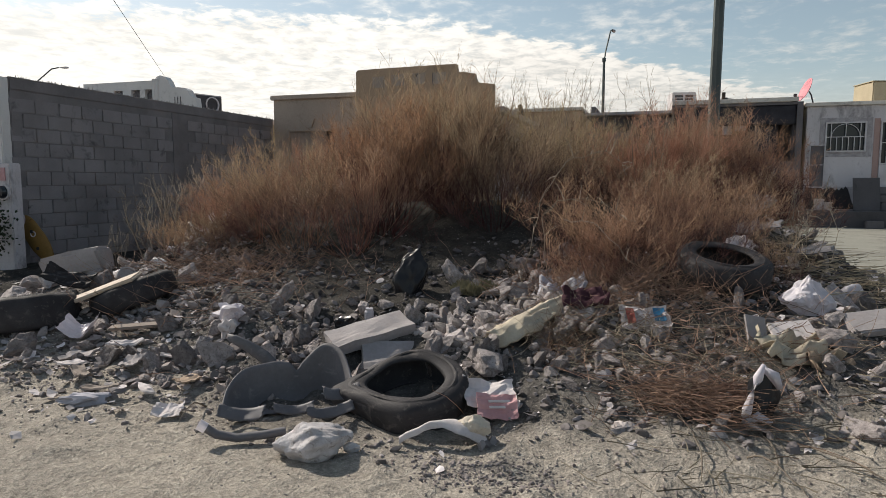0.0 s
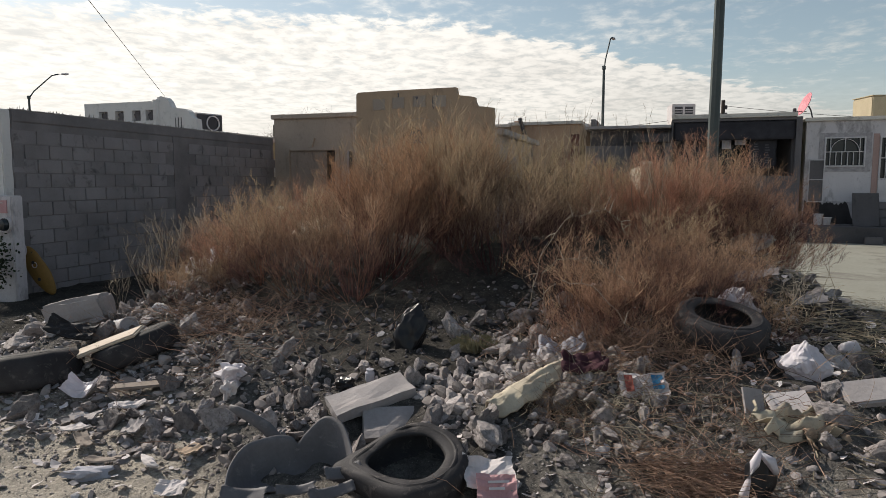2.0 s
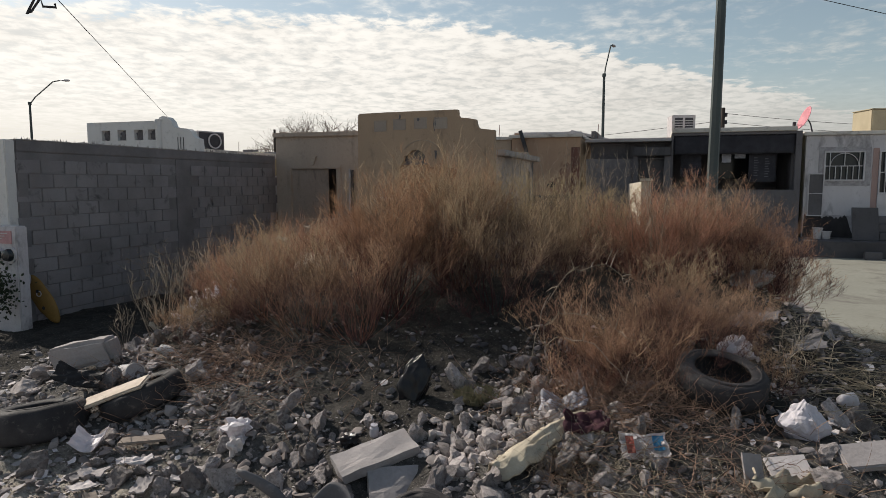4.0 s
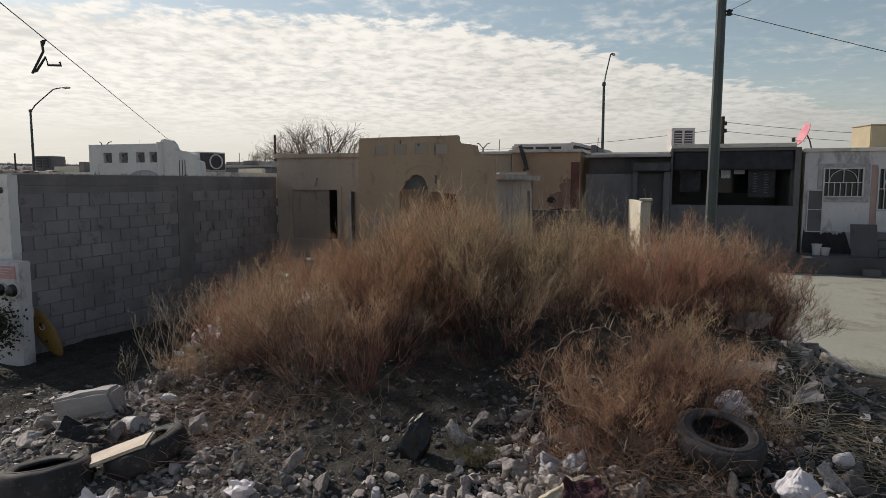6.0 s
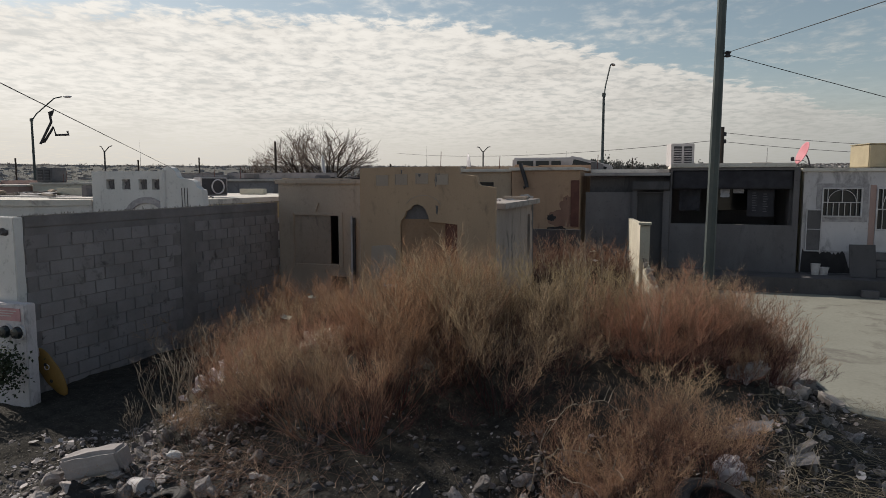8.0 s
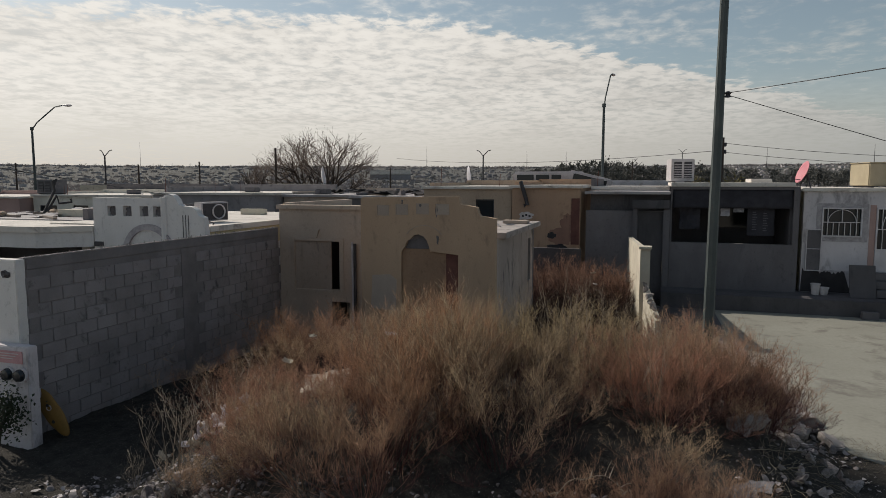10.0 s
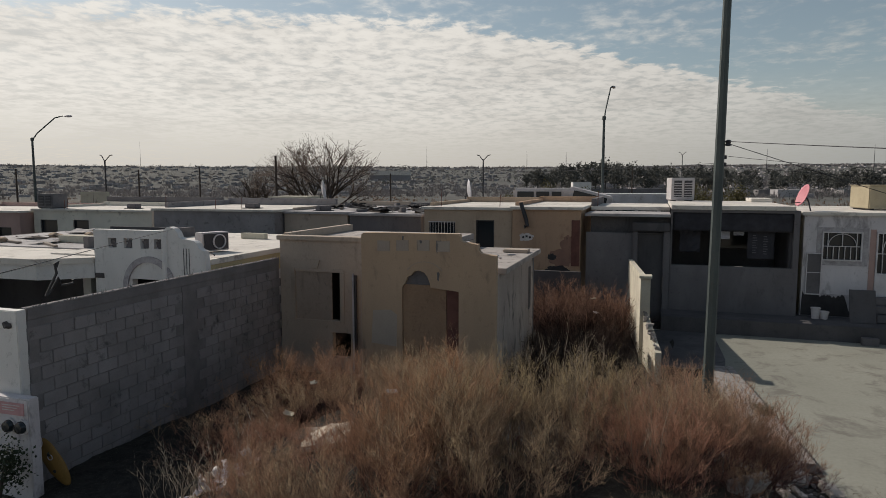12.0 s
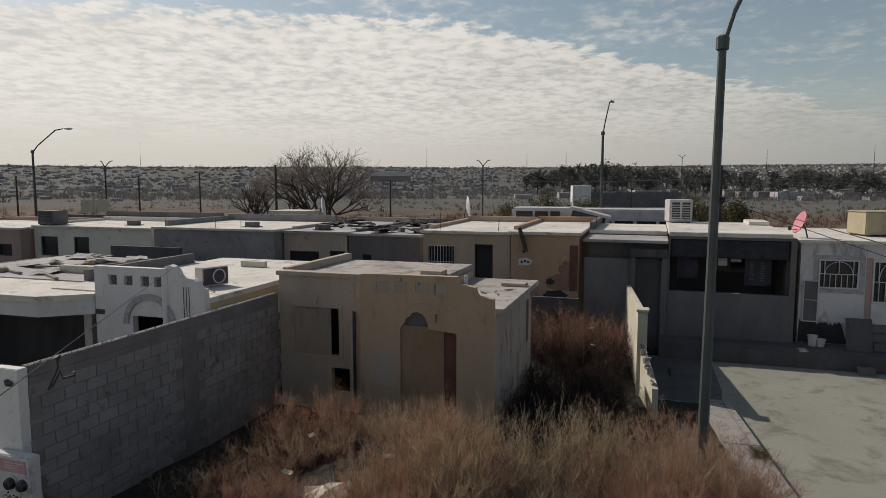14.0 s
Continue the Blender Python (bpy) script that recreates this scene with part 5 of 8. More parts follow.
for a, b, z0, z1 in (((-0.74, 21.2), (-0.24, 16.75), 2.03, 2.10), ((-0.23, 16.74), (0.10, 15.0), 1.25, 0.68)):
    p = [(a[0] - 0.065, a[1]), (a[0] + 0.065, a[1]), (b[0] + 0.065, b[1]), (b[0] - 0.065, b[1])]
    lo = [wall.verts.new((x, y, -0.1)) for x, y in p]
    hi_ = [wall.verts.new((x, y, z)) for (x, y), z in zip(p, (z0, z0, z1, z1))]
    wall.faces.new(lo[::-1]), wall.faces.new(hi_)
    for i in range(4):
        wall.faces.new((lo[i], lo[(i + 1) % 4], hi_[(i + 1) % 4], hi_[i]))
bmesh.ops.recalc_face_normals(wall, faces=wall.faces)
part("wall_body", wall, CREAM, low, world_space=True)
for i in range(22):
    q = random.Random(640 + i)
    f = q.random()
    part("broken_piece", stone_mesh(640 + i, 7), KERB, low).matrix_basis = low.matrix_basis.inverted() @ pose(-0.23 + 0.33 * f + q.uniform(-0.05, 0.05), 16.6 - 1.6 * f, 1.25 - 0.57 * f, q.uniform(0, 360), q.uniform(0, 360), 0) @ Matrix.Diagonal((q.uniform(0.08, 0.18), 0.13, 0.10, 1))
part("end_pillar", box(-0.345, -0.115, 16.55, 16.74, -0.1, 2.09, bevel=0.01), CREAM, low, world_space=True)
part("pillar_cap", box(-0.38, -0.08, 16.48, 16.85, 2.105, 2.17, bevel=0.012), CREAM, low, world_space=True)

# ---- street lamps, poles and wires ----
def street_lamp(x, y, joint, arm, label, r=0.085, base=0.0):
    """An octagonal tapered pole with a clamp and a leaning arm that ends in a lamp head."""
    s = thing("street_lamp", x, y, base, label, "street lamp")
    part("pole", tube([(0, 0, -0.2), (0, 0, joint * 0.5), (0, 0, joint)], [r * 1.2, r, r * 0.78], 8), POLEGREEN, s)
    part("clamp", lathe([(r * 0.8, joint - 0.14), (r * 1.25, joint - 0.12), (r * 1.25, joint + 0.05), (r * 0.8, joint + 0.08)], 8, closed=True), POLEGREEN, s)
    a = Vector(arm)
    part("arm", tube([(0, 0, joint - 0.1), (a.x * 0.15, a.y * 0.15, joint + a.z * 0.25), (a.x * 0.65, a.y * 0.65, joint + a.z * 0.93), (a.x * 0.85, a.y * 0.85, joint + a.z)], r * 0.5, 8), POLEGREEN, s)
    head = part("lamp_head", lump((0.62, 0.22, 0.16), 3, 0.1, 2), STEELPALE, s)
    head.matrix_basis = Matrix.Translation((a.x, a.y, joint + a.z)) @ pose(0, 0, 0, 0, 0, math.degrees(math.atan2(a.y, a.x)))
    return s


main_lamp = street_lamp(0.79, 10.55, 7.28, (1.1, 2.2, 1.9), "tall green-grey octagonal street lamp pole", r=0.074)
part("pole_foot", box(-0.16, 0.16, -0.16, 0.16, -0.2, 0.10), KERB, main_lamp, "square concrete foot")
part("insulator", lathe([(0.02, 0), (0.05, 0.01), (0.03, 0.04), (0.05, 0.07), (0.02, 0.09)], 12), STEELDARK, main_lamp).matrix_basis = pose(0.11, 0, 4.95)
main_lamp.matrix_basis = Matrix.Translation((0.765, 10.542, 0)) @ Matrix.Rotation(radians(0.5), 4, Vector((-0.306, 0.952, 0)))
street_lamp(-39.7, 33.9, 7.3, (2.2, 0.9, 1.5), "street lamp pole with a bent arm")
street_lamp(-2.91, 38.17, 8.0, (0.35, 1.9, 1.9), "street lamp pole with a leaning arm")
pole2 = thing("utility_pole", 3.45, 40.2, 0, "dark wooden utility pole with fittings", "utility pole")
part("pole", tube([(0, 0, -0.3), (0, 0, 6.2)], [0.14, 0.1], 8), BARK, pole2)
for z in (5.3, 5.7):
    part("fitting", box(-0.05, 0.22, -0.05, 0.05, z, z + 0.22, bevel=0.02), STEELDARK, pole2)


def wire(name, a, b, sag, r, label, n=16):
    a, b = Vector(a), Vector(b)
    pts = [a.lerp(b, i / n) - Vector((0, 0, sag * 4 * (i / n) * (1 - i / n))) for i in range(n + 1)]
    return solid(name, tube(pts, r, 5), CABLE, label, "cable")


wire("cable", (-9.72, 11.45, 3.44), (19.96, -32.79, 5.52), 0.01, 0.004, "thin black cable from the parapet to the street")
wire("cable", (0.90, 10.55, 4.99), (6.27, 9.92, 3.1), 0.02, 0.005, "black service cable from the lamp pole")
wire("cable", (0.90, 10.6, 5.02), (4.27, -2.83, 4.05), 0.03, 0.005, "black service cable from the lamp pole")
wire("cable", (3.45, 40.2, 5.9), (26, 46, 5.2), 0.5, 0.012, "cable between utility poles")
wire("cable", (3.45, 40.2, 5.4), (26, 44, 4.7), 0.5, 0.012, "cable between utility poles")
wire("cable", (3.45, 40.2, 5.5), (-28, 70, 6.4), 0.6, 0.015, "cable between utility poles")
hanger = thing("clothes_hanger", label="black wire clothes hanger dangling from the cable", category="clothes hanger", m=pose(-4.94, 4.33, 3.73, 0, 0, 62))
part("wire_frame", tube([(0, 0, -0.03), (0.02, 0, 0.02), (-0.01, 0, 0.0), (0, 0, -0.08), (-0.09, 0, -0.27), (-0.06, 0, -0.25), (0.02, 0.02, -0.12), (0.03, 0, -0.19), (0.13, 0, -0.18), (0.12, 0, -0.15)], 0.011, 6), CABLE, hanger)

# ---- bare trees far behind ----
def bare_tree(name, x, y, h, seed, label, stems=4, reach=0.5, levels=5):
    """A leafless tree: forking limbs from the ground, thinning into a fringe of fine twigs that fills a dome."""
    r = random.Random(seed)
    t = thing(name, x, y, ground_z(x, y), label, "tree")
    limbs = bmesh.new()
    vs, fs = [], []

    def sliver(p, q, w_):
        d = (q - p).normalized()
        a = d.cross(Vector((-0.3, 0.95, r.uniform(-0.5, 0.5)))).normalized() * w_
        n = len(vs)
        vs.extend([p - a, p + a, q + a * 0.45, q - a * 0.45])
        fs.append((n, n + 1, n + 2, n + 3))

    def grow(p, d, length, rad, level):
        pts = [p]
        for _ in range(3):
            d = (d + Vector((r.uniform(-0.22, 0.22), r.uniform(-0.22, 0.22), r.uniform(-0.06, 0.14)))).normalized()
            p = p + d * length / 3
            pts.append(p)
        if level < 3:
            tube(pts, [rad * (1 - 0.1 * k) for k in range(4)], 6 - level, limbs)
        else:
            for k in range(3):
                sliver(pts[k], pts[k + 1], rad)
        over = math.hypot(p.x / (h * reach), p.y / (h * reach)) ** 2 + (p.z / h) ** 2 > 1.0 + r.uniform(-0.25, 0.1)
        if level >= levels or (over and level > 1):
            return
        for _ in range(4 if level == 0 else 3 if level < 3 else 2):
            e = (d + Vector((r.gauss(0, 0.55), r.gauss(0, 0.55), r.gauss(0.05, 0.35)))).normalized()
            grow(pts[r.choice((2, 3, 3))], e, length * r.uniform(0.62, 0.86), rad * 0.58, level + 1)

    for k in range(stems):
        a = 6.283 * (k + r.random() * 0.6) / stems
        lean = r.uniform(0.1, 0.95) * reach / 0.85
        grow(Vector((0.25 * math.cos(a), 0.25 * math.sin(a), -0.2)), Vector((math.sin(lean) * math.cos(a), math.sin(lean) * math.sin(a), math.cos(lean))), h * 0.36, h * 0.019, 0)
    part("limb", limbs, BARK, t)
    me = bpy.data.meshes.new("crown")
    me.from_pydata(vs, [], fs)
    me.materials.append(TWIGGREY)
    ob = new("crown", me)
    ob.parent = t
    return t


bare_tree("bare_tree", -34.6, 64.0, 9.3, 3, "wide bare many-stemmed tree with a rounded crown", 8, 0.95, 7)
for i, (x, y, h) in enumerate(((-41.5, 62.0, 6.2), (-39.6, 61.0, 6.6), (-38.0, 63.0, 5.6), (-43.5, 66.0, 5.0))):
    bare_tree("bare_tree", x, y, h, 15 + i, "slender bare leafless tree", 3, 0.30, 5)


def leafy(name, x, y, h, w, seed, label, material=None):
    """A shrub tree: short limbs and a ragged crown of many small leaf clumps."""
    r = random.Random(seed)
    t = thing(name, x, y, ground_z(x, y), label, "tree")
    trunk = bmesh.new()
    vs, fs = [], []
    for k in range(7):
        a = r.uniform(0, 6.28)
        tip = Vector((w * 0.42 * math.cos(a) * r.random(), w * 0.42 * math.sin(a) * r.random(), h * r.uniform(0.5, 0.95)))
        tube([(0, 0, -0.1), tip * 0.45 + Vector((0, 0, 0.1)), tip], [0.06 * h / 3, 0.04 * h / 3, 0.015 * h / 3], 5, trunk)
        for _ in range(190):
            p = tip + Vector((r.gauss(0, w * 0.13), r.gauss(0, w * 0.13), r.gauss(-0.06 * h, h * 0.13)))
            s = r.uniform(0.03, 0.07) * h / 2
            u = Vector((r.uniform(-1, 1), r.uniform(-1, 1), r.uniform(-1, 1))).normalized() * s
            v = u.orthogonal().normalized() * s * 0.6
            n = len(vs)
            vs += [p - u, p + v, p + u, p - v]
            fs.append((n, n + 1, n + 2, n + 3))
    part("trunk", trunk, BARK, t)
    me = bpy.data.meshes.new("crown")
    me.from_pydata(vs, [], fs)
    me.materials.append(material or SHRUBGREEN)
    ob = new("crown", me)
    ob.parent = t
    return t


for i in range(9):
    q = random.Random(40 + i)
    leafy("olive_tree", -14.5 + i * 1.1 + q.uniform(-0.3, 0.3), 62 + q.uniform(-2, 6), q.uniform(2.6, 4.2), 3.0, i, "ragged olive-yellow shrub tree")
for i in range(4):
    q = random.Random(80 + i)
    leafy("olive_tree", 2.4 + i * 1.3, 60 + q.uniform(-3, 8), q.uniform(2.8, 4.6), 3.0, 20 + i, "ragged olive-yellow shrub tree")


# ---- far town, woods, masts ----
def at_bearing(q, far):
    az = radians(17.8 + q)
    return -far * math.sin(az), far * math.cos(az)


def far_boxes():
    r = random.Random(11)
    vs, fs = [], []

    def put(x, y, w_, d_, h_, z):
        n = len(vs)
        c, s = math.cos(0.31), math.sin(0.31)
        for zz in (z - 4, z + h_):
            for u, v in ((-w_, -d_), (w_, -d_), (w_, d_), (-w_, d_)):
                vs.append((x + u * c - v * s, y + u * s + v * c, zz))
        fs.extend([(n + 4, n + 5, n + 6, n + 7), (n, n + 1, n + 5, n + 4), (n + 1, n + 2, n + 6, n + 5), (n + 2, n + 3, n + 7, n + 6), (n + 3, n, n + 4, n + 7)])

    for _ in range(4200):
        far = 230 * math.exp(r.random() ** 0.75 * 2.75)
        if far < 380 and r.random() < 0.8:
            continue
        x, y = at_bearing(r.uniform(-38, 38), far)
        k = 0.45 + 0.55 * min(far / 1500, 1.0)
        put(x, y, r.uniform(0.9, 3.4) * k, r.uniform(1.5, 4) * k, r.uniform(1.0, 2.6) * k, ground_z(x, y))
    for _ in range(44):
        x, y = at_bearing(r.uniform(-38, -9), r.uniform(260, 460))
        put(x, y, r.uniform(1.6, 5.0), r.uniform(2, 4), r.uniform(1.6, 3.2), ground_z(x, y))
    for _ in range(5):
        x, y = at_bearing(r.uniform(-38, -5), r.uniform(210, 330))
        put(x, y, r.uniform(1.0, 3.0), r.uniform(1.5, 3), r.uniform(1.2, 2.2), ground_z(x, y))
    me = bpy.data.meshes.new("far_town")
    me.from_pydata(vs, [], fs)
    me.materials.append(FARWALL)
    tagged(new("far_town", me), "scattered low pale houses of the far town", "town", kind="stuff")


def far_scrub(name, count, near, out, tall, slivers, material, label, seed, spread=0.45, thick=0.05):
    """Leafless scrub: each bush a spray of thin upright slivers."""
    r = random.Random(seed)
    vs, fs = [], []
    for _ in range(count):
        far = near * math.exp(r.random() * math.log(out / near))
        x, y = at_bearing(r.uniform(-38, 38), far)
        if noise.noise(Vector((x / 45, y / 45, seed))) < -0.12 or (x > -12 and y < 62 and x < 14):
            continue
        z, h = ground_z(x, y), tall * r.uniform(0.35, 1.25)
        for _ in range(slivers):
            a, k = r.uniform(0, 6.28), r.random() * spread * h
            bx, by = x + k * 0.6 * math.cos(a), y + k * 0.6 * math.sin(a)
            top = h * r.uniform(0.45, 1.0) * (1.15 - 0.6 * k / (spread * h + 0.01))
            w_ = thick * h * r.uniform(0.4, 1.3)
            n = len(vs)
            vs.extend([(bx - w_, by, z + top * r.uniform(0, 0.45)), (bx + w_, by, z + top * r.uniform(0, 0.45)), (bx + k * 0.6 * math.cos(a) + r.gauss(0, 0.05) * h, by + k * 0.6 * math.sin(a), z + top)])
            fs.append((n, n + 1, n + 2))
    me = bpy.data.meshes.new(name)
    me.from_pydata(vs, [], fs)
    me.materials.append(material)
    tagged(new(name, me), label, "scrub", kind="stuff")


def far_woods():
    """Dark evergreen trees: tapered trunks with ragged crowns of small leaf clumps."""
    r = random.Random(12)
    vs, fs = [], []

    def leaf(x, y, z, s):
        u = Vector((r.uniform(-1, 1), r.uniform(-1, 1), r.uniform(-1, 1))).normalized() * s
        v = u.orthogonal().normalized() * s * 0.7
        p = Vector((x, y, z))
        n = len(vs)
        vs.extend([p - u, p + v, p + u, p - v])
        fs.append((n, n + 1, n + 2, n + 3))

    def tree(x, y, h, w_, leaves):
        z = ground_z(x, y)
        n = len(vs)
        vs.extend([Vector((x - 0.03 * h, y, z - 1)), Vector((x + 0.03 * h, y, z - 1)), Vector((x, y, z + 0.7 * h))])
        fs.append((n, n + 1, n + 2))
        blobs = [(r.gauss(0, w_ * 0.3), r.gauss(0, w_ * 0.3), h * r.uniform(0.3, 0.92), r.uniform(0.12, 0.24) * h) for _ in range(7)]
        for i in range(leaves):
            a, b, c, s = blobs[i % 7]
            leaf(x + a + r.gauss(0, s * 0.42), y + b + r.gauss(0, s * 0.42), z + c + r.gauss(0, s * 0.38), h * r.uniform(0.022, 0.050))

    for _ in range(210):
        q = r.uniform(-38, -7)
        x, y = at_bearing(q, r.uniform(270, 560))
        h = r.uniform(6.5, 11.5) + 8.0 * max(0, 1 - abs(q + 15) / 9) * r.random()
        tree(x, y, h, h * r.uniform(0.35, 0.7), 420)
    for _ in range(520):
        x, y = at_bearing(r.uniform(-38, 38), 420 * math.exp(r.random() * 1.6))
        tree(x, y, r.uniform(3, 7), r.uniform(2, 5), 70)
    for _ in range(60):
        x, y = at_bearing(r.uniform(-38, -8), r.uniform(170, 300))
        tree(x, y, r.uniform(2, 4.5), r.uniform(1.5, 3.5), 110)
    me = bpy.data.meshes.new("far_woods")
    me.from_pydata(vs, [], fs)
    me.materials.append(FARTREE)
    tagged(new("far_woods", me), "dark scattered evergreen trees across the far plain", "woods", kind="stuff")


far_boxes()
far_scrub("far_scrub", 8500, 230, 1500, 2.6, 20, FARTWIG, "grey-brown leafless scrub across the far plain", 4, 0.9, 0.06)
far_scrub("far_scrub", 4200, 1200, 3600, 4.5, 14, FARTWIG, "grey-brown leafless scrub across the far hillside", 6, 2.6, 0.22)
far_scrub("field_scrub", 2600, 46, 230, 1.0, 18, FIELDSCRUB, "tan and rusty dry scrub in the open field", 5, 0.8, 0.04)
far_scrub("field_scrub", 60, 60, 150, 2.6, 26, TWIGGREY, "taller bare brush at the edge of the field", 7, 0.5, 0.02)
far_woods()
for az, far, h in ((-10.5, 700, 25), (-7.2, 1100, 30), (1.4, 1200, 40), (24.5, 1300, 46), (-26, 900, 28), (-33, 900, 30)):
    a = radians(17.8) + radians(az)
    x, y = -far * math.sin(a), far * math.cos(a)
    solid("mast", tube([(x, y, ground_z(x, y) - 5), (x, y, ground_z(x, y) + h)], [0.5, 0.15], 4), STEELDARK, "slender far radio mast", "mast", "far masts")


def yard_lamp(px, far, h):
    """A far double-armed lamp post; px: how far right of the view's middle, per metre ahead."""
    a = radians(17.8) - math.atan(px)
    x, y = -far * math.sin(a), far * math.cos(a)
    z = ground_z(x, y)
    s = thing("double_lamp", x, y, z, "far lamp post with two arms", "street lamp", "far lamp posts")
    part("pole", tube([(0, 0, -0.5), (0, 0, h)], 0.11, 6), STEELDARK, s)
    for k in (-1, 1):
        part("arm", tube([(0, 0, h - 0.2), (k * 0.7, 0.2, h + 0.6), (k * 1.1, 0.3, h + 0.7)], 0.07, 5), STEELDARK, s)


yard_lamp(0.06, 105, 8.2)
yard_lamp(-0.51, 105, 7.8)
yard_lamp(0.36, 200, 13)
for px, far, h in ((-0.46, 95, 6.0), (-0.368, 100, 6.6), (-0.645, 95, 6.0), (-0.253, 62, 6.8), (-0.08, 90, 5.6), (0.285, 110, 7.0)):
    a = radians(17.8) - math.atan(px)
    x, y = -far * math.sin(a), far * math.cos(a)
    solid("utility_pole", tube([(x, y, -1), (x, y, h)], [0.13, 0.1], 6), BARK, "plain wooden utility pole", "utility pole", "far utility poles")
hall = thing("warehouse", label="long far shed with a pale roof", category="shed", m=pose(-230, 560, ground_z(-230, 560), 0, 0, 18))
part("wall", box(-18, 18, -6, 6, -4, 4.5), FARWALL, hall)
part("roof", extruded([(-18.5, 4.6), (18.5, 4.6), (18, 8.2), (-18, 8.2)], -6.5, 6.5), ROOFTOP, hall)
comp = thing("walled_building", label="white block building with a long grey wall", category="building", m=pose(-17, 168, ground_z(-17, 168), 0, 0, 12))
part("block", box(-3, 1.4, -3, 3, -2, 5.2), WHITEWALL, comp)
part("long_wall", box(1.5, 23, -2.4, -2.0, -2, 3.6), GREYWALL, comp)
billboard = thing("signboard", label="blank pale signboard on legs", category="sign", m=pose(-57.2, 56, -0.2, 0, 0, 20))
part("board", box(-1.5, 1.5, -0.06, 0.06, 2.2, 3.6), CREAM, billboard)
for sx in (-1.2, 1.2):
    part("leg", box(sx - 0.06, sx + 0.06, -0.05, 0.05, -0.2, 2.195), STEELDARK, billboard)


# ---- dry bushes ----
def bush_data(seed, stems, height, spread, branches=5, twigs=10, base=0.14, fine=3, width=1.0, lift=0.13, wander=0.2, low=0.30, curl=0.25):
    """Points and faces of one dry bush: curved stems, side branches and feathery twigs."""
    r = random.Random(seed)
    sv, sf, tv, tf = [], [], [], []

    def strip(p, d, length, w_, segs, rise, sway):
        """A thin curved strip; gives back its points."""
        a = Matrix.Rotation(r.uniform(0, 6.28), 3, d) @ d.orthogonal().normalized()
        pts = [p]
        for _ in range(segs):
            d = (d + Vector((r.uniform(-sway, sway), r.uniform(-sway, sway), rise))).normalized()
            pts.append(pts[-1] + d * length / segs)
        n = len(tv)
        for k, q in enumerate(pts[:-1]):
            ww = w_ * (1 - 0.6 * k / segs) * width
            tv.extend([q - a * ww, q + a * ww])
        tv.append(pts[-1])
        for k in range(segs - 1):
            i = n + 2 * k
            tf.append((i, i + 1, i + 3, i + 2))
        tf.append((n + 2 * segs - 2, n + 2 * segs - 1, n + 2 * segs))
        return pts, d

    for _ in range(stems):
        az, lean = r.uniform(0, 6.28), abs(r.gauss(0, spread))
        out = Vector((math.cos(az), math.sin(az), 0))
        p = out * base * math.sqrt(r.random())
        hgt = height * r.uniform(0.5, 1.08)
        d = (out * math.sin(lean) + Vector((0, 0, math.cos(lean)))).normalized()
        pts, n_seg = [p], 5
        for k in range(n_seg):
            d = (d + Vector((r.uniform(-wander, wander), r.uniform(-wander, wander), lift))).normalized()
            p = p + d * hgt / n_seg
            pts.append(p)
        rad = r.uniform(0.0026, 0.0062) * width
        n = len(sv)
        for k, q in enumerate(pts):
            w_ = rad * (1 - 0.75 * k / n_seg)
            for s in range(3):
                a = 2.094 * s + az
                sv.append(q + Vector((w_ * math.cos(a), w_ * math.sin(a), 0)))
        for k in range(n_seg):
            for s in range(3):
                a, b = n + 3 * k + s, n + 3 * k + (s + 1) % 3
                sf.append((a, b, b + 3, a + 3))
        for _ in range(branches):
            f = (low + (0.98 - low) * r.random()) * n_seg
            k = min(int(f), n_seg - 1)
            q = pts[k].lerp(pts[k + 1], f - k)
            side = Vector((r.uniform(-1, 1), r.uniform(-1, 1), r.uniform(0.1, 0.9))).normalized()
            d2 = (side + (pts[k + 1] - pts[k]).normalized() * 0.8).normalized()
            ln = height * r.uniform(0.16, 0.42) * (1.1 - 0.5 * f / n_seg)
            bp, _d = strip(q, d2, ln, 0.0019, 3, 0.10, curl)
            for _ in range(twigs):
                g = r.uniform(0.2, 1.0) * 3
                j = min(int(g), 2)
                q2 = bp[j].lerp(bp[j + 1], g - j)
                d3 = (d2 + Vector((r.uniform(-1, 1), r.uniform(-1, 1), r.uniform(-0.3, 1.0))) * (0.65 + curl)).normalized()
                l3 = height * r.uniform(0.05, 0.15)
                tp, _d = strip(q2, d3, l3, 0.0013, 2, 0.08, 0.3)
                for _ in range(fine):
                    d4 = (d3 + Vector((r.uniform(-1, 1), r.uniform(-1, 1), r.uniform(-0.4, 0.9))) * 0.8).normalized()
                    strip(tp[1], d4, l3 * r.uniform(0.3, 0.7), 0.0010, 1, 0, 0.2)
    return sv, sf, tv, tf


def raw_mesh(name, vs, fs, material):
    me = bpy.data.meshes.new(name)
    me.from_pydata(vs, [], fs)
    me.materials.append(material)
    return me


def bush_kind(name, data, material, label):
    sv, sf, tv, tf = data
    b = thing(name, label=label, category="bush", group="dry bushes on the lot")
    for nm, vs, fs in (("woody_base", sv, sf), ("crown", tv, tf)):
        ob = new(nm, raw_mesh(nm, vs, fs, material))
        ob.parent = b
    return b


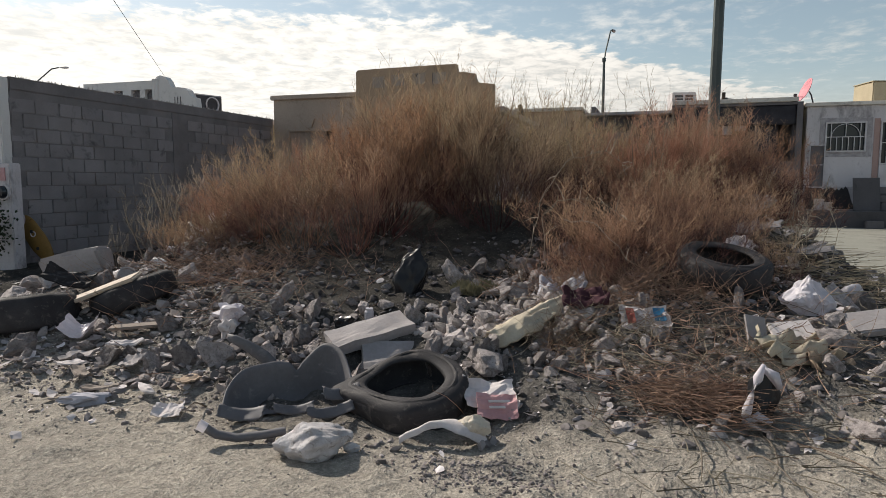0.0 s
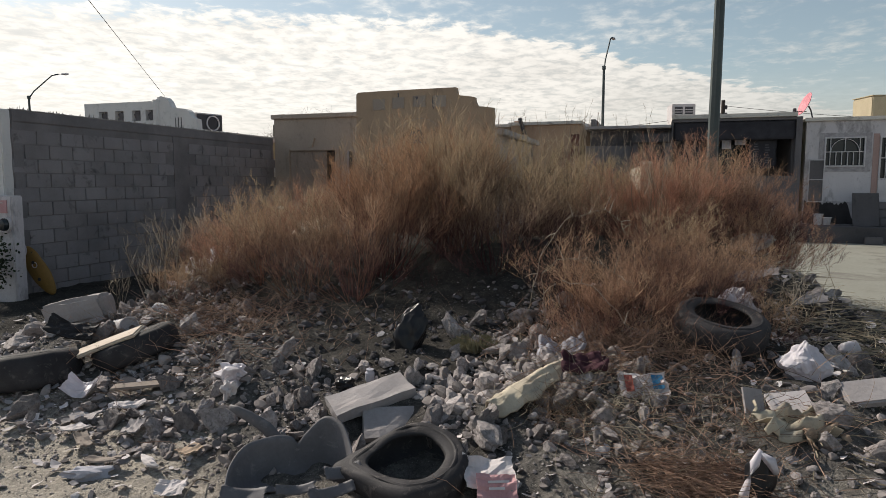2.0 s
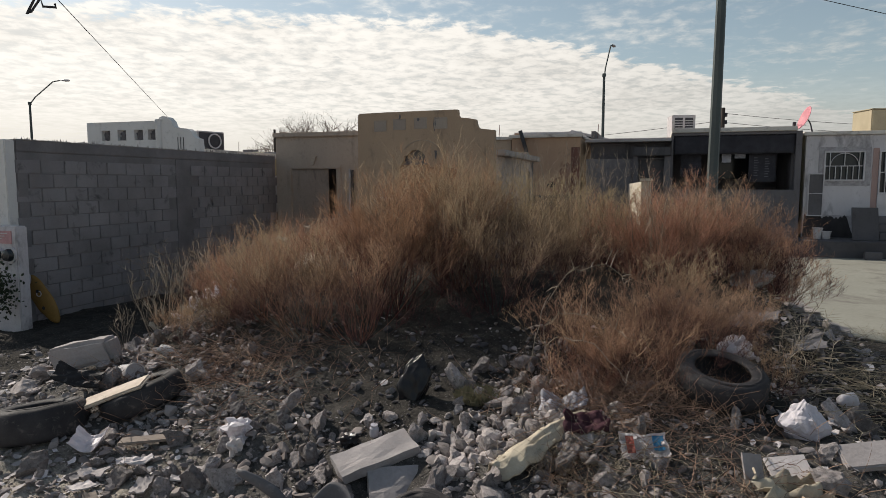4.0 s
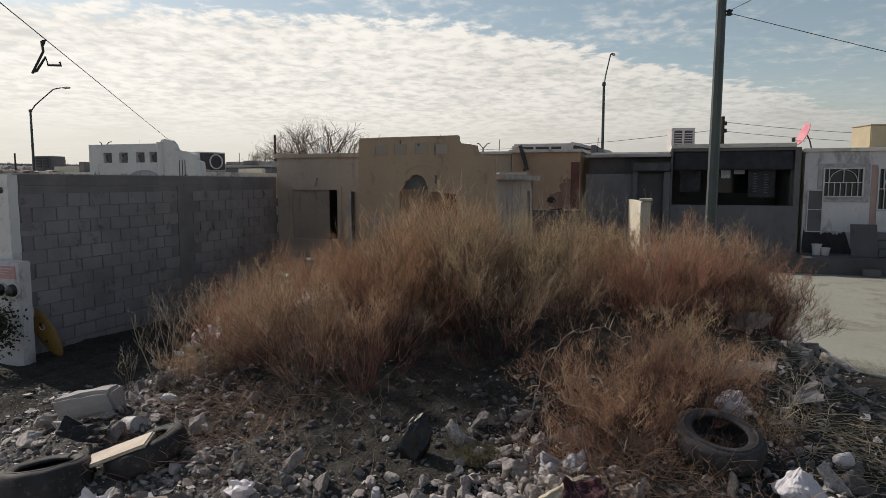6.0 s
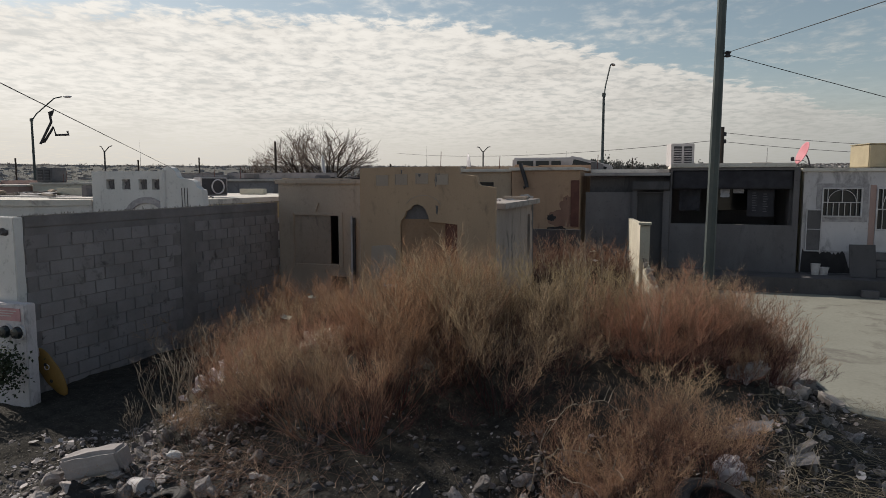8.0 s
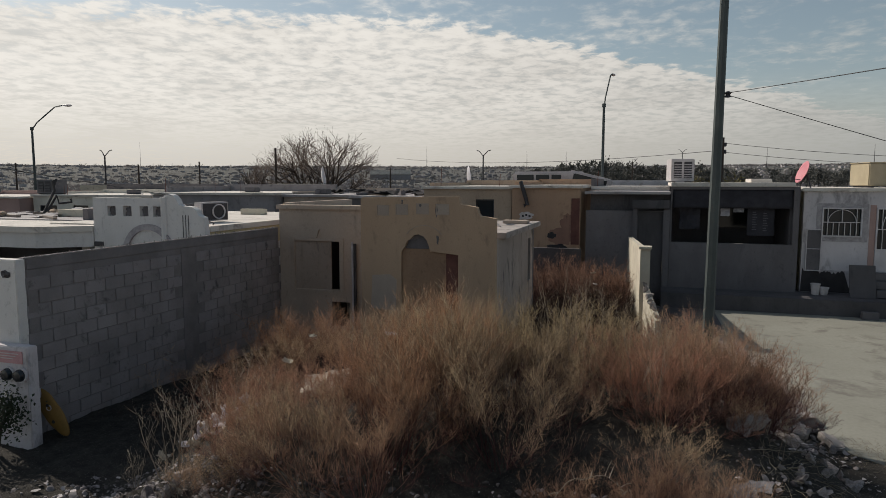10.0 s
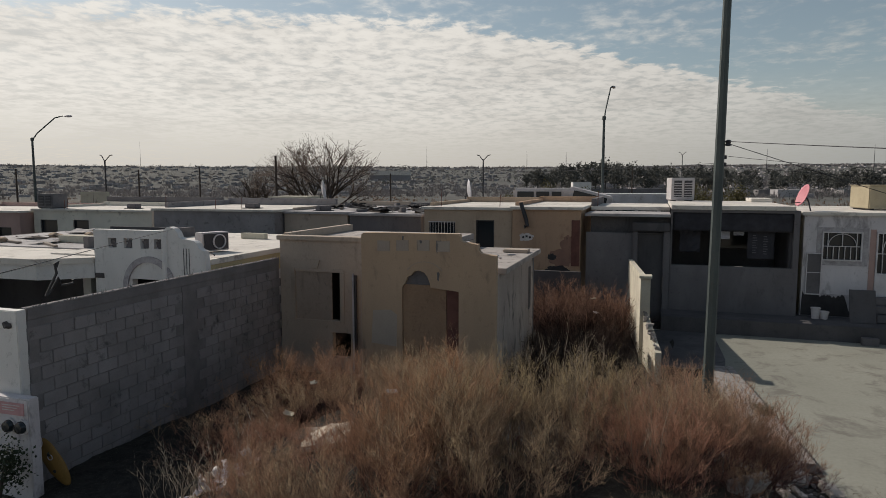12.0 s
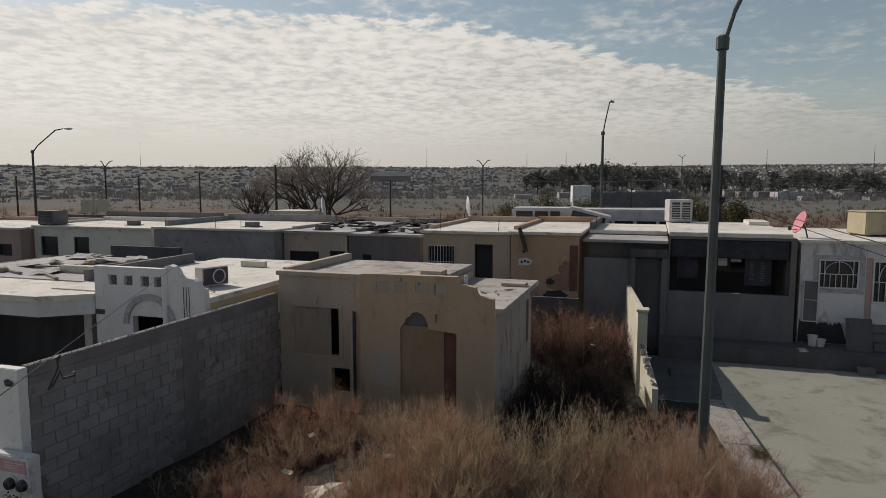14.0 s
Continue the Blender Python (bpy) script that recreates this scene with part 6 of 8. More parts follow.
SHAPES = [bush_data(1, 32, 1.2, 0.55, 8, 7, 0.15, 2, 1.0, 0.06, 0.28, 0.42, 0.4), bush_data(2, 30, 1.2, 0.85, 8, 7, 0.15, 2, 1.0, 0.06, 0.32, 0.42, 0.45), bush_data(3, 34, 1.2, 0.45, 7, 7, 0.14, 2, 1.0, 0.08, 0.28, 0.42, 0.4), bush_data(4, 32, 1.2, 1.05, 8, 7, 0.15, 2, 1.0, 0.04, 0.36, 0.4, 0.5),
          bush_data(11, 50, 1.15, 0.55, 11, 7, 0.20, 2, 1.1, 0.07, 0.30, 0.52, 0.42), bush_data(12, 50, 1.15, 0.95, 11, 7, 0.20, 2, 1.1, 0.12, 0.32, 0.50, 0.48), bush_data(13, 50, 1.12, 0.78, 11, 7, 0.22, 2, 1.1, 0.05, 0.36, 0.48, 0.52)]
FORMS = ("dense upright", "spreading", "upright feathery", "rounded tangled", "large fan-shaped", "wide arching", "broad twiggy")
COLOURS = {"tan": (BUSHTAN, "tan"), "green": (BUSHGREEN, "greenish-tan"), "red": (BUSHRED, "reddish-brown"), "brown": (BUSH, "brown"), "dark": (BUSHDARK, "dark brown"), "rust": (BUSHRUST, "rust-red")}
MODELS = {}
# clumps: middle, half widths, height of the tops, colour, favoured form
CLUMPS = (
    (-6.1, 8.2, 0.32, 0.35, 1.55, "red", 3), (-6.4, 9.3, 0.4, 0.4, 1.05, "brown", 3), (-5.5, 7.9, 0.45, 0.4, 1.15, "brown", 1),
    (-4.65, 7.1, 0.5, 0.5, 1.25, "brown", 1), (-4.4, 6.3, 0.5, 0.4, 1.35, "brown", 1), (-4.3, 5.6, 0.4, 0.3, 1.20, "tan", 1),
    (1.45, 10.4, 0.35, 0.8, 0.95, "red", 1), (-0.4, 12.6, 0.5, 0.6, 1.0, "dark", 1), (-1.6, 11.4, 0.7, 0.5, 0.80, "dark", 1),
    (-0.45, 5.45, 0.55, 0.42, 1.45, "red", 1), (0.35, 5.9, 0.3, 0.25, 1.25, "red", 0), (0.02, 6.35, 0.16, 0.16, 1.62, "tan", 2))
# single large shrubs: foot, height of the tops, colour, form
SHRUBS = (
    (-1.50, 6.45, 2.10, "tan", 5), (-2.05, 6.9, 2.55, "tan", 4), (-2.62, 6.2, 2.10, "rust", 4), (-2.95, 6.85, 2.20, "rust", 4), (-2.75, 5.7, 1.65, "brown", 5), (-3.35, 5.75, 1.75, "tan", 6),
    (-3.9, 5.95, 1.62, "brown", 5), (-1.75, 7.7, 2.35, "green", 6), (-2.55, 7.9, 2.50, "rust", 4), (-1.25, 8.4, 2.15, "green", 5), (-0.65, 9.0, 2.15, "green", 6), (-1.0, 10.0, 1.25, "dark", 6),
    (-0.25, 10.2, 1.45, "red", 5), (0.15, 7.75, 2.2, "brown", 5), (0.4, 9.3, 2.0, "red", 6), (0.70, 8.0, 2.12, "brown", 6), (1.3, 9.4, 1.5, "brown", 5), (0.45, 8.5, 2.1, "tan", 6), (0.1, 5.75, 1.4, "red", 6), (-2.3, 7.35, 2.45, "rust", 6),
    (-4.35, 6.1, 1.35, "brown", 6), (0.75, 10.3, 1.7, "red", 5), (-3.1, 8.6, 2.1, "tan", 5), (0.95, 8.25, 1.95, "red", 6), (1.3, 8.6, 1.65, "red", 6), (0.35, 7.5, 1.7, "red", 5), (0.95, 7.75, 1.45, "brown", 5), (-0.25, 8.0, 2.0, "brown", 5), (-0.95, 7.35, 1.95, "tan", 5), (-0.35, 8.2, 1.95, "green", 6),
    (1.55, 9.2, 1.30, "brown", 6), (-5.55, 10.2, 1.62, "red", 6), (-4.95, 10.0, 1.55, "red", 6), (-6.2, 10.3, 1.50, "rust", 6), (-4.7, 8.9, 1.55, "tan", 6), (-5.3, 8.7, 1.45, "tan", 6), (-3.5, 6.6, 1.85, "brown", 4), (0.0, 5.08, 1.15, "red", 6), (0.50, 5.75, 1.35, "brown", 6), (-0.38, 5.02, 1.1, "brown", 5), (0.85, 5.35, 0.95, "tan", 1),
    (-3.95, 9.5, 1.75, "tan", 6), (-3.05, 9.9, 1.85, "green", 6), (-3.45, 8.9, 1.85, "tan", 5), (0.3, 11.0, 1.6, "brown", 6), (-3.55, 7.75, 1.65, "brown", 5), (-4.75, 7.6, 1.25, "brown", 6), (-5.95, 9.7, 1.35, "red", 6))


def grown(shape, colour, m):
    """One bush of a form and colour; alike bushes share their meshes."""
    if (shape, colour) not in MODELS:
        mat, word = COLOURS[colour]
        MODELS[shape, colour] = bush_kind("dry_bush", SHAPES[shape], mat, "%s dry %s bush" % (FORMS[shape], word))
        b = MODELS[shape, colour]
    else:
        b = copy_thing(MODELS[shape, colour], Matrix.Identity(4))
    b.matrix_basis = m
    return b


r_b = random.Random(21)


def plant(x, y, h, shape, colour, tilt=14):
    s = h / 1.2 * r_b.uniform(0.82, 1.12)
    grown(shape, colour, Matrix.Translation((x, y, ground_z(x, y) - 0.03)) @ pose(0, 0, 0, r_b.uniform(-tilt, tilt), r_b.uniform(-tilt, tilt), r_b.uniform(0, 360)) @ Matrix.Diagonal((s * 1.2, s * 1.2, s, 1)))


for cx, cy, rx_, ry_, top, colour, form in CLUMPS:
    spots, tries = [], 0
    while tries < 200 and len(spots) < 4.0 + 6.5 * rx_ * ry_:
        tries += 1
        u, v = r_b.uniform(-1, 1), r_b.uniform(-1, 1)
        x, y = cx + rx_ * u, cy + ry_ * v
        d = u * u + v * v
        if d > 1 or (x - 0.47) ** 2 + (y - 4.9) ** 2 < 0.45 or any((x - a) ** 2 + (y - b) ** 2 < 0.12 for a, b in spots):
            continue
        spots.append((x, y))
        other = r_b.choice(("brown", "red", "tan", "green", "dark")) if r_b.random() < 0.14 else colour
        plant(x, y, max(top - ground_z(x, y), 0.6) * (1 - 0.32 * d), form if r_b.random() < 0.65 else r_b.randrange(4), other)
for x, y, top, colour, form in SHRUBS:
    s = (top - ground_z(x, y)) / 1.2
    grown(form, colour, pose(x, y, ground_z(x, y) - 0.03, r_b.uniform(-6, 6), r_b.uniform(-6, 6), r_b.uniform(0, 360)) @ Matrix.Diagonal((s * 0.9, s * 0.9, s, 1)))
# overgrown strip beside the abandoned house, and the path behind it
def undergrowth(name, count, spot, tall, material, label, seed):
    """A thicket nobody could count, in one mesh."""
    r = random.Random(seed)
    forms = [bush_data(60 + k, 15, 1.2, (0.55, 0.8)[k % 2], 5, 5, 0.16, 1, 2.2) for k in range(3)]
    vs, fs = [], []
    for _ in range(count):
        x, y = spot(r)
        s = tall(r, y) / 1.2
        m = Matrix.Translation((x, y, ground_z(x, y) - 0.03)) @ pose(0, 0, 0, r.uniform(-14, 14), r.uniform(-14, 14), r.uniform(0, 360)) @ Matrix.Diagonal((s * 1.15, s * 1.15, s, 1))
        sv, sf, tv, tf = forms[r.randrange(3)]
        for pv, pf in ((sv, sf), (tv, tf)):
            n = len(vs)
            vs.extend(m @ p for p in pv)
            fs.extend(tuple(n + k for k in f) for f in pf)
    return tagged(new(name, raw_mesh(name, vs, fs, material)), label, "bushes", kind="stuff")


undergrowth("undergrowth", 110, lambda r: (r.uniform(-2.8, -0.7), r.uniform(11.6, 18.2)), lambda r, y: r.uniform(0.55, 1.0), BUSHDARK, "overgrown thicket darkened in colour for the shade of the house", 31)
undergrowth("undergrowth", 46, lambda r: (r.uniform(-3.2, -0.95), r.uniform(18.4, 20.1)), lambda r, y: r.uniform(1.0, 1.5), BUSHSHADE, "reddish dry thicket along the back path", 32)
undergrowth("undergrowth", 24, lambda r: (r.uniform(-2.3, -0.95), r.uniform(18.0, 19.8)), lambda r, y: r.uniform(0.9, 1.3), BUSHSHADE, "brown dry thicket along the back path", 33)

# thin pale straggling branches at the left edge and over the front
PALE = [bush_kind("bare_shrub", bush_data(30 + s, 5, 1.0, 0.75, 6, 3, 0.1, 1, 1.4), BUSHPALE, "thin straggling pale bare shrub") for s in range(2)]
for i, (x, y, s, rz) in enumerate(((-4.85, 5.75, 0.95, 20), (-4.9, 6.3, 1.1, 80), (-4.7, 5.35, 0.65, 140), (-5.15, 5.8, 1.25, 200), (0.95, 5.55, 0.6, 300), (1.15, 5.9, 0.7, 30), (-5.0, 7.0, 1.0, 10), (1.25, 8.6, 0.9, 230), (-5.6, 6.4, 1.1, 60), (-5.45, 5.6, 0.7, 110), (1.3, 7.6, 0.7, 190))):
    b = PALE[i] if i < 2 else copy_thing(PALE[i % 2], Matrix.Identity(4))
    b.matrix_basis = pose(x, y, ground_z(x, y) - 0.02, 0, 0, rz) @ Matrix.Diagonal((s, s, s, 1))
# tall bare wands that stand up out of the thicket
WANDS = [bush_kind("tall_weed", bush_data(70 + s, (5, 4, 2)[s], 1.0, (0.22, 0.30, 0.10)[s], (7, 6, 5)[s], 3, 0.07, 1, 0.8), TWIGDRY, "tall thin bare weed with wiry side twigs") for s in range(3)]
for i, (x, y, top, kind_) in enumerate(((-2.14, 7.33, 2.44, 0), (-1.98, 7.55, 2.32, 1), (-1.83, 7.4, 2.38, 0), (-1.62, 7.9, 2.30, 1), (-1.50, 7.96, 2.30, 0), (-1.30, 8.1, 2.38, 0), (-1.04, 7.9, 2.66, 2), (-1.02, 8.0, 2.34, 0),
                                        (-0.84, 8.15, 2.38, 1), (-0.65, 8.23, 2.30, 0), (-0.45, 8.4, 2.30, 1), (-1.45, 8.5, 2.34, 1), (-1.15, 8.7, 2.42, 0), (-0.75, 8.8, 2.36, 1), (0.03, 7.4, 2.26, 1), (-0.06, 7.35, 2.30, 0), (0.50, 8.6, 2.14, 0), (0.22, 8.3, 2.19, 1), (-2.5, 7.2, 2.14, 0), (-2.9, 7.1, 2.27, 1), (-3.3, 7.0, 2.15, 0), (0.85, 8.3, 2.15, 1), (1.15, 8.5, 1.85, 0))):
    b = WANDS[kind_] if i in (0, 1, 6) else copy_thing(WANDS[kind_], Matrix.Identity(4))
    g = ground_z(x, y)
    s = (top - g) / 1.02
    b.matrix_basis = pose(x, y, g - 0.02, 0, 0, 67 * i) @ Matrix.Diagonal((s, s, s, 1))


def stalks(name, count, region, length, material, label, seed, lift=0.25, r0=0.003):
    """Dry stalks lying about, in one mesh."""
    r = random.Random(seed)
    vs, fs = [], []
    for _ in range(count):
        x, y = region(r)
        a, ln = r.uniform(0, 6.28), r.uniform(0.4, 1.0) * length
        up = r.uniform(0.0, lift)
        p = Vector((x, y, ground_z(x, y) + r.uniform(0.005, 0.05)))
        d = Vector((math.cos(a), math.sin(a), up)).normalized()
        pts = [p + d * ln * k / 4 + Vector((r.uniform(-1, 1), r.uniform(-1, 1), -abs(up) * (k / 4) ** 2)) * ln * 0.07 * (k > 0) for k in range(5)]
        w_ = r0 * r.uniform(0.6, 1.5)
        n = len(vs)
        for k, q in enumerate(pts):
            ww = w_ * (1 - 0.7 * k / 4)
            for s in range(3):
                b = 2.094 * s
                vs.append(q + Vector((-ww * math.cos(b) * d.y, ww * math.cos(b) * d.x, ww * math.sin(b))))
        for k in range(4):
            for s in range(3):
                i, j = n + 3 * k + s, n + 3 * k + (s + 1) % 3
                fs.append((i, j, j + 3, i + 3))
    ob = new(name, raw_mesh(name, vs, fs, material))
    return tagged(ob, label, "dry grass", kind="stuff")


# ---- tyres ----
def tyre(name, label, m, squash=0.0, sides=64, R=0.325, W=0.19, rim=0.195, bald=False, pinch=0.0):
    """A worn car tyre: open carcass with side walls, shoulder blocks and inner liner."""
    t = thing(name, label=label, category="tyre", m=m)
    prof = [(rim, -W * 0.40), (rim + 0.012, -W * 0.47), (rim + 0.05, -W * 0.52), (R - 0.035, -W * 0.5), (R - 0.008, -W * 0.40), (R, -W * 0.25), (R, W * 0.25),
            (R - 0.008, W * 0.40), (R - 0.035, W * 0.5), (rim + 0.05, W * 0.52), (rim + 0.012, W * 0.47), (rim, W * 0.40), (rim + 0.014, W * 0.37), (R - 0.03, W * 0.36),
            (R - 0.018, 0), (R - 0.03, -W * 0.36), (rim + 0.014, -W * 0.37)]
    bm = lathe(prof, sides, closed=True)
    def crush(v):
        if squash and v.x < 0:
            f = min(1, (-v.x / R)) ** 1.5
            v.z = v.z * (1 - squash * f) - 0.05 * squash * f
            v.x *= 1 + 0.12 * f
        if pinch and v.x < 0:
            f = min(1, (-v.x / R)) ** 1.3
            v.y *= 1 - pinch * f
            v.x *= 1 + 0.18 * f
            v.z = v.z * (1 - 0.3 * f) - 0.025 * f
        return v
    for v in bm.verts:
        v.co = crush(v.co.copy())
        v.co += v.co.normalized() * (0.010 if pinch else 0.004) * noise.noise(v.co * 11 + m.translation) + Vector((0, 0, 1)) * (0.012 if pinch else 0.004) * noise.noise(v.co * 7 + m.translation)
    bmesh.ops.recalc_face_normals(bm, faces=bm.faces)
    part("carcass", bm, TYREDUST, t, smooth=True)
    blocks = bmesh.new()
    n = 0 if bald else 44
    for i in range(n):
        a = 2 * math.pi * i / n
        for z0, z1, sk in ((-0.42, -0.22, 0.02), (-0.18, 0.0, -0.02), (0.02, 0.2, 0.02), (0.24, 0.42, -0.02)):
            vs = []
            for rr in (R - 0.004, R + 0.0035):
                for z, da in ((z0, 0), (z1, sk)):
                    for e in (0.1, 0.9):
                        b = a + da + e * 2 * math.pi / n
                        vs.append(blocks.verts.new(crush(Vector((rr * math.cos(b), rr * math.sin(b), z * W)))))
            for f in ((4, 5, 7, 6), (0, 1, 5, 4), (2, 6, 7, 3), (0, 4, 6, 2), (1, 3, 7, 5)):
                blocks.faces.new([vs[q] for q in f])
    bmesh.ops.recalc_face_normals(blocks, faces=blocks.faces)
    if bald:
        blocks = lathe([(R - 0.001, -W * 0.24), (R + 0.003, -W * 0.2), (R + 0.003, W * 0.2), (R - 0.001, W * 0.24)], sides)
        bmesh.ops.delete(blocks, geom=[f for f in blocks.faces if len(f.verts) > 4], context="FACES_ONLY")
        for v in blocks.verts:
            v.co = crush(v.co.copy())
    part("tread", blocks, TYREDUST, t, "worn-down tread" if bald else "worn tread blocks", smooth=bald)
    for z in (-1, 1):
        ringy = lathe([(R - 0.075, z * W * 0.525), (R - 0.065, z * (W * 0.525 + 0.004)), (R - 0.055, z * W * 0.525)], sides)
        for v in ringy.verts:
            v.co = crush(v.co.copy())
        bmesh.ops.delete(ringy, geom=[f for f in ringy.faces if len(f.verts) > 4], context="FACES_ONLY")
        part("side_rib", ringy, TYREDUST, t)
    return t


tyre("car_tyre", "bald dusty car tyre with a crushed sidewall lying in dirt", pose(-1.225, 3.22, 0.135, 15, 0, 18), squash=0.1, W=0.19, R=0.315, rim=0.19, bald=True, pinch=0.62)
tyre("car_tyre", "worn black car tyre lying on the rubble heap", pose(0.48, 5.10, 0.645, 13, 5, 12), bald=True)
tyre("car_tyre", "worn black car tyre half sunk in rubble", pose(-4.46, 3.70, 0.26, -9, -7, 18), W=0.25, R=0.33, bald=True)
tyre("car_tyre", "worn black car tyre with a pale board on it", pose(-3.94, 4.20, 0.36, 0, -21, 18), W=0.19, bald=True)

# ---- dumped things ----
def tuft(blades, seed, tall=0.13, wide=0.17):
    """A low tuft of fine leaves."""
    r = random.Random(seed)
    bm = bmesh.new()
    for _ in range(blades * 8):
        a, k = r.uniform(0, 6.28), wide * math.sqrt(r.random())
        p = Vector((k * math.cos(a), k * math.sin(a), 0.0))
        d = Vector((math.cos(a) * 0.5 + r.gauss(0, 0.4), math.sin(a) * 0.5 + r.gauss(0, 0.4), 1.0)).normalized()
        q = p + d * tall * r.uniform(0.4, 1.0) * (1.2 - k / wide * 0.6)
        e = d.orthogonal().normalized() * r.uniform(0.002, 0.006)
        bm.faces.new([bm.verts.new(v) for v in (p - e, p + e, p.lerp(q, 0.6) + e * 1.5, q, p.lerp(q, 0.6) - e * 1.5)])
    return bm


def stone_mesh_scaled(seed, a, b, c):
    bm = stone_mesh(seed, 8)
    bmesh.ops.scale(bm, vec=(a, b, c), verts=bm.verts)
    return bm


def on(x, y, dz=0.0, rx=0, ry=0, rz=0):
    return pose(x, y, ground_z(x, y) + dz, rx, ry, rz)


def worn_block(a, b, c, wear):
    """A block with worn, uneven faces."""
    bm = box(-a / 2, a / 2, -b / 2, b / 2, -c / 2, c / 2, bevel=0.02)
    bmesh.ops.subdivide_edges(bm, edges=bm.edges, cuts=3, use_grid_fill=True)
    for v in bm.verts:
        v.co += Vector((noise.noise(v.co * 7), noise.noise(v.co * 7 + Vector((5, 0, 0))), noise.noise(v.co * 7 + Vector((0, 7, 0))))) * wear
    return bm


slab = thing("concrete_slab", label="broken grey concrete slab tipped on the rubble", category="concrete slab", m=pose(-1.74, 3.86, 0.275, 12, -9, 48))
bm = box(-0.27, 0.27, -0.115, 0.115, -0.036, 0.036)
bmesh.ops.subdivide_edges(bm, edges=bm.edges, cuts=4, use_grid_fill=True)
for v in bm.verts:
    v.co += Vector((noise.noise(v.co * 9), noise.noise(v.co * 9 + Vector((5, 0, 0))), noise.noise(v.co * 9 + Vector((0, 7, 0))))) * 0.018
part("slab_body", bm, SLAB, slab)
slab2 = copy_thing(slab, pose(-1.53, 3.75, 0.15, 30, 4, 34) @ Matrix.Diagonal((0.72, 1.05, 0.9, 1)))
slab2["label"] = "smaller broken concrete slab under another"


LINER_RIM = ((0.0, -0.34, -0.16, 0.05), (0.12, -0.35, -0.02, 0.14), (0.25, -0.29, 0.12, 0.205), (0.38, -0.16, 0.19, 0.22), (0.46, -0.07, 0.20, 0.205), (0.50, -0.04, 0.205, 0.165),
             (0.54, 0.0, 0.23, 0.22), (0.66, 0.11, 0.265, 0.31), (0.78, 0.21, 0.21, 0.28), (0.9, 0.28, 0.08, 0.16), (1.0, 0.29, -0.06, 0.06))


def along_rim(u):
    """Foot and height of the liner's back wall, eased between its corners."""
    k = max(i for i in range(len(LINER_RIM) - 1) if LINER_RIM[i][0] <= u)
    p0, p1, p2, p3 = (LINER_RIM[min(max(i, 0), len(LINER_RIM) - 1)] for i in (k - 1, k, k + 1, k + 2))
    f = (u - p1[0]) / (p2[0] - p1[0])
    return [0.5 * (2 * p1[c] + (p2[c] - p0[c]) * f + (2 * p0[c] - 5 * p1[c] + 4 * p2[c] - p3[c]) * f * f + (3 * p1[c] - p0[c] - 3 * p2[c] + p3[c]) * f ** 3) for c in (1, 2, 3)]


def liner():
    """A grey plastic wheel-arch liner: a folded tray with a two-lobed back and curled front lips."""
    t = thing("wheel_arch_liner", label="torn grey plastic wheel-arch liner lying open", category="car part", m=pose(-1.80, 3.02, 0.015, 0, 0, 17.8))
    bm = bmesh.new()
    n, rows = 60, 12
    for side in (0, 1):
        vs = []
        for i in range(n + 1):
            u = i / n
            x, y, h = along_rim(u)
            out = Vector((x, y + 0.05, 0)).normalized()
            foot = Vector((x, y, 0.01)) * 0.88
            inner = Vector((x * 0.5, y * 0.25 - 0.07, 0.012))
            for j in range(rows):
                f = j / (rows - 1)
                if f < 0.3:
                    p = inner.lerp(foot, f / 0.3)
                else:
                    g = (f - 0.3) / 0.7
                    p = foot + out * (0.035 * math.sin(g * 1.9) + 0.012 * step(g, 0.85, 1.0)) + Vector((0, 0, h * g ** 0.85))
                p += Vector((0.3, 0.3, 1)) * 0.008 * noise.noise(Vector((u * 8, f * 4, 1)))
                vs.append(bm.verts.new(p + (out + Vector((0, 0, -0.4))) * 0.006 * side))
        for i in range(n):
            for j in range(rows - 1):
                q = [i * rows + j, (i + 1) * rows + j, (i + 1) * rows + j + 1, i * rows + j + 1]
                bm.faces.new([vs[k] for k in (q if side else q[::-1])])
        if not side:
            first = vs
    for i in range(n):
        a, b = i * rows + rows - 1, (i + 1) * rows + rows - 1
        bm.faces.new((first[a], first[b], vs[b], vs[a]))
    bmesh.ops.recalc_face_normals(bm, faces=bm.faces)
    part("shell", bm, GREYPLASTIC, t, smooth=True)
    for i, (x, y, z, w_, d_, rz) in enumerate(((-0.23, -0.15, 0.045, 0.24, 0.07, -4), (0.25, -0.04, 0.12, 0.20, 0.07, 24), (0.20, -0.13, 0.05, 0.24, 0.06, 26), (0.02, -0.12, 0.06, 0.20, 0.05, 12))):
        part("torn_flap", bent_sheet(w_, d_, 3 + i, 0.5, 0.03, 12, 5, 0.004, 0.15), GREYPLASTIC, t, smooth=True).matrix_basis = pose(x, y, z, 46, 0, rz)
    return t


liner()
strip = tube([(-0.29, 0.06, 0.22), (-0.24, 0.045, 0.20), (-0.17, 0.03, 0.165), (-0.07, 0.01, 0.10), (-0.01, 0, 0.03), (0.02, 0, -0.06)], [0.018, 0.03, 0.036, 0.042, 0.042, 0.03], 8)
bmesh.ops.scale(strip, vec=(1, 0.4, 1), verts=strip.verts)
solid("plastic_strip", strip, GREYPLASTIC, "curved grey plastic strip sticking out of the soil", "car part", smooth=True, m=on(-2.10, 3.32, 0.03, 0, 0, 17.8))


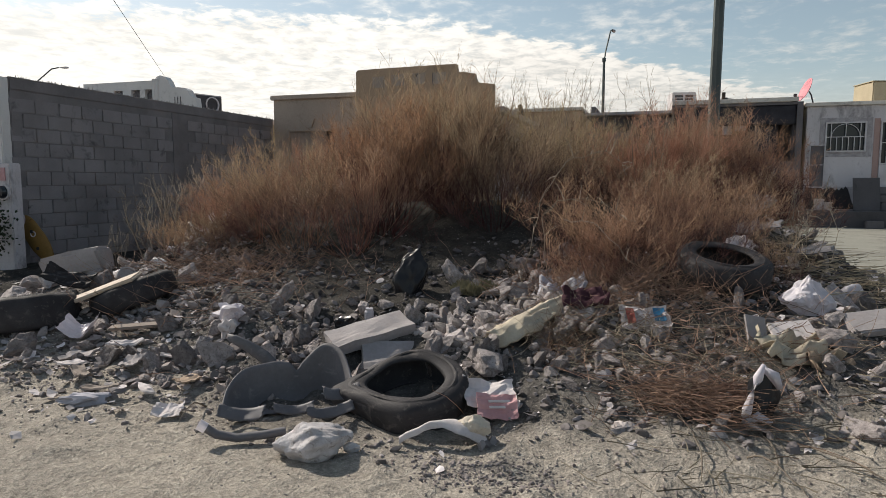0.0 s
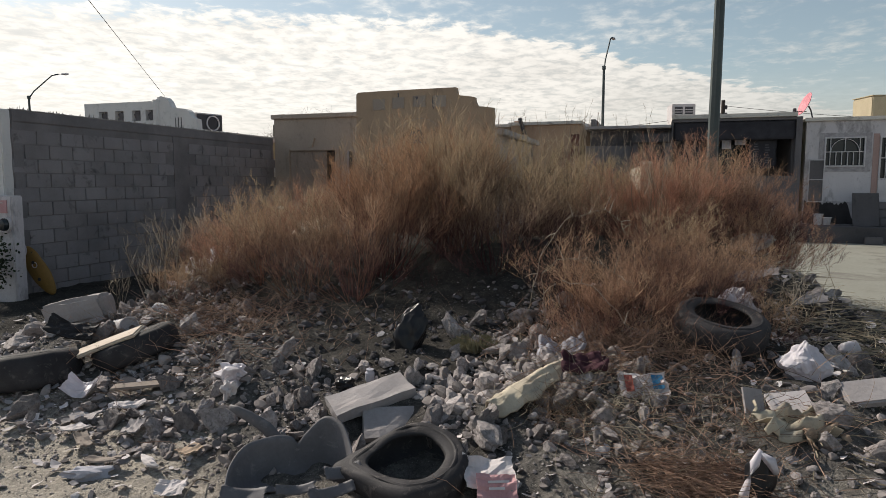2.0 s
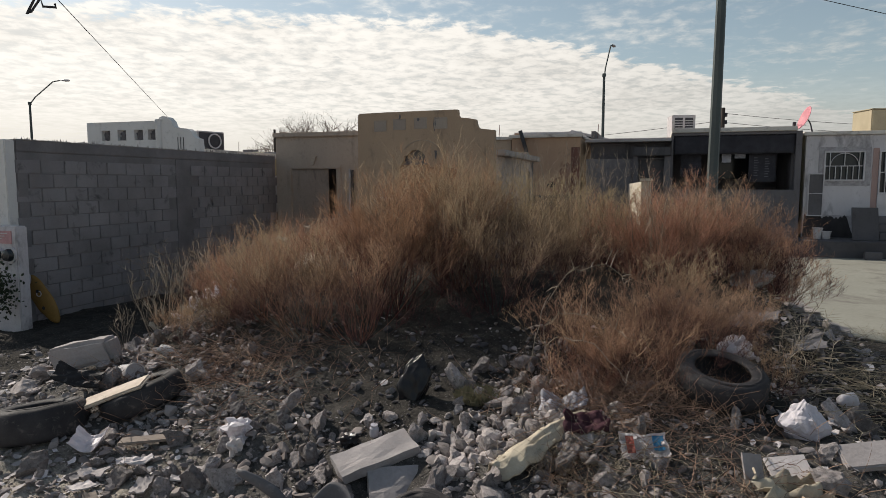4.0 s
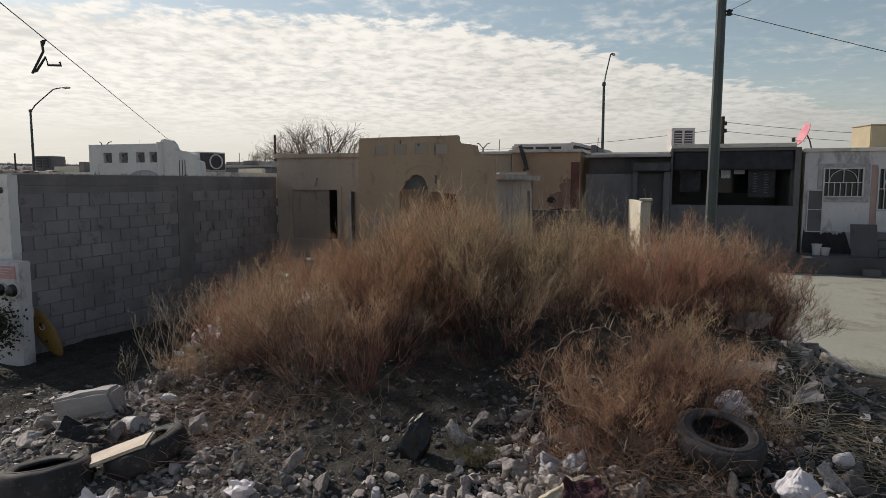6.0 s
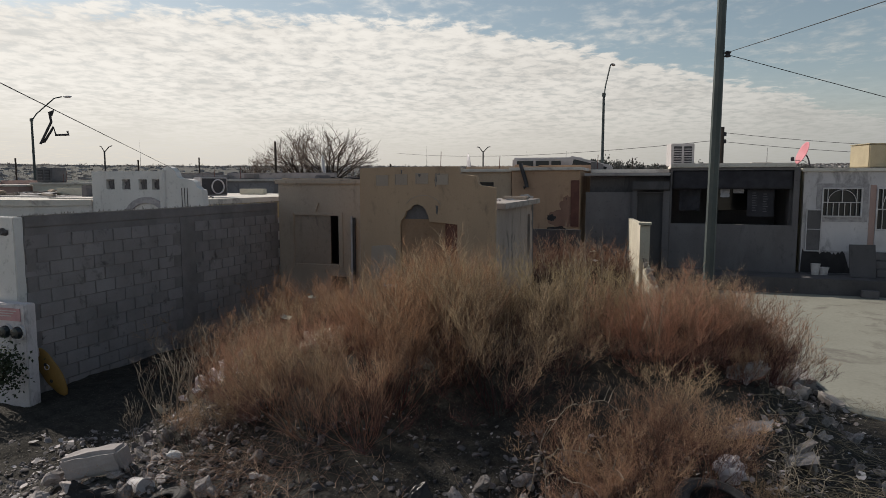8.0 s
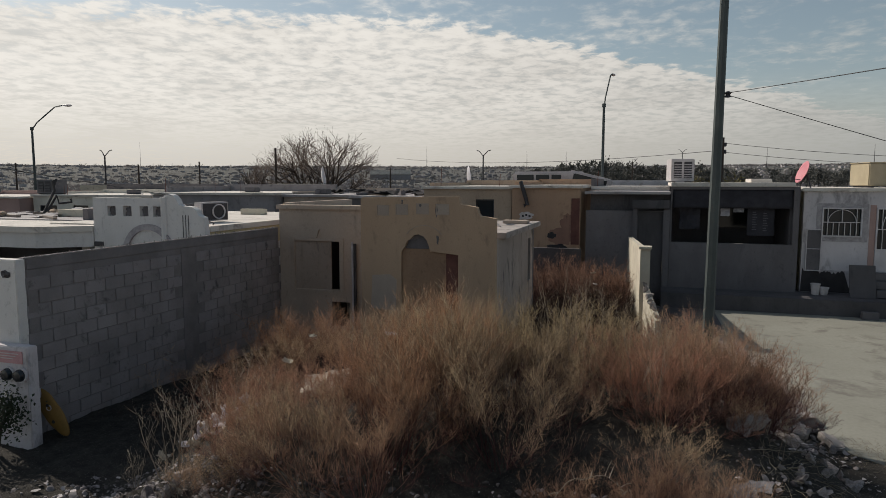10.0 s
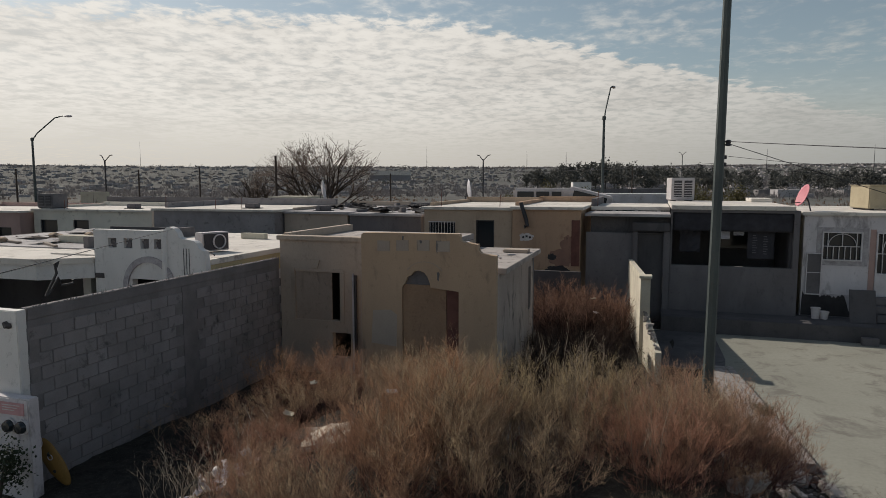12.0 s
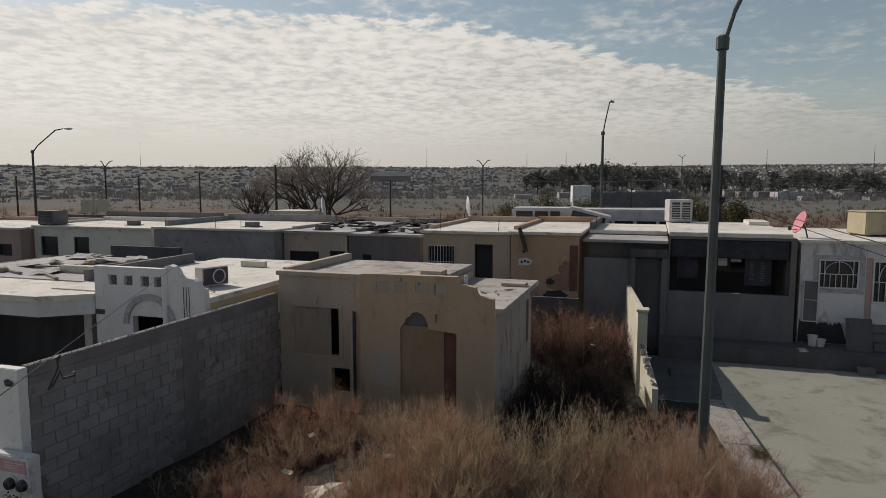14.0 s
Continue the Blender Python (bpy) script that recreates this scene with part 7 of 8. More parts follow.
def hard_bag(size, seed, cuts):
    """A bag set hard: broad flattened faces with soft edges and shallow dents."""
    r = random.Random(seed)
    planes = [(Vector((r.uniform(-1, 1), r.uniform(-1, 1), r.uniform(-0.4, 1))).normalized(), r.uniform(0.24, 0.40)) for _ in range(cuts)]
    bm = bmesh.new()
    bmesh.ops.create_icosphere(bm, subdivisions=5, radius=0.5)
    for v in bm.verts:
        for n, d in planes:
            over = v.co.dot(n) - d
            if over > 0:
                v.co -= n * over * 0.85
        v.co *= 1 + 0.16 * noise.noise(v.co * 4 + Vector((seed, 0, 0))) + 0.07 * noise.noise(v.co * 9 + Vector((seed, 3, 0))) + 0.03 * noise.noise(v.co * 24 + Vector((seed, 3, 5)))
        v.co = Vector((v.co.x * size[0], v.co.y * size[1], v.co.z * size[2]))
    return bm


solid("cement_bag", hard_bag((0.40, 0.24, 0.21), 14, 9), CEMENT, "lumpy dirty white bag of hardened cement", "bag", smooth=True, m=pose(-1.48, 2.58, 0.075, 0, -10, 34))
solid("plaster_lump", hard_bag((0.09, 0.06, 0.05), 15, 6), CEMENT, "small white lump of hardened plaster", "stone", smooth=True, m=on(-1.29, 2.66, 0.02, 0, 0, 20))
pipe = thing("drain_pipe", label="bent grey plastic pipe with an open end", category="pipe", m=pose(-1.87, 2.58, 0.03, 0, 0, 10))
part("pipe_body", tube([(-0.14, -0.02, 0.06), (-0.09, 0, 0.02), (0.0, 0.02, 0.0), (0.12, 0.05, 0.01), (0.22, 0.09, 0.02)], 0.021, 12, cap=False), GREYPLASTIC, pipe, smooth=True)
part("pipe_collar", tube([(-0.165, -0.03, 0.078), (-0.135, -0.018, 0.056)], 0.026, 12, cap=False), BAGWHITE, pipe)
arc = bmesh.new()
for side in (0, 1):
    vs = []
    for i in range(15):
        f = i / 14
        for j in range(5):
            g = j / 4 - 0.5
            w_ = 0.03 + 0.10 * step(f, 0.35, 0.8)
            vs.append(arc.verts.new((-0.22 + 0.42 * f, g * w_, 0.12 * math.sin(math.pi * (0.08 + 0.84 * f)) - 0.1 * g * g + 0.006 * side + 0.012 * noise.noise(Vector((i, j, 0)) * 0.5))))
    for i in range(14):
        for j in range(4):
            q = [i * 5 + j, (i + 1) * 5 + j, (i + 1) * 5 + j + 1, i * 5 + j + 1]
            arc.faces.new([vs[k] for k in (q if side else q[::-1])])
guard = thing("plastic_guard", label="arched piece of dirty white plastic with foam on it", category="plastic scrap", m=pose(-0.93, 2.92, 0.0, 12, 0, 22))
part("arched_strip", arc, PAPER, guard, smooth=True)
part("foam_lump", hard_bag((0.19, 0.10, 0.11), 16, 7), FOAM, guard, "crumbling cream foam", smooth=True).matrix_basis = pose(0.13, 0.01, 0.085, 0, 14, 6)
pink = thing("crushed_box", label="crushed pink and white card box", category="box", m=pose(-0.80, 3.28, 0.13, 26, 6, 26) @ Matrix.Diagonal((1.05, 1.05, 1.05, 1)))
part("panel", bent_sheet(0.26, 0.20, 6, 0.2, 0.10), PAPER, pink)
part("panel", bent_sheet(0.20, 0.13, 7, 0.2, 0.08), PINKCARD, pink, "faded pink printed panel").matrix_basis = pose(0.02, -0.09, 0.015, 20)
for i in range(2):
    part("writing_bar", box(-0.05, 0.06 - 0.03 * i, -0.006, 0.006, 0, 0.004), PAPER, pink).matrix_basis = pose(0.03, -0.07 - 0.04 * i, 0.035, 20, 0, 4)
solid("plastic_bag", lump((0.20, 0.16, 0.15), 9, 0.45, 3, 1.6), BAGWHITE, "crumpled white plastic bag on the rubble", "bag", m=on(-2.80, 3.86, 0.10))
solid("plastic_bag", lump((0.11, 0.09, 0.14), 10, 0.5, 3, 1.6), PAPER, "small crumpled pale bag", "bag", m=on(-2.74, 3.74, 0.04))
def draped_cloth(path, widths, seed, nu=44, nv=16):
    """A narrow length of cloth thrown over stones: lengthwise folds, drooping sides, a ragged end."""
    pts = [Vector(p) for p in path]
    bm = bmesh.new()
    rows = []
    for i in range(nu + 1):
        f = i / nu * (len(pts) - 1)
        k = min(int(f), len(pts) - 2)
        c, w_ = pts[k].lerp(pts[k + 1], f - k), widths[k] + (widths[k + 1] - widths[k]) * (f - k)
        d = (pts[k + 1] - pts[k]).normalized()
        side = Vector((-d.y, d.x, 0)).normalized()
        row = []
        for j in range(nv + 1):
            v = 2 * j / nv - 1
            q = Vector((v * 2.3 + 0.8 * noise.noise(Vector((f, seed, 0))), f * 0.55, seed))
            fold = 0.055 * (0.5 - abs(noise.noise(q))) + 0.018 * noise.noise(q * 3.1)
            wide = w_ * (1 + 0.25 * noise.noise(Vector((f * 2.2, v, seed + 4))))
            row.append(c + side * v * wide + Vector((0, 0, fold - 0.075 * abs(v) ** 2.2)) + d * 0.05 * noise.noise(Vector((v * 2, f, seed))) * (i in (0, nu)))
        rows.append(row)
    sheets = []
    for drop in (0.0, 0.012):
        sheets.append([[bm.verts.new(p - Vector((0, 0, drop))) for p in row] for row in rows])
    up_, dn = sheets
    for i in range(nu):
        for j in range(nv):
            bm.faces.new((up_[i][j], up_[i][j + 1], up_[i + 1][j + 1], up_[i + 1][j]))
            bm.faces.new((dn[i][j], dn[i + 1][j], dn[i + 1][j + 1], dn[i][j + 1]))
        for j in (0, nv):
            bm.faces.new((up_[i][j], up_[i + 1][j], dn[i + 1][j], dn[i][j]))
    for i in (0, nu):
        for j in range(nv):
            bm.faces.new((up_[i][j], up_[i][j + 1], dn[i][j + 1], dn[i][j]))
    bmesh.ops.recalc_face_normals(bm, faces=bm.faces)
    return bm


solid("blanket", draped_cloth(((-0.93, 3.80, 0.33), (-0.84, 3.88, 0.37), (-0.74, 4.02, 0.42), (-0.62, 4.22, 0.47), (-0.44, 4.46, 0.51)), (0.07, 0.10, 0.095, 0.075, 0.05), 5), CLOTHYELLOW, "pale yellow blanket crumpled over stones", "blanket", smooth=True)
solid("maroon_rag", bent_sheet(0.28, 0.16, 15, 0.3, 0.3, 12, 8, 0.01, 0.3), CLOTHMAROON, "dark maroon rag among the rubble", "rag", smooth=True, m=pose(-0.42, 4.28, 0.50, 35, 0, 18))
solid("pale_rag", bent_sheet(0.32, 0.15, 16, 0.2, 0.3, 12, 8, 0.01, 0.3), CLOTHPALE, "dusty grey rag among the stones", "rag", smooth=True, m=pose(-0.60, 4.62, 0.50, 20, 0, 18))
pb = thing("printed_bag", label="torn white bag with blue and red print", category="bag", m=pose(-0.04, 4.24, 0.40, 40, 0, 16))
part("sheet", bent_sheet(0.30, 0.17, 18, 0.15, 0.14, 12, 8, 0.003), PAPER, pb)
part("blue_patch", bent_sheet(0.07, 0.10, 19, 0.1, 0.1, 5, 5, 0.003), BLUEPRINT, pb).matrix_basis = pose(0.09, 0.01, 0.03)
part("red_patch", bent_sheet(0.05, 0.12, 20, 0.1, 0.1, 5, 5, 0.003), REDPRINT, pb).matrix_basis = pose(-0.09, 0.0, 0.03)
knot = lump((0.36, 0.26, 0.26), 23, 0.16, 4, 1.6)
for v in knot.verts:
    f = 1 - 0.75 * min(max((v.co.z + 0.02) / 0.16, 0), 1)
    v.co.x, v.co.y = v.co.x * f, v.co.y * f
    v.co += v.co.normalized() * 0.016 * (abs(noise.noise(v.co * 16)) * 2 - 0.5)
solid("plastic_bag", knot, BAGWHITE, "full white plastic bag knotted at the top", "bag", m=on(0.97, 4.78, 0.10, 0, 6, 15))
carton = thing("carton", label="collapsed cardboard carton with stained paper", category="box", m=pose(0.74, 4.06, 0.33, 0, 0, 24))
part("flap", box(-0.14, 0.0, -0.006, 0.006, -0.07, 0.08), SLAB, carton).matrix_basis = pose(-0.06, 0.12, 0.06, -28, 12, 10)
part("flap", box(-0.02, 0.22, -0.01, 0.01, -0.09, 0.09), PAPER, carton).matrix_basis = pose(0.02, 0.14, 0.03, -58, -6, -8)
part("stained_paper", bent_sheet(0.42, 0.22, 25, 0.3, 0.3, 14, 10, 0.006, 0.3), CLOTHYELLOW, carton, smooth=True).matrix_basis = pose(0.0, -0.04, -0.03, 24, 8, 0)
part("stained_paper", bent_sheet(0.24, 0.14, 26, 0.4, 0.3, 10, 8, 0.006, 0.3), CARD, carton, smooth=True).matrix_basis = pose(0.13, -0.12, -0.07, 35, 0, 15)
shoe = thing("torn_sack", label="torn black and white plastic sack", category="bag", m=pose(0.52, 3.50, 0.20, 0, 0, 20))
part("black_film", hard_bag((0.19, 0.12, 0.36), 28, 8), BAGBLACK, shoe, smooth=True).matrix_basis = pose(0.0, 0.0, -0.03, 0, 6, 0)
for k, rib in enumerate((((-0.10, -0.05, -0.13), (-0.085, -0.062, -0.05), (-0.07, -0.062, 0.02), (-0.035, -0.05, 0.10), (0.0, -0.03, 0.155)), ((0.0, -0.035, 0.15), (0.045, -0.05, 0.11), (0.07, -0.06, 0.05)), ((-0.10, -0.06, -0.12), (-0.04, -0.075, -0.085), (0.03, -0.075, -0.11)))):
    film = tube([Vector(p) for p in rib], [0.012 + 0.012 * (q % 2) for q in range(len(rib))], 8)
    for v in film.verts:
        v.co += Vector((0.010, 0.004, 0.010)) * noise.noise(v.co * 40 + Vector((k, 0, 0)))
    part("white_film", film, BAGWHITE, shoe, "torn white edge", smooth=True)
sheen = hard_bag((0.27, 0.12, 0.46), 41, 6)
for v in sheen.verts:
    v.co += Vector((0, 1, 0)) * 0.012 * noise.noise(Vector((v.co.x * 18 + v.co.z * 10, v.co.z * 9, 2)))
solid("black_bag", sheen, BAGBLACK, "shiny black plastic bag standing on the heap", "bag", smooth=True, m=pose(-1.74, 4.66, 0.52, -16, 18, 10))
solid("dry_tuft", tuft(90, 5), WEEDDUST, "dusty grey-green tuft of weeds on the rubble", "weeds", m=on(-1.26, 4.74, 0.0))
solid("pale_boulder", stone_mesh(901, 9), KERB, "large pale chunk of concrete beside the bushes", "boulder", m=pose(1.03, 7.9, ground_z(1.03, 7.9) + 0.12, 10, -28, 30) @ Matrix.Diagonal((0.42, 0.30, 0.42, 1)))
post = box(-0.29, 0.29, -0.11, 0.11, -0.115, 0.115, bevel=0.03)
bmesh.ops.subdivide_edges(post, edges=post.edges, cuts=3, use_grid_fill=True)
for v in post.verts:
    v.co += Vector((noise.noise(v.co * 8), noise.noise(v.co * 8 + Vector((5, 0, 0))), noise.noise(v.co * 8 + Vector((0, 7, 0))))) * 0.025
solid("concrete_post", post, SLAB, "thick pale broken concrete post lying on the rubble", "concrete post", m=pose(-4.98, 4.64, 0.51, 0, -12, 14))
for k, (x, y, d) in enumerate(((-5.26, 4.22, 0.30), (-5.02, 4.36, 0.22), (-5.42, 4.55, 0.26), (-4.72, 4.92, 0.2))):
    solid("pale_boulder", stone_mesh(910 + k, 8), RUBBLEPALE, "pale lump of plaster beside the dumped tyres", "boulder", "pale lumps by the tyres", m=on(x, y, 0.07, 20 * k, 10, 50 * k) @ Matrix.Diagonal((d, d * 0.9, d * 0.9, 1)))
solid("paint_can", lathe([(0.001, 0.012), (0.075, 0.012), (0.085, 0.0), (0.085, 0.02), (0.08, 0.025), (0.08, 0.10), (0.083, 0.105), (0.08, 0.11), (0.08, 0.2), (0.086, 0.215), (0.086, 0.225), (0.075, 0.225), (0.072, 0.21), (0.001, 0.205)], 28),
      ACWHITE, "dented pale paint can lying on its side", "can", m=pose(-4.43, 4.52, 0.40, 76, 0, 68))
solid("white_chunk", stone_mesh(77, 6), WHITEWALL, "white lump of broken plaster", "stone", m=on(-4.40, 5.0, 0.06, 10, 20, 30) @ Matrix.Diagonal((0.18, 0.16, 0.14, 1)))
bd = box(-0.30, 0.26, -0.11, 0.11, -0.015, 0.015, bevel=0.012)
solid("board", bd, WOODPALE, "pale worn board lying on a tyre", "board", m=pose(-3.94, 4.20, 0.36, 0, -21, 18) @ pose(-0.09, -0.18, 0.122, 9, 0, 0))
solid("plastic_tray", bent_sheet(0.22, 0.18, 41, 0.9, 0.10, 10, 8, 0.005), BAGWHITE, "cracked white plastic tray", "tray", m=on(-3.86, 3.60, 0.06, 20, 0, 20))
solid("rubber_scrap", bent_sheet(0.36, 0.18, 42, 0.3, 0.1, 10, 8, 0.015), TYRE, "bent scrap of black rubber", "rubber scrap", m=on(-4.55, 4.15, 0.12, 30, 16, 30))
solid("board", box(-0.20, 0.20, -0.05, 0.05, -0.010, 0.010, bevel=0.006), BOARDGREY, "short grey board on the rubble", "board", m=on(-3.45, 3.70, 0.05, 5, -4, 22))
solid("painted_brick", stone_mesh_scaled(71, 0.19, 0.11, 0.08), PAPER, "broken white-painted brick lying on dirt", "brick", m=on(-2.74, 2.98, 0.04, 8, 6, -16))
solid("paper_sheet", bent_sheet(0.15, 0.12, 44, 0.2, 0.12, 8, 8, 0.004), PAPER, "dirty crumpled sheet of paper", "paper", m=on(-2.44, 2.80, 0.02, 14, 0, 24))
solid("crushed_bottle", lump((0.26, 0.10, 0.08), 46, 0.3, 3), CLOTHPALE, "crushed clear plastic bottle", "bottle", m=on(-3.02, 2.80, 0.03, 0, 0, 18))
solid("concrete_plate", box(-0.17, 0.17, -0.09, 0.09, -0.03, 0.03, bevel=0.01), SLAB, "flat broken concrete plate", "concrete slab", m=on(1.28, 4.48, 0.08, 30, -8, 14))
solid("foam_block", worn_block(0.62, 0.38, 0.16, 0.06), FOAM, "cream foam slab caught among the bushes", "foam", m=pose(-4.05, 7.50, 1.08, 26, -10, 10))
for i, (x, y, z) in enumerate(((-4.65, 7.53, 1.34), (-3.08, 7.28, 1.88), (-4.9, 8.6, 1.42), (-1.4, 16.5, 1.2), (-1.6, 18.2, 1.25))):
    solid("caught_litter", bent_sheet(0.15, 0.07, 50 + i, 0.3, 0.15, 8, 6, 0.004, 0.3), (CLOTHYELLOW, PAPER)[i % 2], "scrap of white plastic caught in the twigs", "litter", m=pose(x, y, z, 30, 10, 40 * i))

# dumped by the bushes on both sides of the heap
for i in range(16):
    q = random.Random(700 + i)
    x, y = -5.35 + q.gauss(0, 0.28), 6.8 + q.gauss(0, 0.24)
    solid("plastic_scrap", bent_sheet(q.uniform(0.12, 0.34), q.uniform(0.07, 0.16), 120 + i, 0.8, 0.2, 8, 5, 0.005, 0.3), (PAPER, CARD, CLOTHYELLOW, BAGWHITE)[i % 4],
          "bent scrap of pale plastic on the dumped pile", "plastic scrap", "scraps on the dumped pile", smooth=True, m=on(x, y, 0.06, q.uniform(-30, 40), q.uniform(-30, 30), q.uniform(0, 180)))
for i, (x, y, w_, d_, rz) in enumerate(((0.78, 6.38, 0.30, 0.20, 20), (0.98, 6.55, 0.22, 0.16, -15), (1.29, 6.31, 0.28, 0.14, 12))):
    solid("broken_sheet", bent_sheet(w_, d_, 150 + i, 0.1, 0.06, 6, 6, 0.008, 0.3), GREYPLASTIC, "broken flat grey sheet among dry grass", "sheet", m=on(x, y, 0.08, 18, -8, rz))
solid("plastic_bag", lump((0.24, 0.18, 0.20), 33, 0.45, 4, 1.5), BAGWHITE, "torn white bag behind the tyre", "bag", m=on(0.66, 5.82, 0.08))
solid("plastic_jug", lump((0.17, 0.10, 0.12), 34, 0.2, 3, 1.0), BAGWHITE, "dirty white plastic jug in the dry grass", "jug", smooth=True, m=on(1.42, 5.55, 0.05, 0, 0, 30))
for i, (x, y, a, b, c) in enumerate(((1.95, 10.80, 0.45, 0.3, 0.22), (1.75, 10.7, 0.35, 0.3, 0.25), (2.1, 10.5, 0.4, 0.2, 0.14), (2.45, 10.25, 0.42, 0.2, 0.12))):
    solid("kerb_chunk", worn_block(a, b, c, 0.05), KERB, "broken pale chunk of kerb at the pavement's end", "concrete chunk", "broken kerb chunks", m=on(x, y, c * 0.3, 8, -12, 35 * i))
stalks("straw", 260, lambda r: (r.gauss(1.55, 0.35), r.gauss(5.95, 0.35)), 0.55, STRAW, "mat of flattened pale stalks", 12, 0.35, 0.003)

# small bits on the open face of the heap
solid("black_pouch", lump((0.13, 0.10, 0.10), 81, 0.35, 3, 1.4), BAGBLACK, "small black pouch among the stones", "pouch", m=on(-2.0, 4.02, 0.03))
solid("glass_jar", lathe([(0.001, 0), (0.03, 0.0), (0.032, 0.01), (0.032, 0.06), (0.024, 0.07), (0.026, 0.085), (0.001, 0.087)], 18), CLOTHPALE, "small dusty glass jar standing on stones", "jar", m=on(-1.86, 4.12, 0.02, 6, 4, 0))
for i, (x, y, w_, d_, mt) in enumerate(((-3.62, 3.38, 0.22, 0.10, SLAB), (-3.38, 3.52, 0.20, 0.09, PAPER), (-3.55, 3.20, 0.16, 0.10, PAPER), (-3.15, 3.30, 0.18, 0.10, SLAB), (-3.30, 3.05, 0.24, 0.08, BOARDGREY),
                                       (-3.02, 2.92, 0.20, 0.09, BOARDGREY), (-2.95, 3.45, 0.15, 0.08, PAPER), (-2.60, 3.15, 0.14, 0.09, CARD), (1.72, 4.35, 0.30, 0.20, FOAM), (1.60, 4.62, 0.26, 0.12, BOARDGREY), (1.85, 4.70, 0.30, 0.08, PAPER))):
    solid("flat_scrap", bent_sheet(w_, d_, 160 + i, 0.15, 0.08, 7, 5, 0.010, 0.3), mt, "flat broken scrap lying on the dirt", "scrap", "flat scraps on the dirt", m=on(x, y, 0.035, 12 - 5 * (i % 4), 6 * (i % 3) - 6, 37 * i))
stalks("straw_nest", 700, lambda r: (r.gauss(0.22, 0.17), r.gauss(3.52, 0.09)), 0.34, STALKRED, "dense nest of tan dry twigs", 14, 0.5, 0.0024)

# at the foot of the block wall
toy = thing("toy_float", label="yellow plastic pool float with dark spots leaning on a wall", category="pool float", m=pose(-8.11, 6.93, ground_z(-7.92, 6.93) + 0.315, 0, -34, 8))
bm = lump((0.29, 0.10, 0.75), 60, 0.10, 4, 0.8)
part("body", bm, YELLOWTOY, toy, smooth=True)
for z, x in ((-0.1, -0.03), (0.14, 0.03)):
    part("spot", lathe([(0.001, 0), (0.025, 0), (0.025, 0.006), (0.001, 0.007)], 16), CABLE, toy).matrix_basis = pose(x, -0.046, z, 90)
part("nose_band", lump((0.10, 0.08, 0.17), 61, 0.1, 3), BAGWHITE, toy, "white band at the tip").matrix_basis = pose(-0.01, -0.002, 0.36)
part("eye_ring", lathe([(0.03, 0), (0.042, 0), (0.042, 0.005), (0.03, 0.005)], 18, closed=True), BAGWHITE, toy).matrix_basis = pose(0.03, -0.047, 0.10, 90)
leafy("potted_shrub", -8.20, 6.12, 0.85, 0.85, 91, "small dark green shrub beside the meter pillar", surface("dark_leaf", (0.03, 0.045, 0.022), None, 0.7, 3, 20, 0, island=0.4))

# in front of the whitewashed house
for x, h in ((4.50, 0.32), (4.72, 0.22)):
    bk = thing("bucket", x, 21.45, 0.45, "dirty white plastic bucket on the terrace", "bucket", "buckets")
    part("tub", lathe([(0.10, 0), (0.13, h), (0.142, h), (0.142, h - 0.02), (0.12, h - 0.02), (0.092, 0.02)], 24, closed=True), PAPER, bk)
    part("base", lathe([(0.001, 0.02), (0.095, 0.02), (0.095, 0.03), (0.001, 0.03)], 20), PAPER, bk)
solid("leaning_board", box(-0.33, 0.33, -0.012, 0.012, 0, 0.95, bevel=0.004), DARKWALL, "grey weathered board leaning on the steps", "board", m=pose(5.62, 21.05, 0.455, -16, 0, 0))
gate = thing("steel_frame", 4.48, 21.868, 1.12, "pale steel-framed panel fixed to the wall", "gate frame")
for bb in ((-0.21, -0.18, 0, 1.22), (0.18, 0.21, 0, 1.22), (-0.178, 0.178, 1.19, 1.22), (-0.178, 0.178, 0.62, 0.64)):
    part("bar", box(bb[0], bb[1], -0.02, 0.02, bb[2], bb[3]), STEELPALE, gate)
part("panel", box(-0.178, 0.178, 0.0, 0.03, 0.0, 1.19), GREYWALL, gate, "dull grey sheet in the frame")
part("bar", box(-0.21, 0.21, -0.02, 0.02, -0.03, -0.002), STEELPALE, gate)
solid("cinder_block", box(-0.2, 0.2, -0.1, 0.1, 0, 0.2, bevel=0.01), GREYWALL, "grey cinder block at the terrace edge", "block", m=pose(5.6, 20.25, 0.012))
for i, (x, w_, h_, mt) in enumerate(((2.02, 0.26, 0.28, CLOTHPALE), (2.4, 0.3, 0.16, CLOTHPALE), (3.15, 0.5, 0.85, CLOTHDARK), (1.0, 0.6, 0.7, CLOTHDARK))):
    s = bent_sheet(w_, h_, 70 + i, 0.1, 0.08, 8, 8, 0.006)
    if i == 2:
        towel = thing("dark_towel", 2.95, 21.90, 2.50, "black towel with pale dashes on the porch line", "laundry", "towels on the line")
        part("cloth", box(-0.30, 0.42, 0.006, 0.016, -0.40, 0.42), CLOTHDARK, towel)
        for k in range(16):
            col, row = k % 2, k // 2
            part("pale_dash", box(-0.16 + 0.30 * col, -0.07 + 0.30 * col + 0.02 * (row % 3), -0.002, 0.004, 0.30 - 0.075 * row - 0.03 * col, 0.325 - 0.075 * row - 0.03 * col), CLOTHGREY, towel)
    solid("hanging_laundry", s, mt, "dark laundry on the porch line" if mt is CLOTHDARK else "pale grey laundry on the porch line", "laundry", m=pose(x, 21.95, 2.96 - h_ / 2, 90, 0, 0))


# ---- rubble ----
STONES = []
for s in range(10):
    me = mesh_of("stone", stone_mesh(200 + s, 6 + s % 4))
    me.materials.append(RUBBLE)
    STONES.append(me)
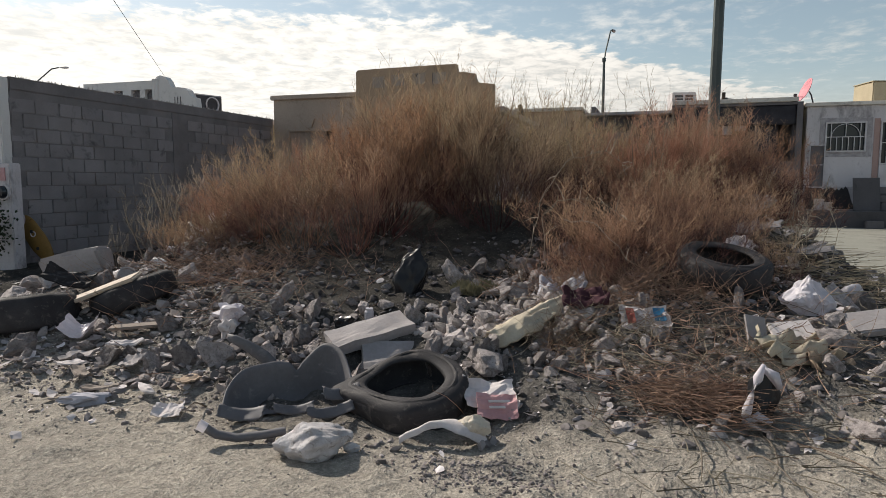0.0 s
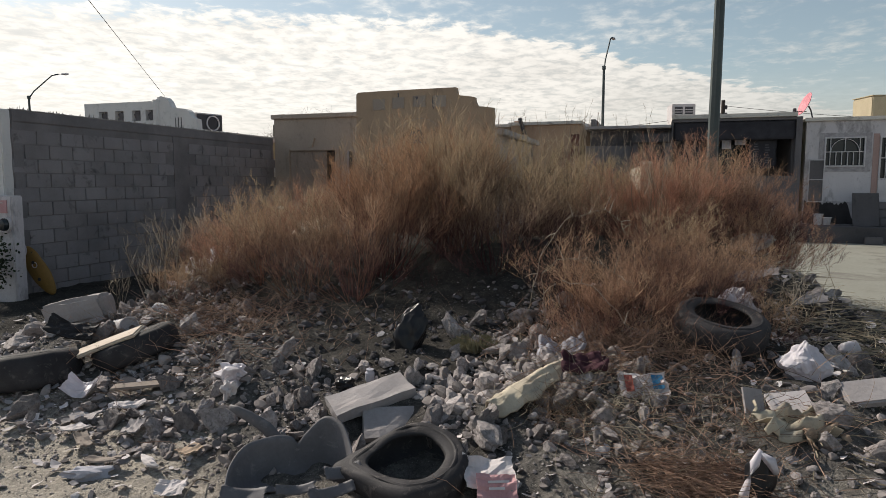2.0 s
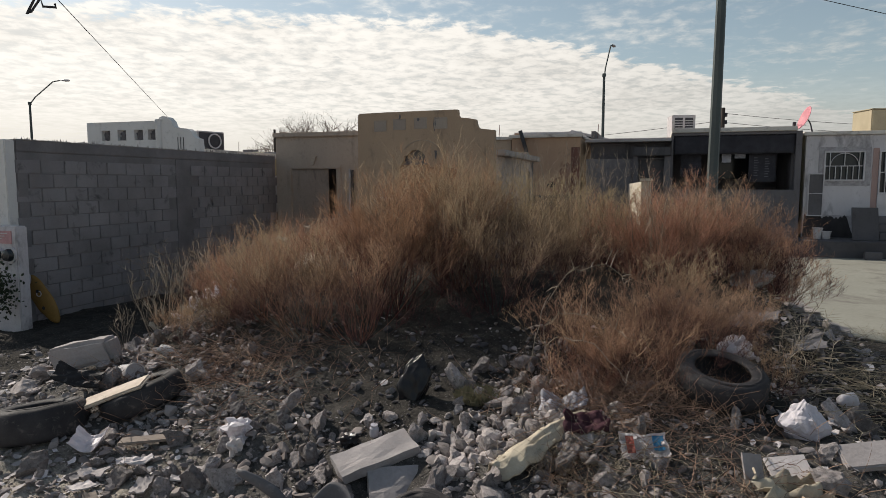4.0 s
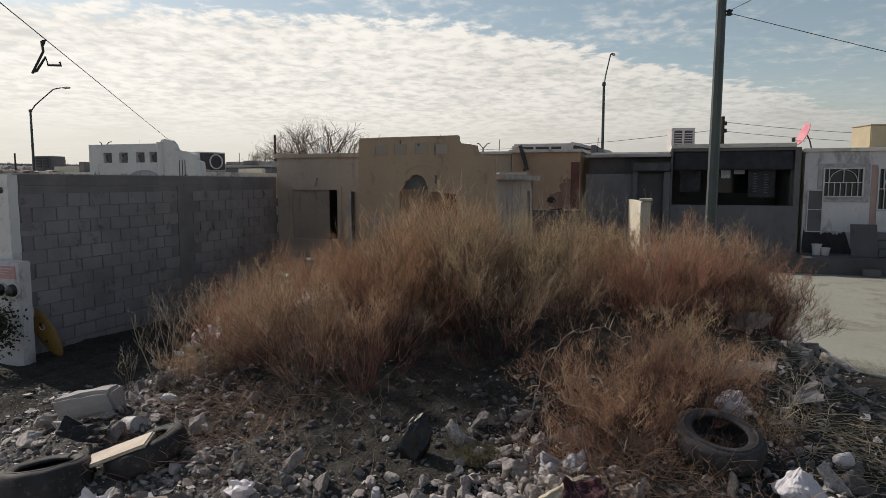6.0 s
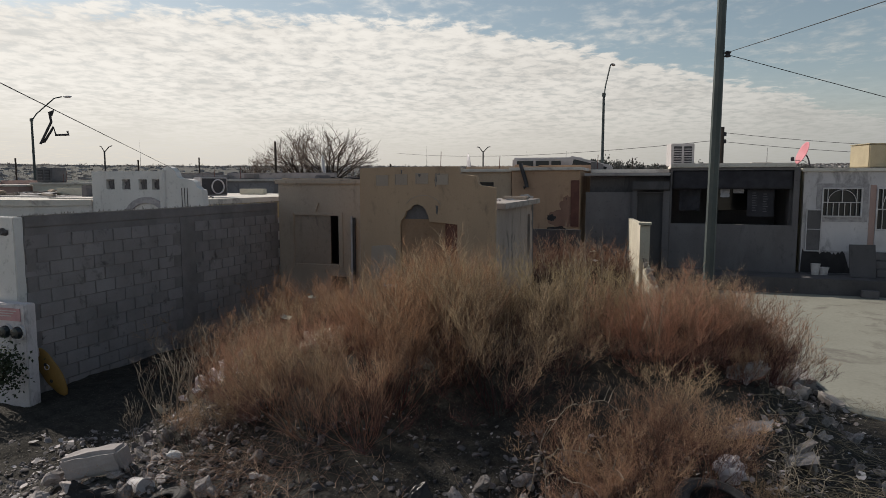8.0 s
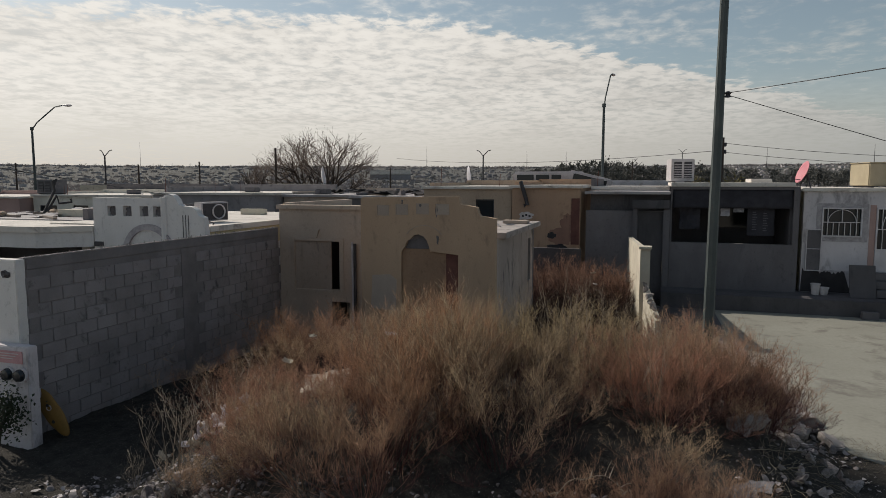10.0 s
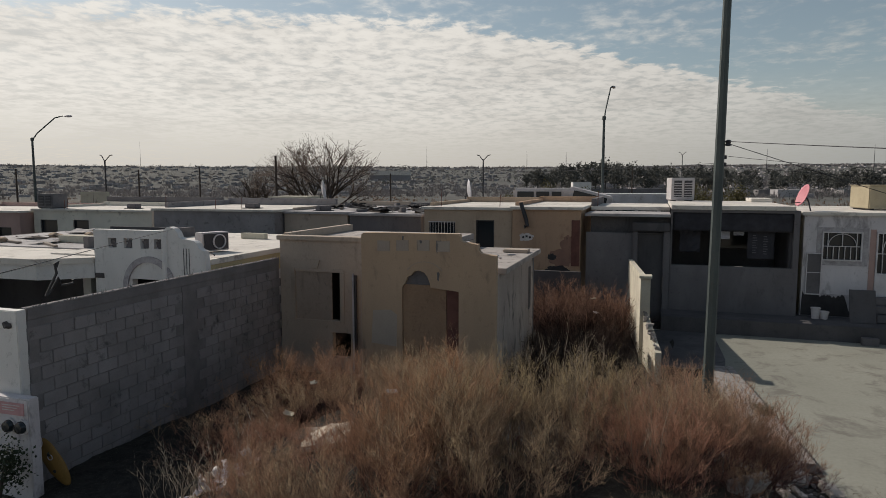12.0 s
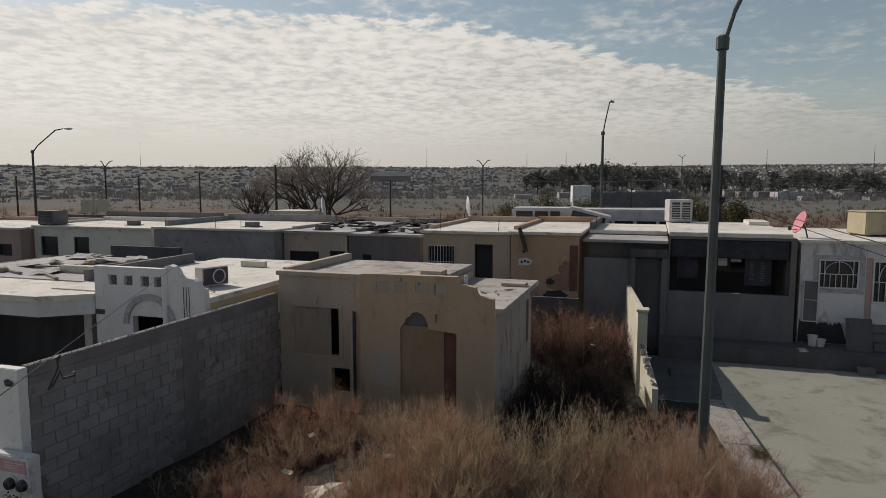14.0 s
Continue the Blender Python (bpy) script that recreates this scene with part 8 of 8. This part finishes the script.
r_s = random.Random(33)


def heap_point():
    """A spot on the open face of the heap, denser towards its middle."""
    while True:
        x, y = r_s.uniform(-5.4, 1.7), 2.8 + 3.0 * r_s.random() ** 1.25
        d = 1.0
        if -2.3 < x < -0.2 and 3.4 < y < 5.2:
            d = 2.2
        if x < -3 and y < 3.2:
            d = 0.5
        if r_s.random() * 2.2 < d:
            return x, y


KEEP_OFF = ((-1.80, 3.1, 0.36), (-1.74, 3.86, 0.27), (-1.54, 3.70, 0.24), (-1.235, 3.22, 0.33), (0.47, 5.13, 0.32), (-4.50, 3.72, 0.33), (-4.0, 4.14, 0.33), (-1.9, 3.02, 0.34), (-1.55, 3.08, 0.22), (-1.5, 2.56, 0.2), (-1.82, 3.80, 0.2),
            (-0.82, 3.3, 0.15), (0.97, 4.78, 0.2), (0.74, 4.06, 0.22), (-0.76, 3.95, 0.15), (-4.98, 4.62, 0.25), (-1.74, 4.66, 0.12), (-0.93, 2.95, 0.15), (0.52, 3.5, 0.12))


def kept_off(x, y):
    return any((x - a) ** 2 + (y - b) ** 2 < c * c for a, b, c in KEEP_OFF)


placed = 0
while placed < 290:
    x, y = heap_point()
    if kept_off(x, y) or (-3.7 < x < -1.4 and y > 4.35 and r_s.random() < 0.92):
        continue
    if (y - 0.26 * max(x + 1.6, 0) < 3.0 and r_s.random() < 0.8):
        continue
    if (y < 3.15 and r_s.random() < 0.8) or (x > -0.7 and y < 3.6 and r_s.random() < 0.6):
        continue
    s = min(0.06 * math.exp(abs(r_s.gauss(0, 0.65))), 0.22)
    if -2.0 < x < 0.0 and 3.5 < y < 5.0:
        s = min(s * 1.2, 0.22)
    ob = new("rubble_stone", STONES[r_s.randrange(10)])
    ob.matrix_basis = pose(x, y, ground_z(x, y) + s * 0.18, r_s.uniform(0, 360), r_s.uniform(0, 360), r_s.uniform(0, 360)) @ Matrix.Diagonal((s * 1.1, s, s, 1))
    tagged(ob, "angular grey lump of broken concrete", "stone", "loose rubble stones")
    placed += 1
for i in range(46):
    x, y = r_s.uniform(0.9, 2.5), r_s.uniform(6.2, 11.2)
    if x > kerb_x(y) - 0.05:
        continue
    s = r_s.uniform(0.06, 0.24)
    ob = new("rubble_stone", STONES[r_s.randrange(10)])
    ob.matrix_basis = pose(x, y, ground_z(x, y) + s * 0.2, r_s.uniform(0, 360), r_s.uniform(0, 360), r_s.uniform(0, 360)) @ Matrix.Diagonal((s * 1.2, s, s * 0.8, 1))
    tagged(ob, "pale broken lump at the pavement's edge", "stone", "loose rubble stones")


def scatter(name, count, region, sizes, material, label, seed, flatness=0.7, power=1.8):
    """Many small broken bits in one mesh, the small ones by far the most; thin flakes where flatness is small."""
    r = random.Random(seed)
    vs, fs = [], []
    units = []
    for level in (1, 2):
        unit = bmesh.new()
        bmesh.ops.create_icosphere(unit, subdivisions=level, radius=0.5)
        units += [[v.co.copy() for v in unit.verts], [[v.index for v in f.verts] for f in unit.faces]]
        unit.free()
    uv, uf, uv2, uf2 = units
    for _ in range(count):
        x, y = region(r)
        s = sizes[0] * math.exp(r.random() ** power * math.log(sizes[1] / sizes[0]))
        m = pose(x, y, ground_z(x, y) + s * (0.10 if flatness > 0.3 else 0.25), r.uniform(-35, 35), r.uniform(-35, 35), r.uniform(0, 360))
        n = len(vs)
        if flatness < 0.3:
            ring = [(math.cos(1.047 * k + r.uniform(-0.4, 0.4)) * s * r.uniform(0.3, 0.65), math.sin(1.047 * k + r.uniform(-0.4, 0.4)) * s * r.uniform(0.25, 0.5)) for k in range(6)]
            curl = r.uniform(-0.5, 0.5) / s
            vs += [m @ Vector((a, b, curl * a * a + r.uniform(-0.1, 0.1) * s)) for a, b in ring]
            vs.append(m @ Vector((0, 0, r.uniform(-0.03, 0.03) * s)))
            fs += [(n + k, n + (k + 1) % 6, n + 6) for k in range(6)]
            continue
        shape_v, shape_f = (uv2, uf2) if s > 0.045 else (uv, uf)
        a, b, c = s * r.uniform(0.8, 1.35), s * r.uniform(0.65, 1.0), s * flatness * r.uniform(0.6, 1.2)
        cuts = [(Vector((r.uniform(-1, 1), r.uniform(-1, 1), r.uniform(-1, 1))).normalized(), r.uniform(0.15, 0.36)) for _ in range(6)]
        o = Vector((r.uniform(0, 50), r.uniform(0, 50), 0))
        for p in shape_v:
            q = p * (1 + 0.22 * noise.noise(p * 3.5 + o) + 0.12 * noise.noise(p * 8 + o)) if s > 0.045 else p * r.uniform(0.86, 1.1)
            for d, k in cuts:
                over = q.dot(d) - k
                if over > 0:
                    q = q - d * over
            vs.append(m @ Vector((q.x * a, q.y * b, q.z * c)))
        fs += [[n + k for k in f] for f in shape_f]
    ob = new(name, raw_mesh(name, vs, fs, material))
    return tagged(ob, label, "rubble", kind="stuff")


def on_heap(r):
    while True:
        x, y = r.uniform(-6.6, 1.9), 2.55 + 3.6 * r.random() ** 1.35
        shady = (-3.8 < x < -1.3 and y > 4.3 and r.random() < 0.88) or (-4.0 < x < -2.15 and y < 3.95 and r.random() < 0.72)
        if not kept_off(x, y) and not shady and r.random() < step(y - 0.26 * max(x + 1.6, 0), 2.4 + 0.3 * noise.noise(Vector((x * 1.3, 0, 5))), 3.1):
            return x, y


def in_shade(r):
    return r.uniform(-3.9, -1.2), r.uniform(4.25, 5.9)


def on_street(r):
    return r.uniform(-4.5, 2.5), r.uniform(1.6, 3.0)


def by_kerb(r):
    y = r.uniform(6.0, 11.5)
    return r.uniform(0.7, kerb_x(y) + 0.15), y


scatter("rubble", 9000, on_heap, (0.009, 0.085), RUBBLEMIX, "loose grey rubble and gravel", 1)
scatter("rubble", 850, in_shade, (0.012, 0.10), RUBBLEDARK, "sooty rubble at the foot of the bushes, darkened for their shade", 22)


def on_ridge(r):
    while True:
        f = r.random()
        x, y = -1.45 + 1.15 * f + r.gauss(0, 0.14), 3.95 + 0.55 * f + r.gauss(0, 0.2)
        if not kept_off(x, y):
            return x, y


scatter("rubble", 330, on_ridge, (0.045, 0.17), RUBBLEPALE, "pale broken lumps of plaster and concrete", 21, 0.8, 1.1)
scatter("rubble", 700, on_ridge, (0.02, 0.06), RUBBLEPALE, "small pale broken lumps between the larger", 23, 0.8, 1.0)
scatter("rubble", 240, lambda r: (r.uniform(-5.4, -3.2), r.uniform(3.5, 5.1)), (0.03, 0.13), RUBBLEPALE, "pale broken plaster and concrete by the tyres", 25, 0.6, 1.3)
scatter("rubble", 260, lambda r: (r.uniform(-3.9, -2.0), r.uniform(3.1, 4.2)), (0.03, 0.15), SOILCLOD, "dusty grey lumps of broken concrete half sunk in soil", 24, 0.7, 1.2)
scatter("clods", 1800, lambda r: (r.uniform(-4.2, -2.0), r.uniform(2.9, 4.1)), (0.006, 0.05), SOILCLOD, "crumbled pale clods on dusty soil", 26, 0.7, 1.4)
scatter("rubble", 42, lambda r: (r.uniform(-0.75, 0.55), r.uniform(3.15, 4.1)), (0.06, 0.14), RUBBLEPALE, "pale broken lumps under the dry twigs", 27, 0.85, 1.0)
scatter("rubble", 420, lambda r: (r.uniform(-7.2, -5.1), r.uniform(4.0, 5.9)), (0.015, 0.12), RUBBLEMIX, "grey rubble dumped beside the meter pillar", 28)
scatter("litter", 90, lambda r: (r.uniform(-7.0, -5.0), r.uniform(4.0, 5.8)), (0.03, 0.13), LITTER, "scraps of pale litter beside the meter pillar", 29, 0.06, 1.2)
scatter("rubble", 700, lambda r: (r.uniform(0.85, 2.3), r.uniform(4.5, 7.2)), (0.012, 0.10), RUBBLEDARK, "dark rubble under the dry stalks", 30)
scatter("pebbles", 1500, on_street, (0.004, 0.02), RUBBLEMIX, "small pebbles on packed dirt", 2)
scatter("clods", 1500, lambda r: (r.gauss(-0.68, 0.2) + 0.1 * noise.noise(Vector((r.random() * 9, 0, 0))), r.gauss(2.62, 0.10)), (0.004, 0.032), SOILDARK, "crumbled dark clods of soil", 6)
scatter("clods", 1600, lambda r: (r.uniform(-4.2, 1.8), r.gauss(2.85, 0.2)), (0.005, 0.03), SOILCLOD, "crumbled clods of soil", 7)
scatter("litter", 1500, on_heap, (0.014, 0.085), LITTER, "scraps of pale litter among the rubble", 3, 0.06, 1.5)
scatter("litter", 420, lambda r: (r.gauss(-3.6, 0.6), r.gauss(3.35, 0.35)), (0.02, 0.10), LITTER, "scraps of pale litter by the tyres", 8, 0.06, 1.3)
scatter("rubble", 700, by_kerb, (0.012, 0.10), RUBBLEMIX, "loose rubble along the pavement", 4, 0.7, 2.6)
scatter("litter", 160, by_kerb, (0.04, 0.14), LITTER, "scraps of pale litter along the pavement", 5, 0.06, 1.3)


stalks("straw", 260, lambda r: (r.uniform(1.0, 2.4), r.uniform(4.6, 8.0)), 0.5, STRAW, "mat of pale dry straw", 1, 0.2)
stalks("straw", 260, lambda r: (r.uniform(-0.2, 1.8), r.uniform(2.6, 4.4)), 0.4, STRAW, "loose pale straw on the dirt", 2, 0.2)
stalks("fallen_twigs", 330, lambda r: (r.gauss(0.15, 0.42), r.gauss(3.95, 0.38)), 0.42, STALKRED, "tangle of reddish dry twigs over the rubble", 3, 1.2, 0.0026)
stalks("fallen_twigs", 330, lambda r: (r.gauss(-0.25, 0.40), r.gauss(4.05, 0.3)), 0.32, STRAW, "loose tan dry grass between the stones", 15, 1.8, 0.0022)
stalks("fallen_twigs", 300, lambda r: (r.gauss(-0.52, 0.09), r.gauss(3.95, 0.10)), 0.20, FIELDSCRUB, "tuft of tan dry grass beside the blanket", 16, 2.5, 0.002)
stalks("fallen_twigs", 750, lambda r: (r.gauss(-3.45, 0.55), r.gauss(4.75, 0.45)), 0.45, STALKRED, "tangle of reddish dry twigs over the rubble", 4, 1.3, 0.0028)
stalks("fallen_twigs", 900, lambda r: (r.gauss(-0.15, 0.42), r.gauss(4.85, 0.3)), 0.5, STALKRED, "tangle of reddish dry twigs over the rubble", 5, 1.6, 0.0028)

stalks("green_weeds", 300, lambda r: (r.gauss(1.98, 0.08), r.gauss(13.2, 0.16)), 0.22, SHRUBGREEN, "tuft of dark green weeds on the pavement", 8, 1.6, 0.004).location.z = 0.13
stalks("straw", 500, lambda r: (kerb_x(13.0) - 0.75 + r.gauss(0, 0.3), r.uniform(10.8, 14.0)), 0.3, STRAW, "dry grass over the edge of the pavement", 9, 1.2, 0.0025)
scatter("rubble", 260, lambda r: (lambda y: (kerb_x(y) + r.uniform(-0.7, 0.05), y))(r.uniform(9.4, 12.6)), (0.02, 0.16), RUBBLEMIX, "broken kerb rubble where the pavement ends", 11)
stalks("street_grass", 420, lambda r: (r.gauss(2.95, 0.35), r.gauss(9.95, 0.25)), 0.14, STRAW, "short dry grass at the edge of the street", 10, 1.4, 0.002)

# long pale stalks lying on the dirt
for i, (a, b, c) in enumerate((((0.50, 3.40), (0.62, 3.15), (0.48, 2.85)), ((0.20, 3.20), (0.24, 3.0), (0.22, 2.82)), ((0.42, 3.05), (0.52, 2.9), (0.60, 2.72)), ((0.05, 3.3), (-0.2, 3.28), (-0.45, 3.36)), ((0.66, 3.3), (0.85, 3.05), (1.02, 2.95)), ((-2.34, 2.98), (-2.33, 2.82), (-2.26, 2.66)), ((0.9, 3.5), (1.1, 3.35), (1.3, 3.4)))):
    pts = []
    for k in range(9):
        f = k / 8
        x, y = (1 - f) ** 2 * a[0] + 2 * f * (1 - f) * b[0] + f * f * c[0], (1 - f) ** 2 * a[1] + 2 * f * (1 - f) * b[1] + f * f * c[1]
        pts.append((x, y, ground_z(x, y) + 0.012 + 0.03 * math.sin(math.pi * f) * (i % 3)))
    solid("dry_stalk", tube(pts, [0.005 * (1 - 0.07 * k) for k in range(9)], 5), BUSHPALE, "long pale dry stalk lying on the dirt", "stalk", "loose dry stalks")

# arching bare branches over the front bush
for i, pts in enumerate((((-0.95, 5.0, 0.5), (-0.85, 4.95, 1.0), (-0.62, 4.95, 1.38), (-0.42, 4.97, 1.47), (-0.25, 5.0, 1.42), (-0.2, 5.0, 1.3)),
                         ((-0.75, 4.9, 0.5), (-0.80, 4.85, 0.95), (-0.62, 4.8, 1.12), (-0.4, 4.75, 1.12), (-0.12, 4.7, 0.98)),
                         ((-0.6, 4.6, 0.98), (-0.35, 4.5, 0.95), (-0.1, 4.4, 0.72)),
                         ((1.05, 5.3, 0.5), (1.0, 5.4, 0.75), (1.1, 5.5, 1.0), (1.25, 5.5, 1.25)),
                         ((1.1, 5.3, 0.5), (1.25, 5.35, 0.8), (1.2, 5.4, 1.15)))):
    line = [Vector(p) for p in pts]
    fine_pts = []
    for k in range(len(line) - 1):
        p0, p1, p2, p3 = line[max(k - 1, 0)], line[k], line[k + 1], line[min(k + 2, len(line) - 1)]
        for f in (0, 0.25, 0.5, 0.75):
            fine_pts.append(0.5 * (2 * p1 + (p2 - p0) * f + (2 * p0 - 5 * p1 + 4 * p2 - p3) * f * f + (3 * p1 - p0 - 3 * p2 + p3) * f ** 3) + Vector((noise.noise(p1 * 9 + Vector((f * 7, i, 0))), 0, noise.noise(p1 * 9 + Vector((i, f * 7, 3))))) * 0.04)
    fine_pts.append(line[-1])
    branch = tube(fine_pts, [0.0034 * (1 - 0.6 * k / len(fine_pts)) for k in range(len(fine_pts))], 5)
    for k in range(2, len(fine_pts) - 1):
        q = random.Random(i * 50 + k)
        if q.random() < 0.7:
            tip = fine_pts[k] + Vector((q.uniform(-0.12, 0.12), q.uniform(-0.1, 0.1), q.uniform(-0.06, 0.14)))
            tube([fine_pts[k], fine_pts[k].lerp(tip, 0.5) + Vector((0, 0, 0.01)), tip], [0.0035, 0.0025, 0.001], 4, branch)
    solid("arching_branch", branch, BUSHPALE, "pale arching dry branch with side twigs", "branch", "arching branches")

# broken glass and mortar crust along the top of the boundary wall
r_g = random.Random(55)
vs, fs = [], []
for i in range(300):
    y = WY0 + (WY1 - WY0) * (i + r_g.random()) / 300
    x, z, h = WX - r_g.uniform(0.0, 0.06), WTOP - 0.006, r_g.uniform(0.008, 0.05) * (1 if r_g.random() < 0.8 else 1.6)
    w_, a = r_g.uniform(0.005, 0.02), r_g.uniform(0, 3.14)
    n = len(vs)
    vs += [(x - w_ * math.cos(a), y - w_ * math.sin(a), z), (x + w_ * math.cos(a), y + w_ * math.sin(a), z), (x + 0.01, y, z), (x + r_g.uniform(-0.01, 0.01), y + r_g.uniform(-0.01, 0.01), z + h)]
    fs += [(n, n + 1, n + 3), (n + 1, n + 2, n + 3), (n + 2, n, n + 3)]
tagged(new("broken_glass", raw_mesh("broken_glass", vs, fs, KERB)), "shards of broken glass set in the wall's top", "glass shards", kind="stuff")
# the crust's lighter colour stands in for the sunlit rim of the wall
crust = bmesh.new()
tube([(WX - 0.012 + 0.006 * noise.noise(Vector((k * 0.7, 0, 0))), WY0 + (WY1 - WY0) * k / 130, WTOP - 0.004 + 0.006 * noise.noise(Vector((k * 0.9, 4, 0)))) for k in range(131)], [0.011 + 0.006 * noise.noise(Vector((k * 0.6, 9, 0))) for k in range(131)], 5, crust)
part("sunlit_mortar_crust", crust, KERB, wall_left, "rough mortar along the top edge, paled as if sunlit", world_space=True)

# ---- blocks of the boundary wall ----
r_w = random.Random(5)
for row in range(12):
    z = 0.10 + row * 0.2
    y = WY0 + 0.17 + (0.2 if row % 2 else 0.4) - 0.2
    while y < WY1 - 0.1:
        if not (9.84 < y < 10.44):
            ob = new("block", block_meshes[r_w.randrange(5)])
            ob.parent = wall_left
            ob.matrix_parent_inverse = wall_left.matrix_basis.inverted()
            ob.location = (WX + r_w.uniform(-0.003, 0.004), y, z)
        y += 0.4
